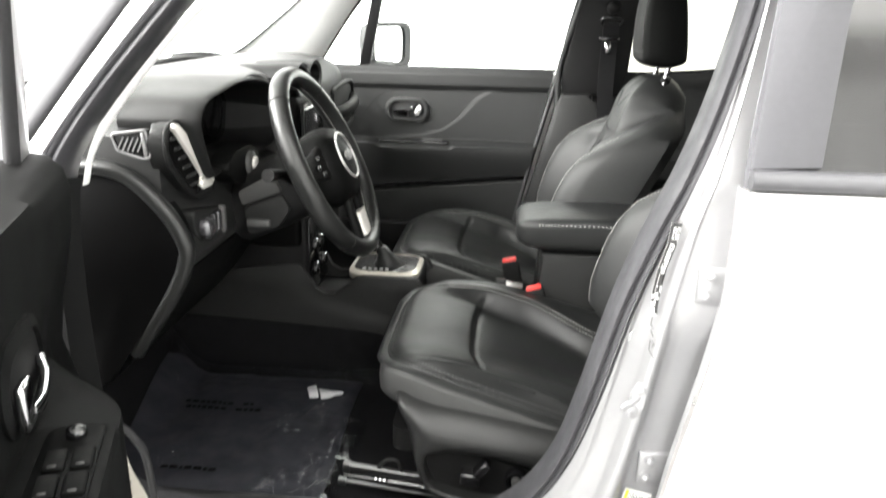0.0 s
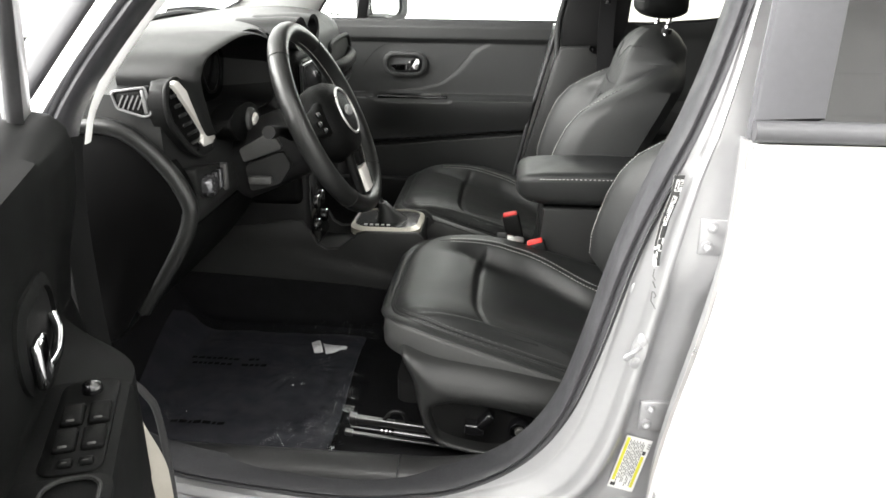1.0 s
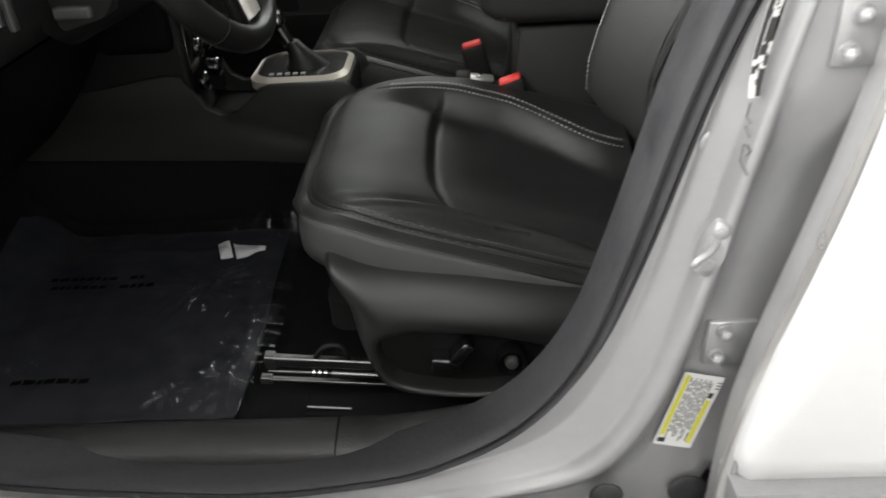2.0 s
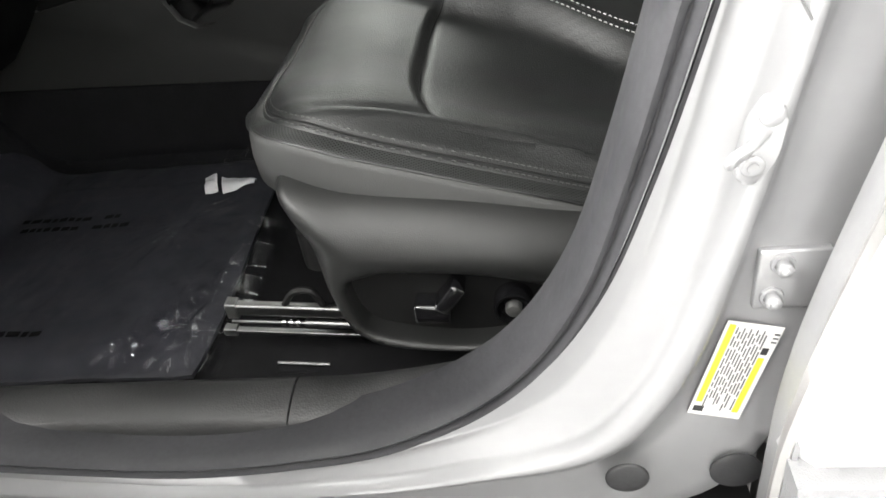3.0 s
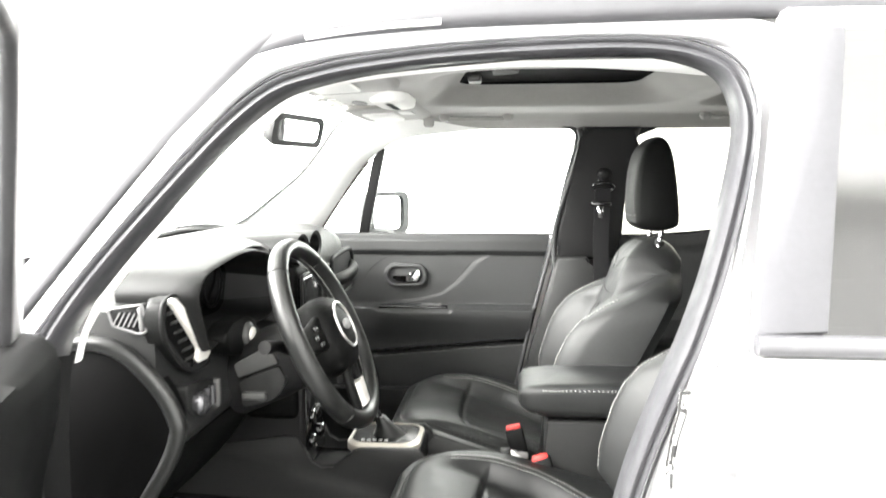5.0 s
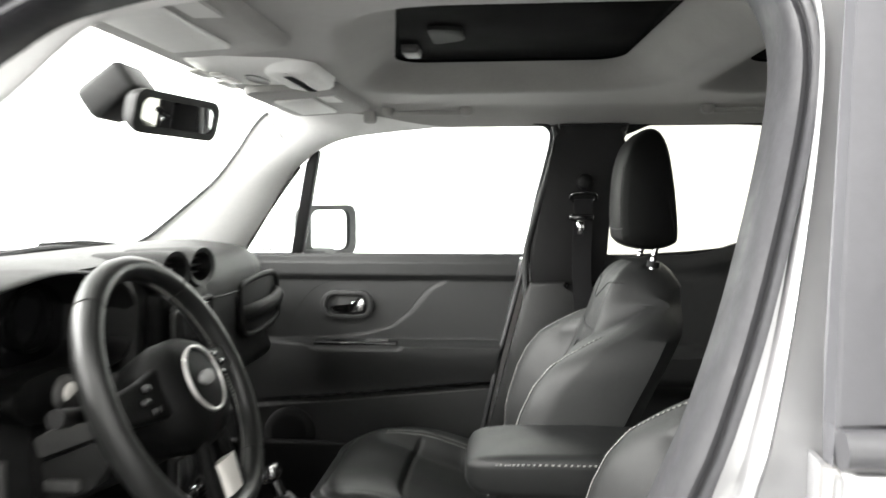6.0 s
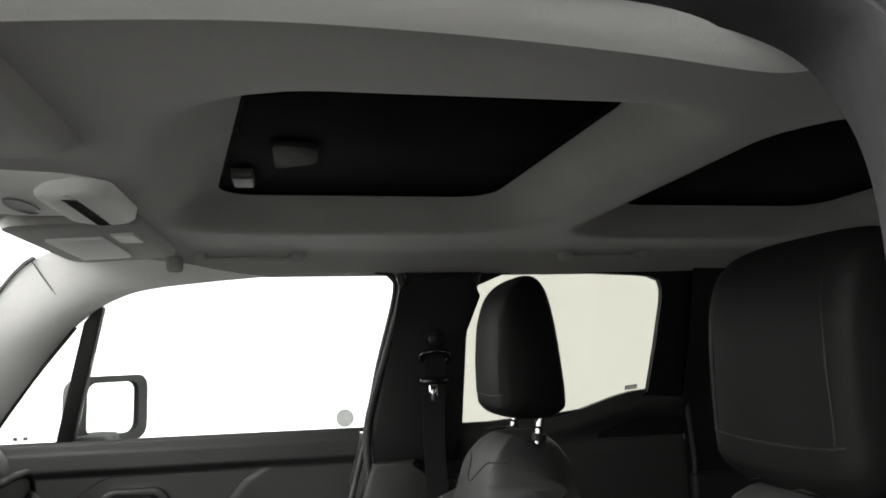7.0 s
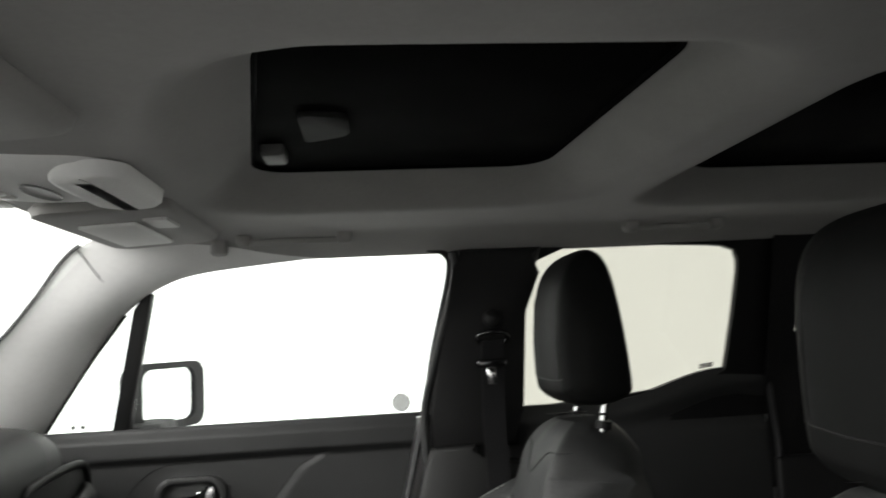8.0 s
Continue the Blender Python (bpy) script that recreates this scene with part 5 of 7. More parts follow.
        for x in (-0.366, -0.358, -0.350):
            part("spindle_nut", tube([along(x, -0.004, -0.016), along(x + 0.004, -0.004, -0.016)], 0.0042, 8), shine, rail)
        part("rail_rod", tube([along(-0.340, -0.004, -0.016), along(-0.10, -0.004, -0.016)], 0.0046, 10), bright, rail)
        part("rail_foot", loft([[along(x, a - 0.020, b - 0.062) for a, b in round_rect(-0.022, -0.006, 0.022, 0.006, 0.003, 2)] for x in (-0.375, -0.312)]), CARPET, rail)
        part("foot_edge", tube([along(-0.373, -0.034, -0.050), along(-0.314, -0.034, -0.050)], 0.0020, 6), bright, rail)
        part("foot_edge", tube([along(-0.349, -0.062, -0.066), along(-0.331, -0.062, -0.066)], 0.0020, 6), bright, rail)
        part("wire_loop", tube(spline([along(-0.36, 0, 0.006), along(-0.345, 0, 0.026), along(-0.325, 0, 0.028), along(-0.315, 0, 0.006)], 5), 0.004, 6), PLASTIC_DARK, rail)

    # backrest: upright bolsters that end in round shoulders, and a neck under the headrest
    def table(z, rows):
        for (a, p), (b, q) in zip(rows, rows[1:]):
            if z <= b:
                f = (z - a) / (b - a)
                return p + (q - p) * max(f, 0.0)
        return rows[-1][1]
    BOLSTER = ((0.58, 0.06), (0.64, -0.005), (0.70, -0.052), (0.75, -0.050), (0.79, -0.040), (0.85, -0.021), (0.90, 0.003), (0.94, 0.036), (0.965, 0.076), (0.985, 0.112), (1.0, 0.145), (1.02, 0.180), (1.04, 0.215), (1.05, 0.240))
    INSERT = ((0.58, 0.060), (0.64, 0.036), (0.70, 0.026), (0.75, 0.030), (0.81, 0.047), (0.87, 0.072), (0.93, 0.102), (0.98, 0.124), (1.02, 0.138), (1.06, 0.150), (1.09, 0.164), (1.115, 0.184), (1.13, 0.206), (1.138, 0.230))
    REAR = ((0.58, 0.10), (0.70, 0.155), (0.90, 0.255), (1.0, 0.305), (1.08, 0.318), (1.115, 0.295), (1.13, 0.275), (1.138, 0.235))
    WIDTH = ((0.58, 0.18), (0.64, 0.235), (0.72, 0.250), (0.89, 0.250), (0.94, 0.248), (0.97, 0.243), (0.99, 0.236), (1.01, 0.223), (1.025, 0.206), (1.038, 0.180), (1.048, 0.152), (1.056, 0.132), (1.066, 0.121), (1.09, 0.112), (1.105, 0.103), (1.12, 0.086), (1.13, 0.066), (1.138, 0.036))

    def back_front(z, v):
        c, b = table(z, INSERT), table(z, BOLSTER)
        wide = smooth01((abs(v) - 0.36) / 0.42)
        neck = smooth01((abs(v) * table(z, WIDTH) - 0.098) / 0.036)
        x = c + (b - c) * (wide + (neck - wide) * smooth01((z - 0.93) / 0.05)) - 0.004 * bump(v, 0, 0.3)
        x += 0.008 * bump(abs(v), 0.44, 0.035) * (z < 0.96)
        if z < 0.96:
            x += 0.006 * smooth01((0.955 - 2.3 * max(0.0, abs(v) - 0.04) ** 2.1 - z) / 0.012)
        edge = max(0.0, (abs(v) - 0.82) / 0.18)
        return x + (0.055 - 0.025 * smooth01((z - 0.93) / 0.06)) * edge ** 2.2

    def back_dz(z):
        return bz * (1 - smooth01((z - 1.06) / 0.07))

    def back_ring(z):
        w = table(z, WIDTH)
        dz = back_dz(z)
        out = [at(back_front(z, -1 + i / 40) + bx, w * (-1 + i / 40), z + dz) for i in range(81)]
        r = table(z, REAR)
        for i in range(9):
            v = 1 - i / 4
            out.append(at(r - 0.02 * v * v - 0.035 * v ** 8 + bx, w * 0.97 * v, z + dz))
        return out
    zs = [0.58, 0.61, 0.64, 0.67, 0.70, 0.73, 0.76, 0.79, 0.82, 0.85, 0.875, 0.90, 0.92, 0.935, 0.95, 0.96, 0.97, 0.98, 0.99, 1.0, 1.008, 1.016, 1.024, 1.031, 1.038, 1.044, 1.050, 1.056, 1.063, 1.072, 1.085, 1.098, 1.11, 1.119, 1.126, 1.132, 1.136, 1.138]
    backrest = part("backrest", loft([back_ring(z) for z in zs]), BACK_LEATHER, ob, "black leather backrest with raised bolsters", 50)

    def on_back(z, v, lift=0.0015):
        return at(back_front(z, v) + bx - lift, table(z, WIDTH) * v, z + back_dz(z))
    for s in (-1, 1):
        line = [on_back(0.65 + 0.345 * i / 160, s * (0.86 - 0.06 * (i / 160) ** 3)) for i in range(161)]
        part("stitching", stitches(line, 0.0065, 0.0048, 0.0009, (-1, 0, 0)), THREAD, backrest)
        part("seam", tube([p + Vector((0.0012, 0, 0)) for p in line[::8]], 0.0012, 5), PLASTIC_DARK, backrest)
        part("seam", tube([on_back(0.66 + 0.30 * f, s * (0.44 + 0.03 * f - 0.10 * f ** 4), 0.0002) for f in [i / 24 for i in range(25)]], 0.0013, 5), PLASTIC_DARK, backrest)
    arch_line = [on_back(0.955 - 2.3 * max(0.0, abs(v) - 0.04) ** 2.1, v, 0.0004) for v in [-0.36 + 0.72 * i / 40 for i in range(41)]]
    part("seam", tube(arch_line, 0.0012, 5), PLASTIC_DARK, backrest)
    part("seam", tube([on_back(0.990 + 0.035 * v * v, v, 0.0004) for v in [-0.46 + 0.92 * i / 24 for i in range(25)]], 0.0011, 5), PLASTIC_DARK, backrest)
    part("seam", tube([on_back(1.092 - 0.040 * bump(v, 0, 0.35), v, 0.0004) for v in [-0.95 + 1.9 * i / 30 for i in range(31)]], 0.0011, 5), PLASTIC_DARK, backrest)
    part("hinge_cover", rbox([min(p, q) for p, q in zip(at(0.02, half - 0.01, 0.59), at(0.12, half + 0.012, 0.59))], [max(p, q) for p, q in zip(at(0.02, half - 0.01, 0.70), at(0.12, half + 0.012, 0.70))], 0.012, 3), CONSOLE_GREY, ob)

    # headrest on two posts
    PROFILE = [(0.166, 1.190), (0.165, 1.26), (0.172, 1.325), (0.190, 1.372), (0.222, 1.400), (0.256, 1.405), (0.284, 1.378), (0.302, 1.320), (0.314, 1.250), (0.320, 1.190), (0.312, 1.168), (0.262, 1.156), (0.200, 1.160), (0.174, 1.172)]
    prof = [(0.284 + lean_back + (p.x - 0.242) * 0.78, p.z) for p in spline([(x, 0, z) for x, z in PROFILE], 4, True)]
    cxp, czp = 0.284 + lean_back, 1.275
    head_w, post_y = (0.116, 0.055) if driver else (0.106, 0.076)
    hr = []
    for t in [-1 + 2 * i / 18 for i in range(19)]:
        s = (1 - abs(t) ** 3.2) ** 0.42 if abs(t) < 1 else 0.0
        sc = 0.74 + 0.26 * s if abs(t) < 1 else 0.70
        hr.append([at(cxp + (x - cxp) * sc, head_w * t, czp + (z - czp) * (0.86 + 0.14 * s) * (1.0 if not driver else 0.78 if z > czp else 1.28)) for x, z in prof])
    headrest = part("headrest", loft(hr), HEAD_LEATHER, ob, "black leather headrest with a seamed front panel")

    def face(t, z, lift):
        """The headrest's front face at height z, t from -1 to 1 across it."""
        k = (1 - abs(t) ** 3.2) ** 0.42
        xf = table(z, ((1.19, 0.166), (1.26, 0.165), (1.325, 0.172), (1.372, 0.190)))
        up = (z - czp) * (0.86 + 0.14 * k) * (1.0 if not driver else 0.78 if z > czp else 1.28)
        return at(cxp + (xf - 0.242) * 0.78 * (0.74 + 0.26 * k) - lift, head_w * t, czp + up)
    outline = rounded([(-0.80, 1.198), (0.80, 1.198), (0.74, 1.355), (-0.74, 1.355)], 0.03, 5)
    border = [face(t, z, 0.0006) for t, z in spline_2d(outline, 3)]
    part("seam", tube(border, 0.0011, 5, True), PLASTIC_DARK, headrest, "dark seam round the headrest's face")
    for y in (-post_y, post_y):
        # chrome on both seats; the driver's take dark steel as painted shade
        part("headrest_post", tube([at(0.300 + lean_back, y, 1.165), at(0.288 + lean_back, y, 1.10)], 0.0062, 12), STEEL if driver else CHROME, ob, "bright metal headrest post")
        part("post_collar", tube([at(0.2935 + lean_back, y, 1.122), at(0.2955 + lean_back, y, 1.134)], 0.013, 14), PLASTIC_DARK, ob)
        part("post_notch", tube([at(0.2965 + lean_back, y - 0.001, 1.146), at(0.2958 + lean_back, y - 0.001, 1.142)], 0.0066, 10), PLASTIC_DARK, ob)
    return ob


seat("driver_seat", "black leather power driver's seat with pale stitching", 0.0, 0.545, True, 0.07, 0.11, -0.045)
seat("passenger_seat", "black leather passenger seat with pale stitching", -0.075, 1.200, False, 0.030, 0.075, 0.0)
# ---- passenger side: pillar trims, glass ----
def far_sheet(outline, inset, thick, bev=0.003):
    """A plate on the leaning plane of the far windows: outline in x and z, inset metres inboard of the glass."""
    bm = bmesh.new()
    a = [bm.verts.new((x, far_y(z) - inset, z)) for x, z in outline]
    b = [bm.verts.new((x, far_y(z) - inset + thick, z)) for x, z in outline]
    n = len(a)
    bm.faces.new(a)
    bm.faces.new(list(reversed(b)))
    for i in range(n):
        j = (i + 1) % n
        bm.faces.new((a[i], b[i], b[j], a[j]))
    if bev:
        rim = [e for e in bm.edges if any(len(f.verts) == n for f in e.link_faces)]
        bmesh.ops.bevel(bm, geom=rim, offset=bev, segments=2, affect="EDGES", profile=0.5)
    return bm


a_trim = thing("pillar_trim", "pale grey plastic windscreen pillar trim", "pillar trim", (-0.75, 1.5, 1.12), "pillar trims")
edge_w = spline([(-0.83, 1.655, 1.07), (-0.785, 1.640, 1.125), (-0.690, 1.607, 1.250), (-0.636, 1.585, 1.326), (-0.58, 1.570, 1.376), (-0.527, 1.558, 1.407), (-0.462, 1.550, 1.427), (-0.34, 1.546, 1.441), (-0.10, 1.550, 1.462)], 8)
edge_s = spline([(-1.04, 1.50, 1.145), (-0.985, 1.492, 1.172), (-0.880, 1.480, 1.250), (-0.800, 1.474, 1.315), (-0.742, 1.468, 1.382), (-0.662, 1.456, 1.478), (-0.56, 1.445, 1.505), (-0.38, 1.44, 1.505), (-0.10, 1.46, 1.505)], 8)


def pillar_sheet(w, s):
    rings = []
    for p, q in zip(w, s):
        row = []
        for i in range(13):
            t = i / 12
            row.append(p.lerp(q, t) + Vector((0.0, -0.022, -0.009)) * math.sin(math.pi * t ** 0.65) * (1 - smooth01((p.x + 0.60) / 0.30)))
        rings.append(row)
    return loft(rings, False, False)


part("trim_skin", pillar_sheet(edge_w, edge_s), TRIM_LIGHT, a_trim)
part("trim_joint", tube([Vector((-0.590 - 0.070 * t, 1.571 - 0.115 * t - 0.022 * math.sin(math.pi * t ** 0.65) - 0.001, 1.369 + 0.108 * t - 0.009 * math.sin(math.pi * t ** 0.65))) for t in [i / 12 for i in range(13)]], 0.0012, 5), VINYL, a_trim)


a_trim2 = thing("pillar_trim", "pale grey plastic windscreen pillar trim", "pillar trim", (-0.75, 0.24, 1.12), "pillar trims")
near_w = spline([(-0.778, 0.150, 1.030), (-0.764, 0.157, 1.085), (-0.732, 0.177, 1.155), (-0.685, 0.198, 1.220), (-0.600, 0.220, 1.300), (-0.554, 0.236, 1.357), (-0.488, 0.258, 1.425), (-0.401, 0.264, 1.450), (-0.228, 0.264, 1.468), (-0.06, 0.263, 1.478), (0.05, 0.264, 1.478), (0.15, 0.264, 1.469), (0.196, 0.268, 1.455), (0.206, 0.275, 1.455)], 8)
near_s = spline([(-0.790, 0.190, 1.040), (-0.778, 0.195, 1.078), (-0.740, 0.208, 1.135), (-0.668, 0.235, 1.228), (-0.590, 0.256, 1.310), (-0.538, 0.274, 1.362), (-0.461, 0.294, 1.434), (-0.372, 0.304, 1.456), (-0.2, 0.310, 1.472), (-0.06, 0.310, 1.471), (0.066, 0.310, 1.464), (0.165, 0.310, 1.455), (0.205, 0.306, 1.459), (0.214, 0.302, 1.461)], 8)
part("trim_skin", loft([[p.lerp(q, i / 6) + Vector((0.006, 0, -0.004)) * math.sin(math.pi * i / 6) for i in range(7)] for p, q in zip(near_w, near_s)], False, False), TRIM_LIGHT, a_trim2)

b_trim = thing("centre_pillar_trim", "black centre pillar trim with the passenger's seat belt slot", "pillar trim", (0.1, 1.6, 0.6))
UPPER = [(0.018, 1.030), (0.012, 1.120), (0.052, 1.280), (0.086, 1.410), (0.084, 1.455), (0.262, 1.455), (0.240, 1.405), (0.226, 1.320), (0.212, 1.115), (0.215, 1.030)]
part("upper_trim", far_sheet(UPPER, 0.040, 0.05, 0.016), PLASTIC_DARK, b_trim, "black upper pillar trim")
LOWER = [(-0.105, 0.600), (0.000, 1.000), (0.014, 1.036), (0.110, 1.040), (0.118, 1.00), (0.215, 1.00), (0.215, 0.45), (-0.12, 0.45)]
part("lower_trim", far_sheet(LOWER, 0.052, 0.05, 0.010), CONSOLE_GREY, b_trim, "charcoal lower pillar trim")
# paler plastic paints the front light's highlight on this edge
part("trim_edge", tube(spline([(0.006, far_y(1.0) - 0.030, 0.99), (0.006, far_y(1.12) - 0.028, 1.12), (0.046, far_y(1.28) - 0.028, 1.28), (0.078, far_y(1.41) - 0.028, 1.405), (0.072, far_y(1.45) - 0.028, 1.452)], 8), 0.010, 8), DOOR_PLASTIC, b_trim, "soft black pillar trim edge, paler for its highlight")
part("belt_slot", far_sheet(rounded([(0.130, 0.985), (0.150, 1.085), (0.160, 1.085), (0.160, 0.985)], 0.006), 0.046, 0.01, 0.002), PLASTIC_DARK, b_trim)

belt = thing("seat_belt", "black seat belt hanging from its guide on the pillar", "seat belt", (0.16, 1.58, 0.75), "seat belts")


def strap(points, w, t=0.0016):
    path = spline(points, 8)
    return sweep(path, [(-w / 2, -t), (w / 2, -t), (w / 2, t), (-w / 2, t)], (0.1, -1, 0.15))


part("webbing", strap([(0.150, far_y(1.27) - 0.062, 1.262), (0.150, 1.560, 1.18), (0.150, 1.575, 1.08), (0.155, 1.585, 0.95), (0.150, 1.585, 0.70)], 0.050), WEBBING, belt, "black woven webbing")
guide = part("belt_guide", sweep(spline([(0.120, 1.545, 1.262), (0.124, 1.535, 1.276), (0.150, 1.530, 1.280), (0.176, 1.535, 1.276), (0.180, 1.545, 1.262), (0.150, 1.548, 1.250)], 5, True), circle(0.006, 8), (0, -1, 0.3), True), GLOSS_BLACK, belt, "black plastic belt guide")
part("guide_bolt", disc((0.153, 1.545, 1.308), 0.021, 0.020), PLASTIC_DARK, guide)
part("belt_tongue", rbox((0.112, 1.520, 1.207), (0.176, 1.540, 1.224), 0.005, 2), GLOSS_BLACK, belt, "black belt tongue holder")
part("tongue_metal", rbox((0.133, 1.524, 1.172), (0.151, 1.528, 1.208), 0.002, 1), CHROME, belt)

# ---- passenger front door ----
p_door = thing("passenger_door", "shut black-trimmed passenger door seen from inside", "car door", (-0.4, 1.68, 0.42), "car doors")


def p_edge(z):
    return -0.012 - 0.22 * max(0.0, 1.10 - z)


CREASE = ((0.862, -0.66), (0.870, -0.60), (0.885, -0.46), (0.905, -0.385), (0.945, -0.330), (1.010, -0.275), (1.034, -0.235), (1.06, -0.18))


def crease_x(z):
    """The curve behind which the upper door panel swells."""
    for (a, p), (b, q) in zip(CREASE, CREASE[1:]):
        if z <= b:
            return p + (q - p) * max(0.0, (z - a) / (b - a))
    return CREASE[-1][1]


def p_panel(u, v):
    z = 0.42 + 0.692 * v
    x = -0.90 + (p_edge(z) + 0.90) * u
    arm_fade = smooth01((x + 0.78) / 0.25)
    out = 0.004 + 0.020 * smooth01((z - 1.035) / 0.02) * (1 - 0.6 * smooth01((z - 1.085) / 0.025))
    low = 0.716 + 0.10 * (x + 0.435)                # the armrest's lower edge rises towards the rear
    arm = smooth01((0.873 - z) / 0.016) * smooth01((z - low) / 0.010) * (1 - 0.62 * smooth01((0.850 - z) / 0.125))
    out += 0.058 * arm * arm_fade
    out += 0.016 * smooth01((low - 0.004 - z) / 0.008)
    out -= 0.006 * bump(z, low - 0.001, 0.005) * arm_fade
    out += 0.0036 * smooth01((x - crease_x(z)) / 0.026) * smooth01((1.052 - z) / 0.014) * smooth01((z - 0.862) / 0.012)
    out += 0.006 * smooth01(1 - math.hypot((x + 0.50) / 0.115, (z - 0.966) / 0.062)) * smooth01((z - 0.87) / 0.02)
    out -= 0.012 * bump(z, 0.858, 0.006) * smooth01((x + 0.60) / 0.02) * smooth01((-0.33 - x) / 0.02)
    return Vector((x, 1.648 - out, z))


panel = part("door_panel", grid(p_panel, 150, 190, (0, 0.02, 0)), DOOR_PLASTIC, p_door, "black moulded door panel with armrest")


def on_panel(x, z, lift=0.001):
    z_v = (z - 0.42) / 0.692
    p = p_panel((x + 0.90) / (p_edge(z) + 0.90), z_v)
    return Vector((p.x, p.y - lift, p.z))


# dark lines laid along the moulded creases as their shade
for pts in ([(-0.640, 0.955), (-0.600, 1.005), (-0.545, 1.033), (-0.45, 1.036), (-0.32, 1.036)], [(-0.235, 1.034), (-0.275, 1.010), (-0.330, 0.945), (-0.385, 0.905), (-0.46, 0.885), (-0.60, 0.870)]):
    part("crease_shade", tube([on_panel(p.x, p.z, 0.0) for p in spline([(x, 0, z) for x, z in pts], 10)], 0.0011, 5), PLASTIC_DARK, panel)
bez_o, bez_i = round_rect(-0.568, 0.928, -0.422, 1.008, 0.036, 6), round_rect(-0.554, 0.940, -0.436, 0.996, 0.026, 6)
bezel = part("handle_bezel", loft([[Vector((x, y, z)) for x, z in o] for o, y in ((bez_o, 1.645), (bez_o, 1.630), (round_rect(-0.560, 0.934, -0.430, 1.002, 0.028, 6), 1.626), (bez_i, 1.628), (bez_i, 1.650))], True, False), DOOR_PLASTIC, p_door, "oval black handle bezel")
part("cup", prism(bez_i, "y", 1.641, 1.646), PLASTIC_DARK, bezel)
part("door_handle", prism(rounded([(-0.540, 0.966), (-0.534, 0.952), (-0.480, 0.946), (-0.448, 0.952), (-0.443, 0.982), (-0.450, 0.990), (-0.466, 0.986), (-0.478, 0.970)], 0.005), "y", 1.622, 1.637, 0.0045, 3), CHROME, bezel, "chrome inside door handle")
sw_plate = part("window_switch_plate", rbox((-0.585, 1.600, 0.858), (-0.350, 1.632, 0.868), 0.003, 2), GLOSS_BLACK, p_door, "narrow black window switch strip")
part("window_switch", rbox((-0.440, 1.603, 0.866), (-0.372, 1.628, 0.874), 0.003, 2), VINYL, sw_plate)
part("lock_switch", rbox((-0.535, 1.604, 0.866), (-0.50, 1.626, 0.871), 0.002, 2), PLASTIC, sw_plate)
part("belt_strip", tube([Vector((x, 1.644, 1.108)) for x in (-0.80, -0.4, 0.0)], 0.0055, 6), RUBBER, p_door, "black rubber window sill strip")
part("speaker", disc((-0.66, 1.625, 0.60), 0.075, 0.01), PLASTIC_DARK, p_door, "dark round speaker grille")
part("edge_seal", tube(spline([(-0.150, 1.625, 0.45), (p_edge(0.612) + 0.004, 1.615, 0.612), (p_edge(0.85) + 0.004, 1.612, 0.85), (0.000, 1.630, 1.09), (0.030, far_y(1.25) - 0.008, 1.25), (0.066, far_y(1.41) - 0.008, 1.408), (0.056, far_y(1.45) - 0.008, 1.450), (0.02, far_y(1.46) - 0.01, 1.462)], 10), 0.0075, 8), RUBBER, p_door, "black rubber door seal")
part("outer_skin", grid(lambda u, v: Vector((-0.93 + 1.02 * u, 1.70 + 0.035 * math.sin(math.pi * v), 0.36 + 0.735 * v)), 8, 8, (0, 0.006, 0)), SILVER, p_door, "silver outer door skin")
part("window_pane", far_sheet([(-0.625, 1.09), (-0.545, 1.43), (-0.40, 1.452), (-0.17, 1.47), (0.05, 1.47), (0.085, 1.42), (0.0, 1.09)], -0.010, 0.004, 0), CLEAR, p_door, "clear door window").visible_shadow = False
part("quarter_pane", far_sheet([(-0.82, 1.09), (-0.63, 1.345), (-0.575, 1.40), (-0.648, 1.09)], -0.010, 0.004, 0), CLEAR, p_door, "clear fixed quarter window").visible_shadow = False
part("divider_bar", far_sheet([(-0.662, 1.095), (-0.592, 1.362), (-0.560, 1.400), (-0.552, 1.392), (-0.628, 1.095)], 0.004, 0.03, 0.003), PLASTIC_DARK, p_door, "black window divider bar")
part("frame_edge", tube(spline([(-0.790, far_y(1.12) - 0.003, 1.115), (-0.694, far_y(1.25) - 0.003, 1.247), (-0.608, far_y(1.35) - 0.003, 1.352)], 10), 0.0045, 6), RUBBER, p_door)
part("window_sticker", disc((-0.044, far_y(1.135) - 0.001 + 0.009, 1.135), 0.0205, 0.0006, dome=0), FILM, p_door, "round grey window sticker")
for i in range(2):
    part("glass_mark", far_sheet([(-0.745 + 0.02 * i, 1.118), (-0.735 + 0.02 * i, 1.118), (-0.735 + 0.02 * i, 1.126), (-0.745 + 0.02 * i, 1.126)], -0.0085, 0.0008, 0), GREY_INK, p_door)

# the mirror outside that window
mir = thing("door_mirror", "silver-backed door mirror with a black rim outside the passenger window", "door mirror", (-0.55, 1.82, 1.10))
m_n = Vector((0.86, -0.51, 0.0)).normalized()
m_s, m_u = Vector((0.51, 0.86, 0.0)).normalized(), Vector((0, 0, 1))
m_c = Vector((-0.580, 1.80, 1.176))


def m_loop(w0, h0, h1, d, r):
    return [m_c + m_s * a + m_u * b + m_n * d for a, b in round_rect(-w0, -h0, w0, h1, r, 6)]


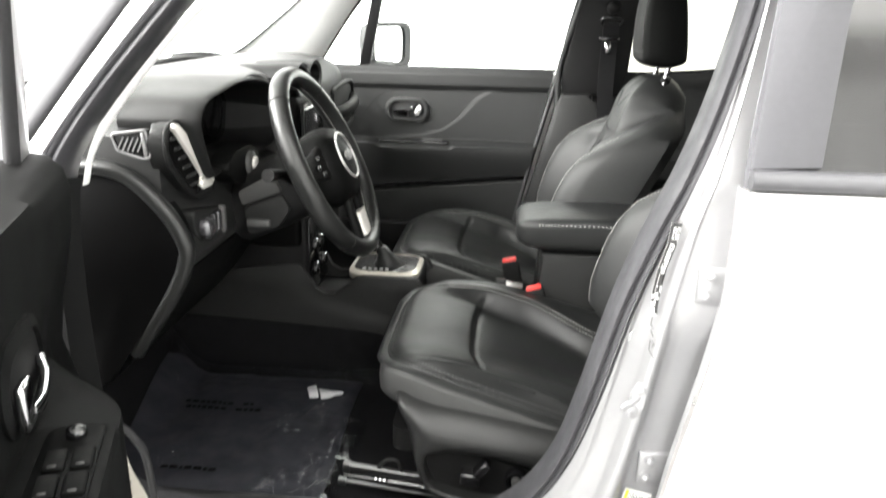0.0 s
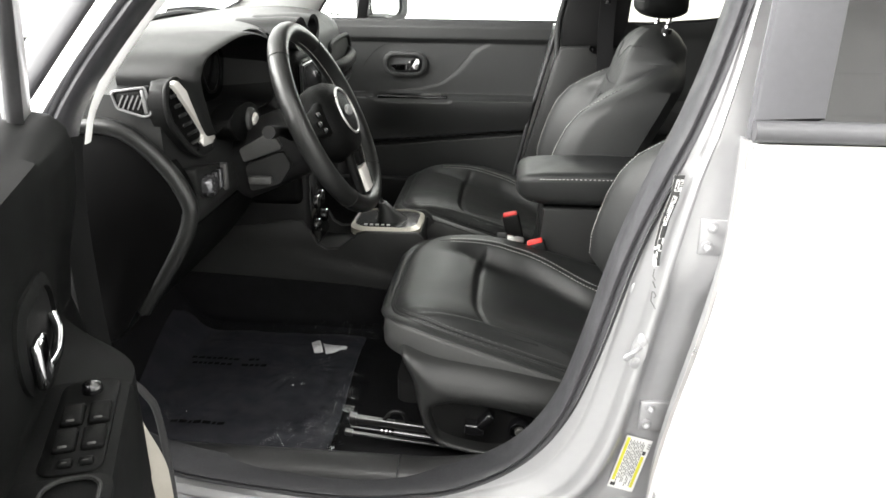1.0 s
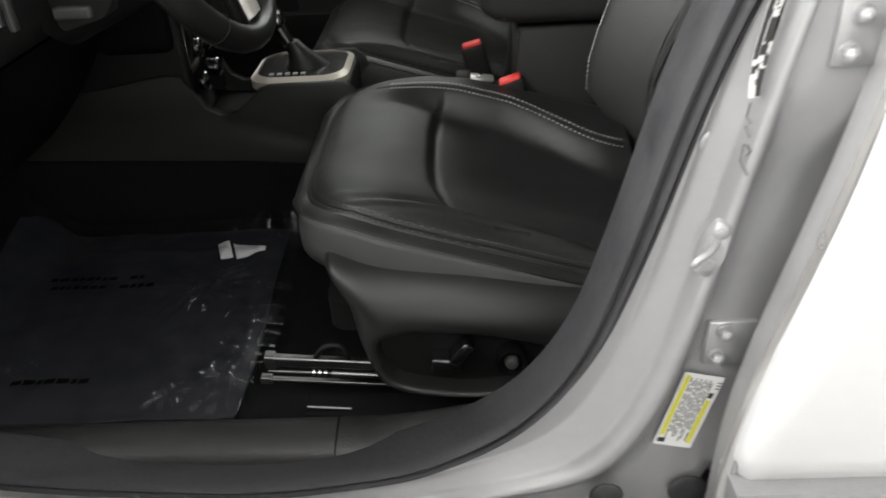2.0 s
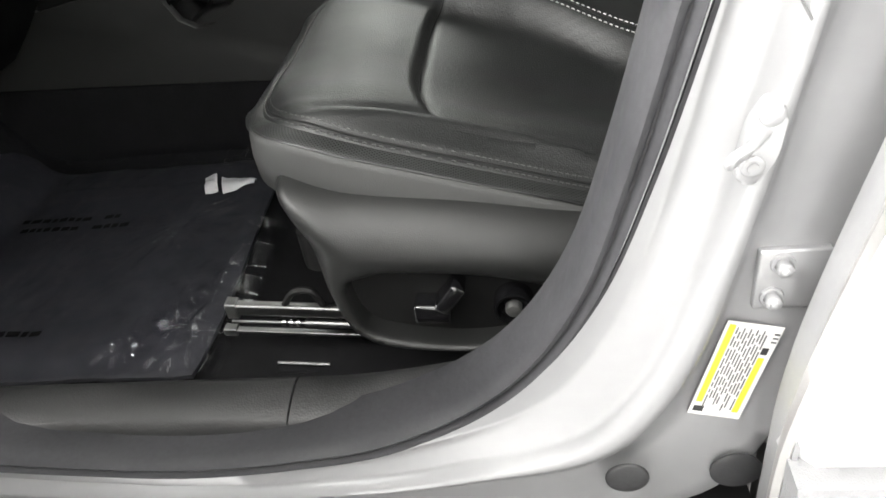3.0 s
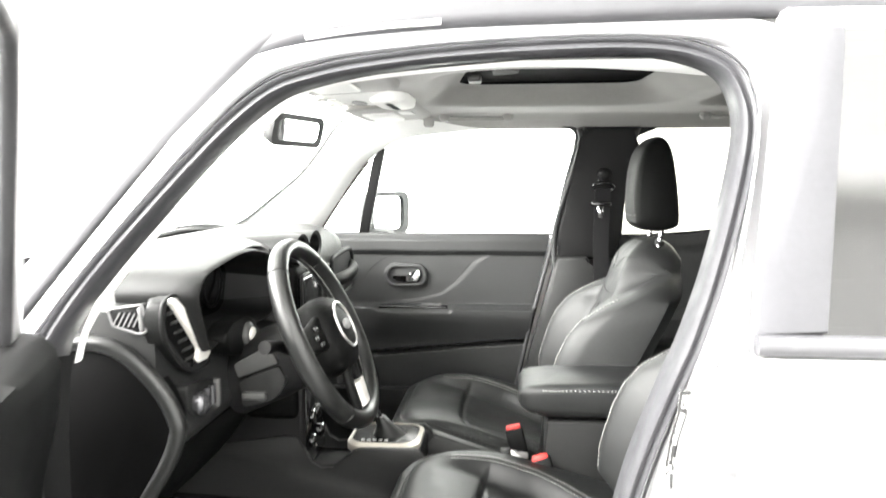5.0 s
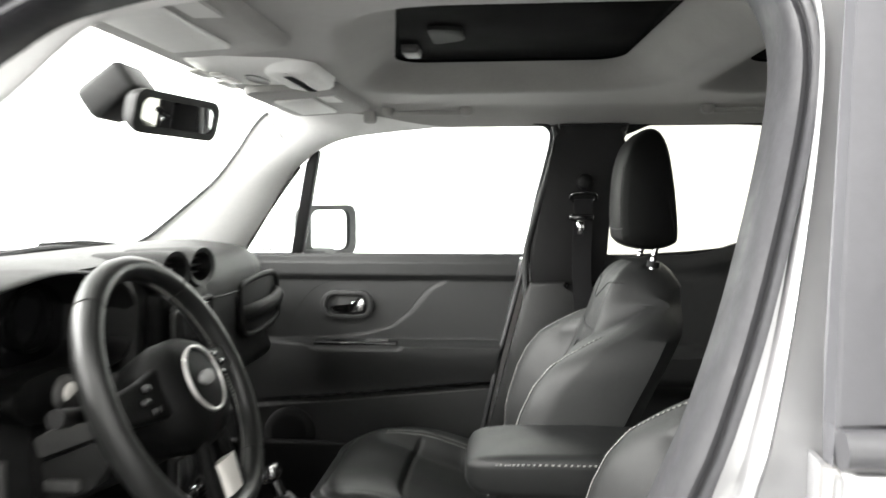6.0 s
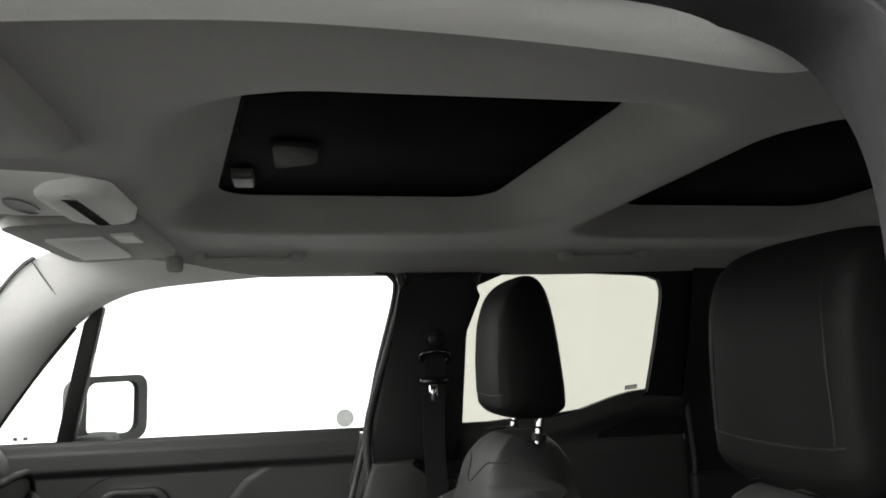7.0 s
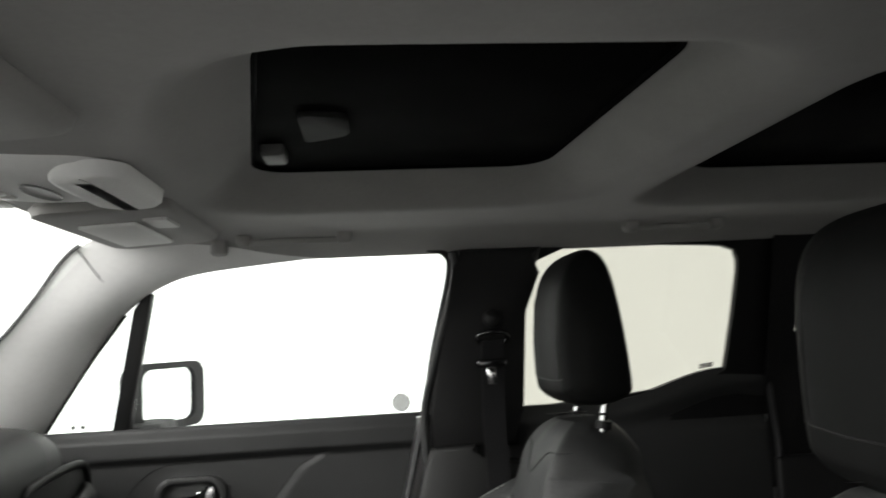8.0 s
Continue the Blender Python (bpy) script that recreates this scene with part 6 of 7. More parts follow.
part("housing", loft([m_loop(0.07, 0.05, 0.05, -0.08, 0.03), m_loop(0.100, 0.074, 0.064, -0.05, 0.03), m_loop(0.114, 0.083, 0.071, -0.012, 0.032), m_loop(0.114, 0.083, 0.071, 0.003, 0.032), m_loop(0.082, 0.066, 0.056, 0.004, 0.026), m_loop(0.082, 0.066, 0.056, -0.008, 0.026)]), RUBBER, mir, "black mirror rim and housing")
part("mirror_glass", loft([m_loop(0.084, 0.068, 0.058, -0.008, 0.026), m_loop(0.083, 0.067, 0.057, -0.004, 0.026)]), MIRROR, mir, "bright mirror glass")
part("mirror_foot", rbox((-0.66, 1.665, 1.085), (-0.56, 1.80, 1.118), 0.012, 3), RUBBER, mir)

# ---- passenger rear door and the dark side behind it ----
r_door = thing("rear_passenger_door", "shut rear passenger door with privacy glass and black trim", "car door", (0.5, 1.68, 0.42), "car doors")
WIN_R = [(0.212, 1.108), (0.222, 1.260), (0.232, 1.370), (0.258, 1.428), (0.322, 1.454), (0.50, 1.454), (0.675, 1.446), (0.708, 1.434), (0.718, 1.405), (0.708, 1.28), (0.695, 1.160), (0.60, 1.140), (0.45, 1.122), (0.30, 1.112)]
inner_r, outer_r = ring_panel(WIN_R, [(0.14, 1.06), (0.795, 1.06), (0.815, 1.50), (0.14, 1.50)], 72)
part("window_frame", loft([[Vector((x, far_y(z) - d, z)) for x, z in o] for o, d in ((inner_r, -0.012), (inner_r, 0.006), (outer_r, 0.010))], True, False), PLASTIC_DARK, r_door, "black window frame")
part("window_pane", far_sheet([(0.19, 1.09), (0.23, 1.46), (0.74, 1.46), (0.74, 1.09)], -0.008, 0.004, 0), TINTED, r_door, "grey privacy glass").visible_shadow = False
part("glass_print", far_sheet([(0.640, 1.172), (0.672, 1.175), (0.672, 1.186), (0.640, 1.183)], -0.006, 0.001, 0), FILM, r_door)


def r_panel(u, v):
    x, z = 0.12 + 0.67 * u, 0.42 + 0.72 * v
    top = 1.112 + 0.06 * smooth01((x - 0.42) / 0.28)
    z = 0.42 + (top - 0.42) * v
    out = 0.020 * bump(v, 0.96, 0.05) + 0.05 * smooth01((0.86 - z) / 0.02) * smooth01((z - 0.73) / 0.04) + 0.012 * smooth01((x - 0.42 + (z - 1.0)) / 0.05) * smooth01((1.06 - z) / 0.02)
    return Vector((x, 1.644 - out, z))


part("door_panel", grid(r_panel, 40, 50, (0, 0.02, 0)), DOOR_PLASTIC, r_door, "black moulded rear door panel")
part("door_handle", rbox((0.275, 1.612, 0.99), (0.30, 1.626, 1.02), 0.004, 2), CHROME, r_door)
part("edge_seal", tube([(0.800, 1.622, 0.6), (0.800, 1.612, 1.0), (0.795, far_y(1.15) - 0.012, 1.16), (0.805, far_y(1.45) - 0.012, 1.45)], 0.006, 6), RUBBER, r_door)
part("outer_skin", grid(lambda u, v: Vector((0.10 + 1.1 * u, 1.70 + 0.035 * math.sin(math.pi * v), 0.36 + 0.735 * v)), 6, 6, (0, 0.006, 0)), SILVER, r_door, "silver outer door skin")

quarter = thing("rear_side_trim", "dark rear side trim with a small quarter window", "side trim", (1.0, 1.6, 0.45))
WIN_Q = [(0.852, 1.250), (0.856, 1.38), (0.870, 1.425), (1.08, 1.42), (1.10, 1.38), (1.08, 1.22), (0.860, 1.240)]
inner_q, outer_q = ring_panel(WIN_Q, [(0.785, 0.9), (1.22, 0.9), (1.22, 1.50), (0.785, 1.50)], 48)
part("trim_panel", loft([[Vector((x, far_y(z) - d, z)) for x, z in o] for o, d in ((inner_q, -0.015), (inner_q, 0.020), (outer_q, 0.024))], True, False), PLASTIC_DARK, quarter)
part("window_pane", far_sheet([(0.83, 1.2), (0.83, 1.44), (1.12, 1.44), (1.12, 1.2)], -0.012, 0.004, 0), TINTED, quarter, "small grey quarter window").visible_shadow = False
part("lower_panel", rbox((0.79, 1.60, 0.42), (1.24, 1.63, 0.97), 0.01), PLASTIC_DARK, quarter)

# ---- windscreen, wiper, mirror, overhead console, visors, grab handles ----
screen = thing("windscreen", "clear windscreen with a black edge", "windscreen", (-0.85, MID, 1.14))


def ws(u, v):
    x0 = -1.075 + 0.13 * (2 * u - 1) ** 2
    x1 = -0.628 + 0.02 * (2 * u - 1) ** 2
    y = MID + (2 * u - 1) * (0.655 - 0.045 * v)
    return Vector((x0 + (x1 - x0) * v, y, 1.125 + 0.392 * v + 0.018 * math.sin(math.pi * u) * (1 - v)))


part("pane", grid(ws, 24, 12, None), CLEAR, screen).visible_shadow = False
part("edge_band", tube([p + Vector((-0.004, -0.004, -0.001)) for p in edge_s if p.x < -0.645], 0.0042, 6), RUBBER, screen, "black edge band")
part("bottom_band", tube([ws(i / 24, 0.0) + Vector((0.01, 0, 0.010)) for i in range(25)], 0.008, 6), RUBBER, screen)
wiper = thing("wiper", "black windscreen wiper resting at the foot of the glass", "wiper", (-1.03, 1.1, 1.16))
part("blade", tube(spline([(-1.04, 0.92, 1.150), (-1.03, 1.13, 1.156), (-1.02, 1.38, 1.138)], 8), 0.007, 6), RUBBER, wiper)
part("arm", tube(spline([(-1.05, 1.10, 1.160), (-1.03, 1.25, 1.158), (-1.02, 1.40, 1.142)], 8), 0.009, 6), PLASTIC_DARK, wiper)

rv = thing("rear_view_mirror", "black rear-view mirror hanging from the windscreen", "mirror", (-0.66, 0.92, 1.42))
rv_n, rv_s = Vector((0.95, -0.22, -0.24)).normalized(), Vector((0.22, 0.95, 0.0)).normalized()
rv_u = rv_n.cross(rv_s).normalized()
rv_c = Vector((-0.648, 0.905, 1.412))


def rv_loop(w, h, d, r):
    return [rv_c + rv_s * a + rv_u * b + rv_n * d for a, b in round_rect(-w, -h, w, h, r, 6)]


part("shell", loft([rv_loop(0.07, 0.018, -0.055, 0.016), rv_loop(0.105, 0.032, -0.034, 0.024), rv_loop(0.120, 0.038, -0.006, 0.024), rv_loop(0.120, 0.038, 0.002, 0.024), rv_loop(0.102, 0.025, 0.003, 0.018), rv_loop(0.101, 0.024, -0.003, 0.018)]), PLASTIC_DARK, rv, "black mirror shell")
part("mirror_glass", loft([rv_loop(0.104, 0.026, -0.002, 0.018), rv_loop(0.103, 0.025, 0.0005, 0.018)]), MIRROR, rv, "mirror glass")
part("stem", tube(spline([rv_c - rv_n * 0.05, (-0.735, 0.905, 1.445), (-0.765, 0.89, 1.475)], 6), 0.014, 10), PLASTIC_DARK, rv)
part("sensor_box", rbox((-0.80, 0.83, 1.420), (-0.70, 0.93, 1.485), 0.015, 3, rot(0, -35, 0)), PLASTIC_DARK, rv, "black sensor housing on the glass")

over = thing("overhead_console", "pale grey overhead console with two reading lamps", "overhead console", (-0.50, MID, 1.50))
part("shell", loft([[Vector((x, y, z)) for x, y in round_rect(-0.605 + g, MID - 0.100 + g, -0.366 - g, MID + 0.150 - g, 0.060, 8)] for g, z in ((0.0, 1.503), (0.006, 1.496), (0.018, 1.487), (0.034, 1.480), (0.055, 1.477))]), TRIM_LIGHT, over, "pale grey console shell")
part("sunglass_lid", loft([[Vector((x, y, z)) for x, y in round_rect(-0.462 + g, MID - 0.078 + g, -0.372 - g, MID + 0.132 - g, 0.036, 8)] for g, z in ((0.0, 1.490), (0.002, 1.474), (0.007, 1.469), (0.018, 1.466))]), TRIM_LIGHT, over, "rounded pale lid")
for y in (MID - 0.075, MID + 0.045):
    part("lamp_lens", rbox((-0.585, y, 1.473), (-0.565, y + 0.07, 1.480), 0.004, 2), LENS_PLASTIC, over, "frosted reading lamp lens")
part("lens_recess", loft([[Vector((-0.498 + rx * math.cos(2 * math.pi * i / 28), 0.900 + ry * math.sin(2 * math.pi * i / 28), z)) for i in range(28)] for rx, ry, z in ((0.017, 0.050, 1.480), (0.016, 0.048, 1.4745), (0.012, 0.042, 1.4760))]), GREY_PLASTIC, over, "oval grey lens recess")
for k in range(4):
    part("switch_key", rbox((-0.560, MID - 0.040 + 0.026 * k, 1.4735), (-0.538, MID - 0.020 + 0.026 * k, 1.479), 0.002, 1), LENS_PLASTIC, over)


def visor(cy, name_label, sx=0.0):
    ob = thing("sun_visor", name_label, "sun visor", (-0.5, cy, 1.49), "sun visors")
    part("pad", loft([[Vector((x, y, z + 0.055 * (x + 0.42))) for x, y in round_rect(-0.600 + sx + g, cy - 0.20 + g, -0.405 + sx - g, cy + 0.20 - g, 0.035, 6)] for g, z in ((0.006, 1.496), (0.0, 1.488), (0.003, 1.478), (0.014, 1.474))]), HEADLINER, ob, "pale grey fabric visor")
    part("mirror_cover", rbox((-0.560 + sx, cy - 0.10, 1.464), (-0.475 + sx, cy + 0.12, 1.472), 0.004, 2, rot(0, -3.2, 0)), TRIM_LIGHT, ob, "pale vanity mirror cover")
    part("warning_label", rbox((-0.46 + sx, cy - 0.12, 1.470), (-0.425 + sx, cy - 0.04, 1.4745), 0.0), WHITE_PAPER, ob)
    return ob


visor(1.215, "pale grey fabric sun visor folded against the headliner", 0.024)
visor(0.465, "pale grey fabric sun visor folded against the headliner", 0.045)

for x0, x1 in ((-0.345, -0.150), (0.435, 0.615)):
    grab = thing("grab_handle", "grey plastic grab handle folded up on the roof rail", "grab handle", ((x0 + x1) / 2, 1.43, 1.48), "grab handles")
    part("bar", tube(spline([(x0, 1.455, 1.486), (x0 + 0.02, 1.440, 1.476), ((x0 + x1) / 2, 1.432, 1.476), (x1 - 0.02, 1.440, 1.476), (x1, 1.455, 1.486)], 6), 0.0065, 10), HEADLINER, grab)
    for x in (x0, x1):
        part("hinge_cap", rbox((x - 0.016, 1.430, 1.468), (x + 0.016, 1.462, 1.498), 0.0125, 4), HEADLINER, grab)
hook = thing("coat_hook", "small grey visor clip on the headliner", "clip", (-0.395, 1.47, 1.47))
part("clip", rbox((-0.412, 1.455, 1.455), (-0.380, 1.482, 1.492), 0.008, 3), HEADLINER, hook)

# ---- floor mat in its plastic wrap ----
mat = thing("floor_mat", "dark floor mat still in clear printed plastic wrap", "floor mat", (-0.68, 0.50, 0.40))


def mat_fn(u, v):
    y = 0.262 + 0.50 * v
    x = -0.90 + 0.055 * smooth01(v) * -1 + (0.455 + 0.05 * (v - 0.5)) * u
    crown = min(1, 14 * u, 26 * (1 - u), 14 * v, 14 * (1 - v))
    z = 0.408 + 0.006 * smooth01(crown) + 0.0022 * noise.noise((x * 14, y * 14, 3)) + 0.0012 * noise.noise((x * 45, y * 30, 7))
    z += 0.006 * noise.noise((x * 60, y * 42, 5)) * (bump(x, -0.50, 0.03) * bump(y, 0.33, 0.06) + 0.7 * bump(x, -0.58, 0.02) * bump(y, 0.31, 0.03) + 0.6 * bump(x, -0.47, 0.03) * bump(y, 0.70, 0.03))
    z += 0.18 * smooth01((-0.86 - x) / 0.22)
    return Vector((x, y, z))


part("mat", grid(mat_fn, 60, 60, (0, 0, -0.006)), MAT_NAVY, mat, "dark navy floor mat")
FANS = ((-0.590, 0.560, 0.085, 17), (-0.500, 0.335, 0.060, 11), (-0.565, 0.300, 0.050, 9), (-0.80, 0.36, 0.070, 13))


def wrap_fn(u, v):
    """The loose plastic over the mat: gathered in fans, creased along its hems, and lapping up the tunnel."""
    x, y, z = mat_fn(u, v)
    z += 0.0045 + 0.0016 * noise.noise((x * 22, y * 16, 9)) + 0.0009 * noise.noise((x * 70, y * 60, 2))
    for fx, fy, fr, n in FANS:
        r, a = math.hypot(x - fx, y - fy), math.atan2(y - fy, x - fx)
        z += 0.0042 * (0.5 + 0.5 * math.sin(n * a + 2.2 * noise.noise((x * 30, y * 30, n)))) * math.exp(-(r / fr) ** 2) * smooth01(r / 0.02)
    hem = bump(y, 0.66, 0.012) + bump(x, -0.475, 0.010)
    z += 0.0080 * hem * (0.6 + 0.8 * noise.noise((x * 25, y * 25, 4)))
    crumple = bump(x, -0.49, 0.05) * bump(y, 0.34, 0.09) + bump(x, -0.50, 0.05) * bump(y, 0.74, 0.05) + 0.5 * bump(y, 0.72, 0.05)
    z += 0.016 * crumple * abs(noise.noise((x * 32, y * 24, 5)))
    z += 0.030 * smooth01((y - 0.715) / 0.06)
    return Vector((x, y, z))


wrap = part("wrap", grid(wrap_fn, 220, 220), PLASTIC_FILM, mat, "crinkled clear plastic wrap over the dark mat")
wrap.visible_shadow = False


def hem_fn(u, v):
    """The wrap's loose end past the mat, sinking to the carpet."""
    p = wrap_fn(1.0, v)
    reach = (0.030 + 0.014 * noise.noise((v * 5, 1.0, 2.0)) + 0.02 * v) * u
    return Vector((p.x + reach, p.y, p.z - 0.010 * u * u + 0.001 * noise.noise((p.x * 20 + 4 * u, p.y * 16, 6))))


hem = part("wrap_hem", grid(hem_fn, 10, 70), PLASTIC_FILM, wrap, "loose clear end of the plastic wrap")
hem.visible_shadow = False


def mat_at(x, y, lift=0.0024):
    v = (y - 0.262) / 0.50
    u = (x + 0.90 + 0.055 * smooth01(v)) / (0.455 + 0.05 * (v - 0.5))
    p = wrap_fn(u, v)
    return Vector((p.x, p.y, p.z + lift - 0.002))


def wrap_print(words, x, y, height):
    """Black print on the wrap, its head towards the door, read from the passenger's side."""
    data = bpy.data.curves.new("print", "FONT")
    data.body, data.size, data.extrude = words, height, 0.0002
    data.materials.append(ROOF_BLACK)
    ob = new("printed_words", data)
    ob.parent = wrap
    ob.matrix_parent_inverse = Matrix.Translation(-Vector(mat.location))
    p = mat_at(x, y, 0.0055)
    ob.location, ob.rotation_euler = p, (0, 0, math.pi)


wrap_print("PROTECTIVE C", -0.578, 0.354, 0.0205)
wrap_print("LOCATE", -0.593, 0.334, 0.0185)
rndm = random.Random(11)
for y, x0, n in ((0.585, -0.86, 11), (0.560, -0.85, 12), (0.325, -0.80, 7)):
    x = x0
    for k in range(n):
        w = rndm.uniform(0.006, 0.016)
        if rndm.random() < 0.86 and x + w < -0.56:
            q = [mat_at(x, y), mat_at(x + w, y + 0.001), mat_at(x + w, y + 0.010), mat_at(x, y + 0.009)]
            part("print_bar", loft([q, [p + Vector((0, 0, 0.0004)) for p in q]]), ROOF_BLACK, wrap)
        x += w + 0.004
part("white_tag", grid(lambda u, v: mat_at(-0.575 + 0.066 * u + 0.02 * v * (1 - u), 0.697 - 0.022 * u - 0.055 * v * (1 - 0.75 * u), -0.003 + 0.004 * math.sin(math.pi * v)), 10, 8, (0, 0, -0.001)), WHITE_PAPER, mat, "white paper tag under the wrap")
part("white_tag", grid(lambda u, v: mat_at(-0.603 + 0.022 * u + 0.020 * v, 0.696 - 0.054 * v, -0.003 + 0.006 * u), 6, 6, (0, 0, -0.001)), WHITE_PAPER, mat, "white paper tag under the wrap")

# ---- driver's rear door, shut ----
d_rear = thing("rear_door", "shut silver rear door with a dark grey window surround", "car door", (0.6, 0.08, 0.36), "car doors")


def door_edge(z):
    """Where the shut rear door begins, by height."""
    lo = 0.093 + 0.062 * smooth01((z - 0.50) / 0.48)
    return lo + 0.0 if z < 1.08 else 0.155 + 0.19 * (z - 1.08)


def rear_skin(u, v):
    z = 0.520 + 0.562 * v
    x0 = door_edge(z)
    x = x0 + (1.22 - x0) * u
    roll = 0.020 * (1 - smooth01((x - x0) / 0.012)) ** 2
    y = 0.030 + roll + 0.010 * (1 - smooth01((z - 0.520) / 0.03)) - 0.012 * math.sin(math.pi * v) + 0.012 * smooth01((z - 1.03) / 0.05)
    return Vector((x, y, z))


part("door_skin", grid(rear_skin, 60, 40, (0, 0.006, 0)), SILVER, d_rear, "silver metallic door skin")
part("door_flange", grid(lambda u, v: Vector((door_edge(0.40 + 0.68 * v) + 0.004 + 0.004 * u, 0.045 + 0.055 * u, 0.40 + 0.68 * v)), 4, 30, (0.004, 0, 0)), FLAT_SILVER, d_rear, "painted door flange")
part("edge_seal", tube([Vector((door_edge(z) + 0.002, 0.052, z)) for z in [0.385 + 0.70 * i / 30 for i in range(31)]], 0.006, 6), SATIN, d_rear, "pale rubber edge of the door")


def arch(x):
    return 0.524 - 0.28 * max(0.0, x - 0.36) ** 1.8


def clad_fn(u, v):
    x = 0.095 + 1.12 * u
    z = 0.468 + (max(arch(x), 0.470) - 0.468) * v
    return Vector((x, 0.020 - 0.006 * math.sin(math.pi * v), z))


part("door_cladding", grid(clad_fn, 40, 6, (0, 0.03, 0)), CLADDING, d_rear, "grey plastic door cladding")


def near_sheet(outline, y0, thick, bev=0.002):
    bm = bmesh.new()
    a = [bm.verts.new((x, side_y(z, y0), z)) for x, z in outline]
    b = [bm.verts.new((x, side_y(z, y0) + thick, z)) for x, z in outline]
    n = len(a)
    bm.faces.new(a)
    bm.faces.new(list(reversed(b)))
    for i in range(n):
        j = (i + 1) % n
        bm.faces.new((a[i], b[i], b[j], a[j]))
    if bev:
        rim = [e for e in bm.edges if any(len(f.verts) == n for f in e.link_faces)]
        bmesh.ops.bevel(bm, geom=rim, offset=bev, segments=2, affect="EDGES", profile=0.5)
    return bm


part("window_surround", near_sheet([(0.160, 1.085), (0.162, 1.108), (0.166, 1.112), (0.250, 1.112), (0.298, 1.478), (0.30, 1.50), (0.226, 1.50), (0.216, 1.47)], 0.048, 0.02), SURROUND, d_rear, "dark grey pillar cover beside the window")
part("sill_strip", tube([Vector((x, 0.046, 1.098)) for x in (0.162, 0.168, 0.5, 1.2)], 0.013, 8, ry=0.014), WINDOW_TRIM, d_rear, "dark grey window sill strip")
part("window_pane", near_sheet([(0.245, 1.10), (0.300, 1.50), (0.90, 1.50), (0.92, 1.10)], 0.058, 0.004, 0), DARK_GLASS, d_rear, "smoked privacy glass").visible_shadow = False
part("roof_channel", near_sheet([(0.232, 1.498), (1.2, 1.498), (1.2, 1.53), (0.232, 1.53)], 0.06, 0.05), SILVER, d_rear)
part("inner_liner", near_sheet([(0.20, 0.42), (0.215, 1.09), (1.2, 1.09), (1.2, 0.42)], 0.20, 0.01, 0), PLASTIC_DARK, d_rear, "black inner door trim")

# ---- driver's door, wide open ----
PIVOT = (-0.806, 0.003, 0.36)
f_door = thing("front_door", "silver driver's door standing wide open, its black trim inwards", "car door", PIVOT, "car doors", turn=-69)


def d_at(s, o, z):
    """A point of the shut door: s metres behind the hinge, o inwards of the hinge line."""
    return Vector((PIVOT[0] + s, PIVOT[1] + o, z))


LEAD = ((0.26, 0.140), (0.42, 0.128), (0.55, 0.121), (0.64, 0.118), (0.70, 0.098), (0.78, 0.070), (0.85, 0.056), (0.92, 0.066), (1.00, 0.086), (1.06, 0.092), (1.088, 0.086), (1.106, 0.066), (1.112, 0.03))


def lead_o(z):
    """How far the panel's front part stands inwards, by height."""
    for (a, p), (b, q) in zip(LEAD, LEAD[1:]):
        if z <= b:
            return p + (q - p) * (z - a) / (b - a)
    return LEAD[-1][1]


def trim_fn(u, v):
    z = 0.26 + 0.852 * v
    s = 0.005 + 0.975 * u
    out = lead_o(z)
    rear = smooth01((s - 0.10) / 0.20)
    upper = 0.088 - 0.055 * smooth01((z - 1.085) / 0.025)
    arm = 0.165 * smooth01((z - 0.66) / 0.06) * (1 - smooth01((z - 0.868) / 0.016)) + upper * smooth01((z - 0.868) / 0.016) + 0.125 * (1 - smooth01((z - 0.66) / 0.06))
    out += (arm - out) * rear
    out -= 0.02 * (1 - smooth01(s / 0.02))
    return d_at(s, out, z)


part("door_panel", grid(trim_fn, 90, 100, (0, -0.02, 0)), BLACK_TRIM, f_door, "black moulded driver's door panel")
ho = round_rect(0.268, 0.902, 0.424, 0.996, 0.044, 6)
hi = round_rect(0.283, 0.914, 0.412, 0.984, 0.034, 6)
d_bezel = part("handle_bezel", loft([[d_at(a, y, b) for a, b in o] for o, y in ((ho, 0.080), (ho, 0.092), (hi, 0.096), (hi, 0.082))], True, False), BLACK_TRIM, f_door, "oval black handle bezel")
part("cup", prism([(d_at(a, 0, b).x, b) for a, b in hi], "y", PIVOT[1] + 0.089, PIVOT[1] + 0.091), PLASTIC_DARK, d_bezel)
part("door_handle", join(tube(spline([d_at(0.296, 0.094, 0.944), d_at(0.312, 0.101, 0.930), d_at(0.350, 0.105, 0.923), d_at(0.385, 0.104, 0.926)], 6), 0.0050, 12, ry=0.008), rbox(d_at(0.378, 0.097, 0.916), d_at(0.410, 0.107, 0.964), 0.0045, 3)), CHROME, d_bezel, "chrome inside door handle")
pod_o = round_rect(0.335, 0.080, 0.560, 0.172, 0.028, 6)
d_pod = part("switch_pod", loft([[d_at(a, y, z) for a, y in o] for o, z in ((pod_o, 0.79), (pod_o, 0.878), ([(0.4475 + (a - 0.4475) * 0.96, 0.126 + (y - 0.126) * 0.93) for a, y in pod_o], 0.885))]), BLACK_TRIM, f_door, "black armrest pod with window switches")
part("switch_bed", prism([(d_at(a, y, 0).x, d_at(a, y, 0).y) for a, y in round_rect(0.346, 0.106, 0.502, 0.160, 0.014, 4)], "z", 0.883, 0.8875, 0.001, 1), PLASTIC, d_pod, "deep black switch plate")
part("mirror_knob", disc(tuple(d_at(0.368, 0.135, 0.8875)), 0.010, 0.009, axis="z"), GLOSS_BLACK, d_pod)
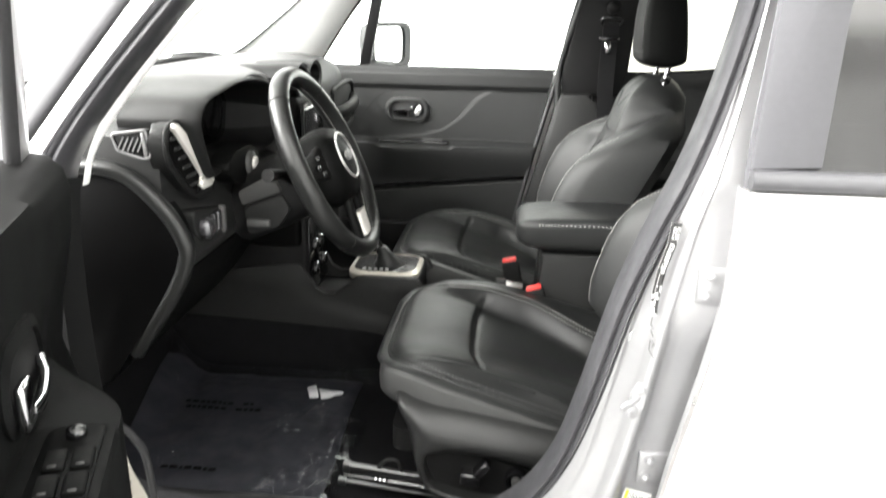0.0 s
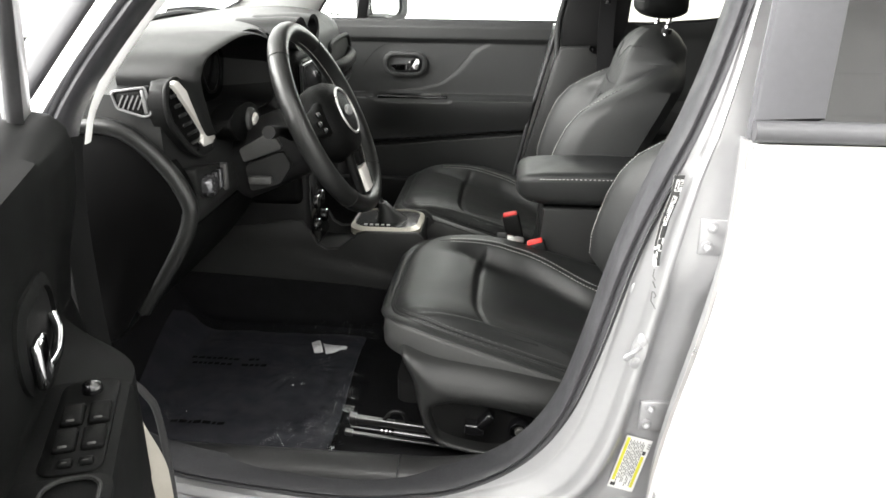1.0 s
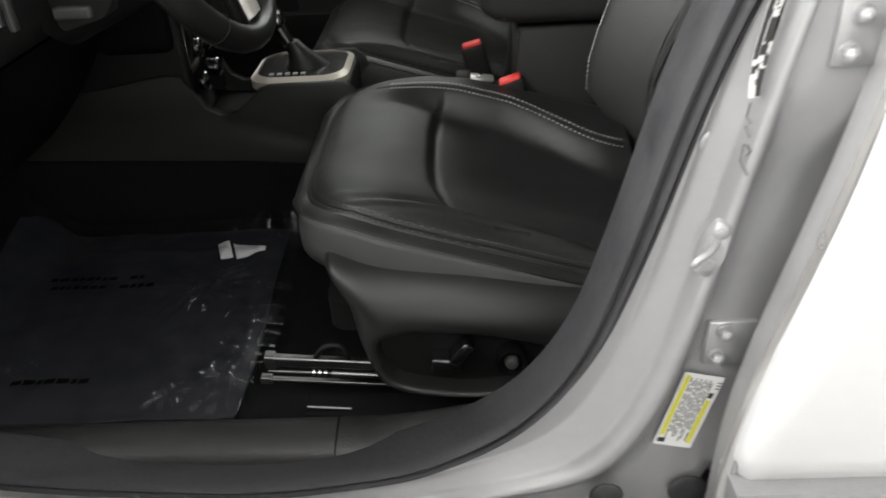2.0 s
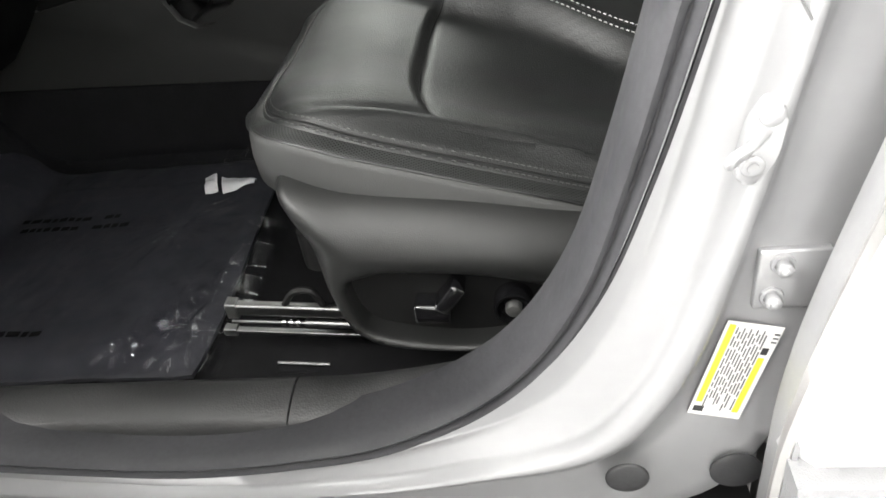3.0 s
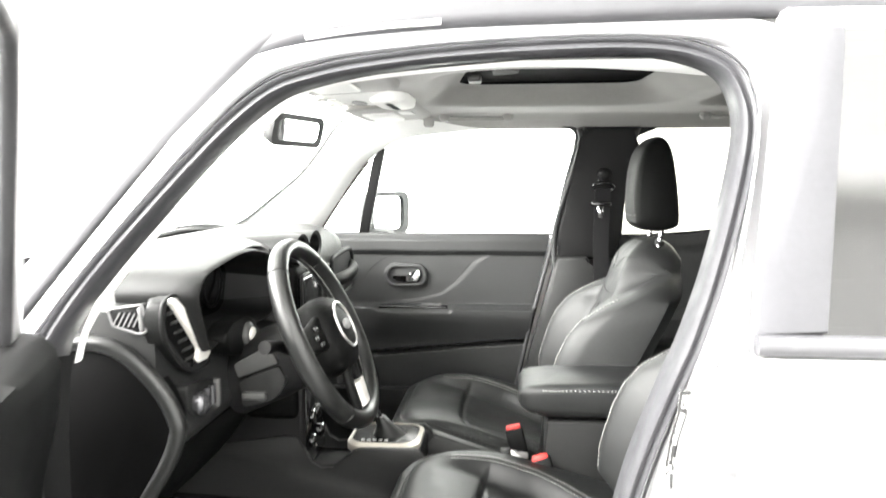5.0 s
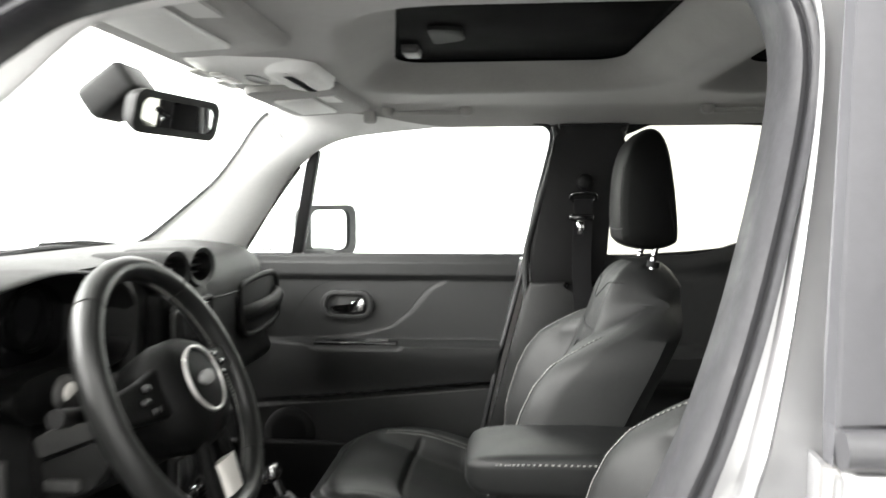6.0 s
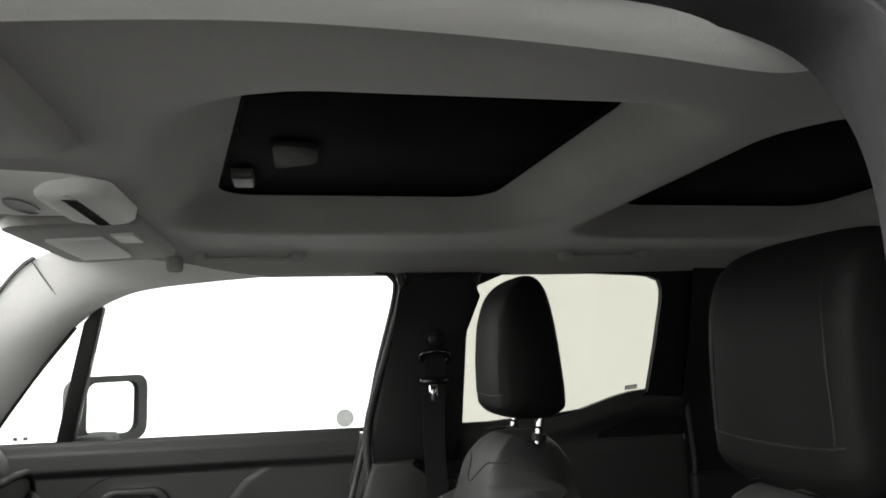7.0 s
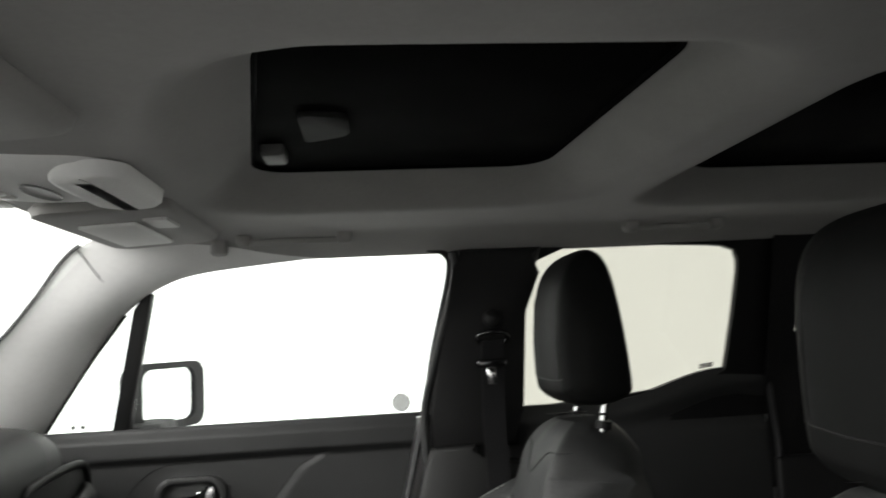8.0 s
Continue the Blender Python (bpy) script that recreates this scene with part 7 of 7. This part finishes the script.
for i in range(2):
    for j in range(2):
        c = d_at(0.415 + 0.042 * i, 0.124 + 0.024 * j, 0.889)
        sw_part = part("window_switch", rbox(c - Vector((0.015, 0.010, 0.003)), c + Vector((0.015, 0.010, 0.005)), 0.003, 2, rot(0, 6, 0)), PLASTIC, d_pod)
        part("switch_mark", rbox(c + Vector((0.0115, -0.004, 0.0015)), c + Vector((0.0135, 0.004, 0.0052)), 0.001, 1), VINYL, sw_part)
for j in range(2):
    c = d_at(0.490, 0.129 + 0.017 * j, 0.8885)
    part("lock_switch", rbox(c - Vector((0.005, 0.006, 0.002)), c + Vector((0.005, 0.006, 0.003)), 0.0015, 1), BLACK_TRIM, d_pod)
    part("switch_mark", rbox(c + Vector((0.001, -0.003, 0.002)), c + Vector((0.003, 0.003, 0.0034)), 0.001, 1), VINYL, d_pod)
pull = round_rect(0.512, 0.116, 0.70, 0.162, 0.018, 5)
pull_o = round_rect(0.505, 0.082, 0.74, 0.171, 0.02, 5)
cup = part("pull_cup", loft([[d_at(a, y, z) for a, y in o] for o, z in ((pull_o, 0.84), (pull_o, 0.886), (pull, 0.888), (pull, 0.80))], True, True), BLACK_TRIM, f_door, "black pull cup in the armrest")
part("cup_rim", tube([d_at(a, y, 0.888) for a, y in pull], 0.0022, 6, True), CONSOLE_GREY, cup, "charcoal rim of the pull cup")
part("cup_lining", prism([(d_at(a, y, 0).x, d_at(a, y, 0).y) for a, y in round_rect(0.514, 0.118, 0.698, 0.160, 0.016, 4)], "z", 0.806, 0.812), ROOF_BLACK, cup)
# painted shell of the door
part("door_shell", grid(lambda u, v: d_at(-0.03 + 1.05 * u, -0.085 + 0.012 * math.sin(math.pi * v), 0.375 + 0.70 * v), 8, 10, (0, 0.006, 0)), SILVER, f_door, "silver outer door skin")
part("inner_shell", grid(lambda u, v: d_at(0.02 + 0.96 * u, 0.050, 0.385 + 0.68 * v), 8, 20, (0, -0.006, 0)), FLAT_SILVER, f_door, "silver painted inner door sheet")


def flange_fn(u, v):
    lo = 0.12 + 0.66 * (1 - v)
    w = (lo + (0.95 - lo) * u) * (1 - 0.6 * smooth01((v - 0.6) / 0.4))
    return d_at(0.012 - 0.042 * w, 0.108 - 0.012 * v + 0.044 * w, 0.25 + 0.40 * v)


# silver paint in reality; the champagne colour holds its warm bounce light
flange = part("inner_flange", grid(flange_fn, 6, 24, (0.004, -0.006, 0)), CHAMPAGNE, f_door, "silver door edge flange, tinted champagne for warm bounce light")
part("flange_bolt", bolt(tuple(d_at(-0.008, 0.116, 0.585)), 0.005), STEEL, flange)
part("front_face", grid(lambda u, v: d_at(-0.032, -0.08 + 0.13 * u, 0.385 + 0.68 * v), 4, 10, (0.004, 0, 0)), RUBBER, f_door, "dark sealed hinge face of the door")
part("edge_seal", tube(spline([d_at(-0.002, 0.095, 0.70), d_at(-0.020, 0.124, 0.655), d_at(-0.034, 0.140, 0.57), d_at(-0.036, 0.146, 0.25)], 10), 0.006, 8), RUBBER, f_door, "black rubber door edge seal")
part("sash_front", sweep(spline([d_at(0.215, 0.02, 1.06), d_at(0.262, 0.060, 1.22), d_at(0.345, 0.108, 1.41)], 6), round_rect(-0.014, -0.014, 0.014, 0.014, 0.006, 3), (0, 1, 0)), RUBBER, f_door, "black window divider bar")
part("frame_top", sweep(spline([d_at(0.035, 0.032, 1.07), d_at(0.120, 0.066, 1.27), d_at(0.205, 0.098, 1.43), d_at(0.32, 0.118, 1.485), d_at(0.70, 0.135, 1.505), d_at(0.98, 0.135, 1.50)], 8), round_rect(-0.034, -0.012, 0.034, 0.012, 0.008, 3), (0, 1, 0)), PILLAR_SILVER, f_door, "silver window frame of the open door")
part("frame_seal", tube(spline([d_at(0.080, 0.040, 1.08), d_at(0.165, 0.074, 1.265), d_at(0.250, 0.104, 1.405), d_at(0.35, 0.122, 1.445), d_at(0.70, 0.138, 1.468), d_at(0.97, 0.138, 1.462)], 8), 0.010, 8), RUBBER, f_door, "black rubber window channel")
part("frame_rear", sweep(spline([d_at(0.93, 0.02, 1.05), d_at(0.98, 0.06, 1.25), d_at(1.02, 0.13, 1.48)], 6), round_rect(-0.03, -0.02, 0.03, 0.02, 0.008, 3), (0, 1, 0)), WINDOW_TRIM, f_door)
pane = bmesh.new()
pane.faces.new([pane.verts.new(d_at(s, o, z)) for s, o, z in ((0.22, 0.02, 1.07), (0.93, 0.02, 1.07), (1.01, 0.125, 1.47), (0.40, 0.118, 1.45), (0.34, 0.105, 1.40))])
part("window_pane", pane, CLEAR, f_door, "clear raised door window").visible_shadow = False
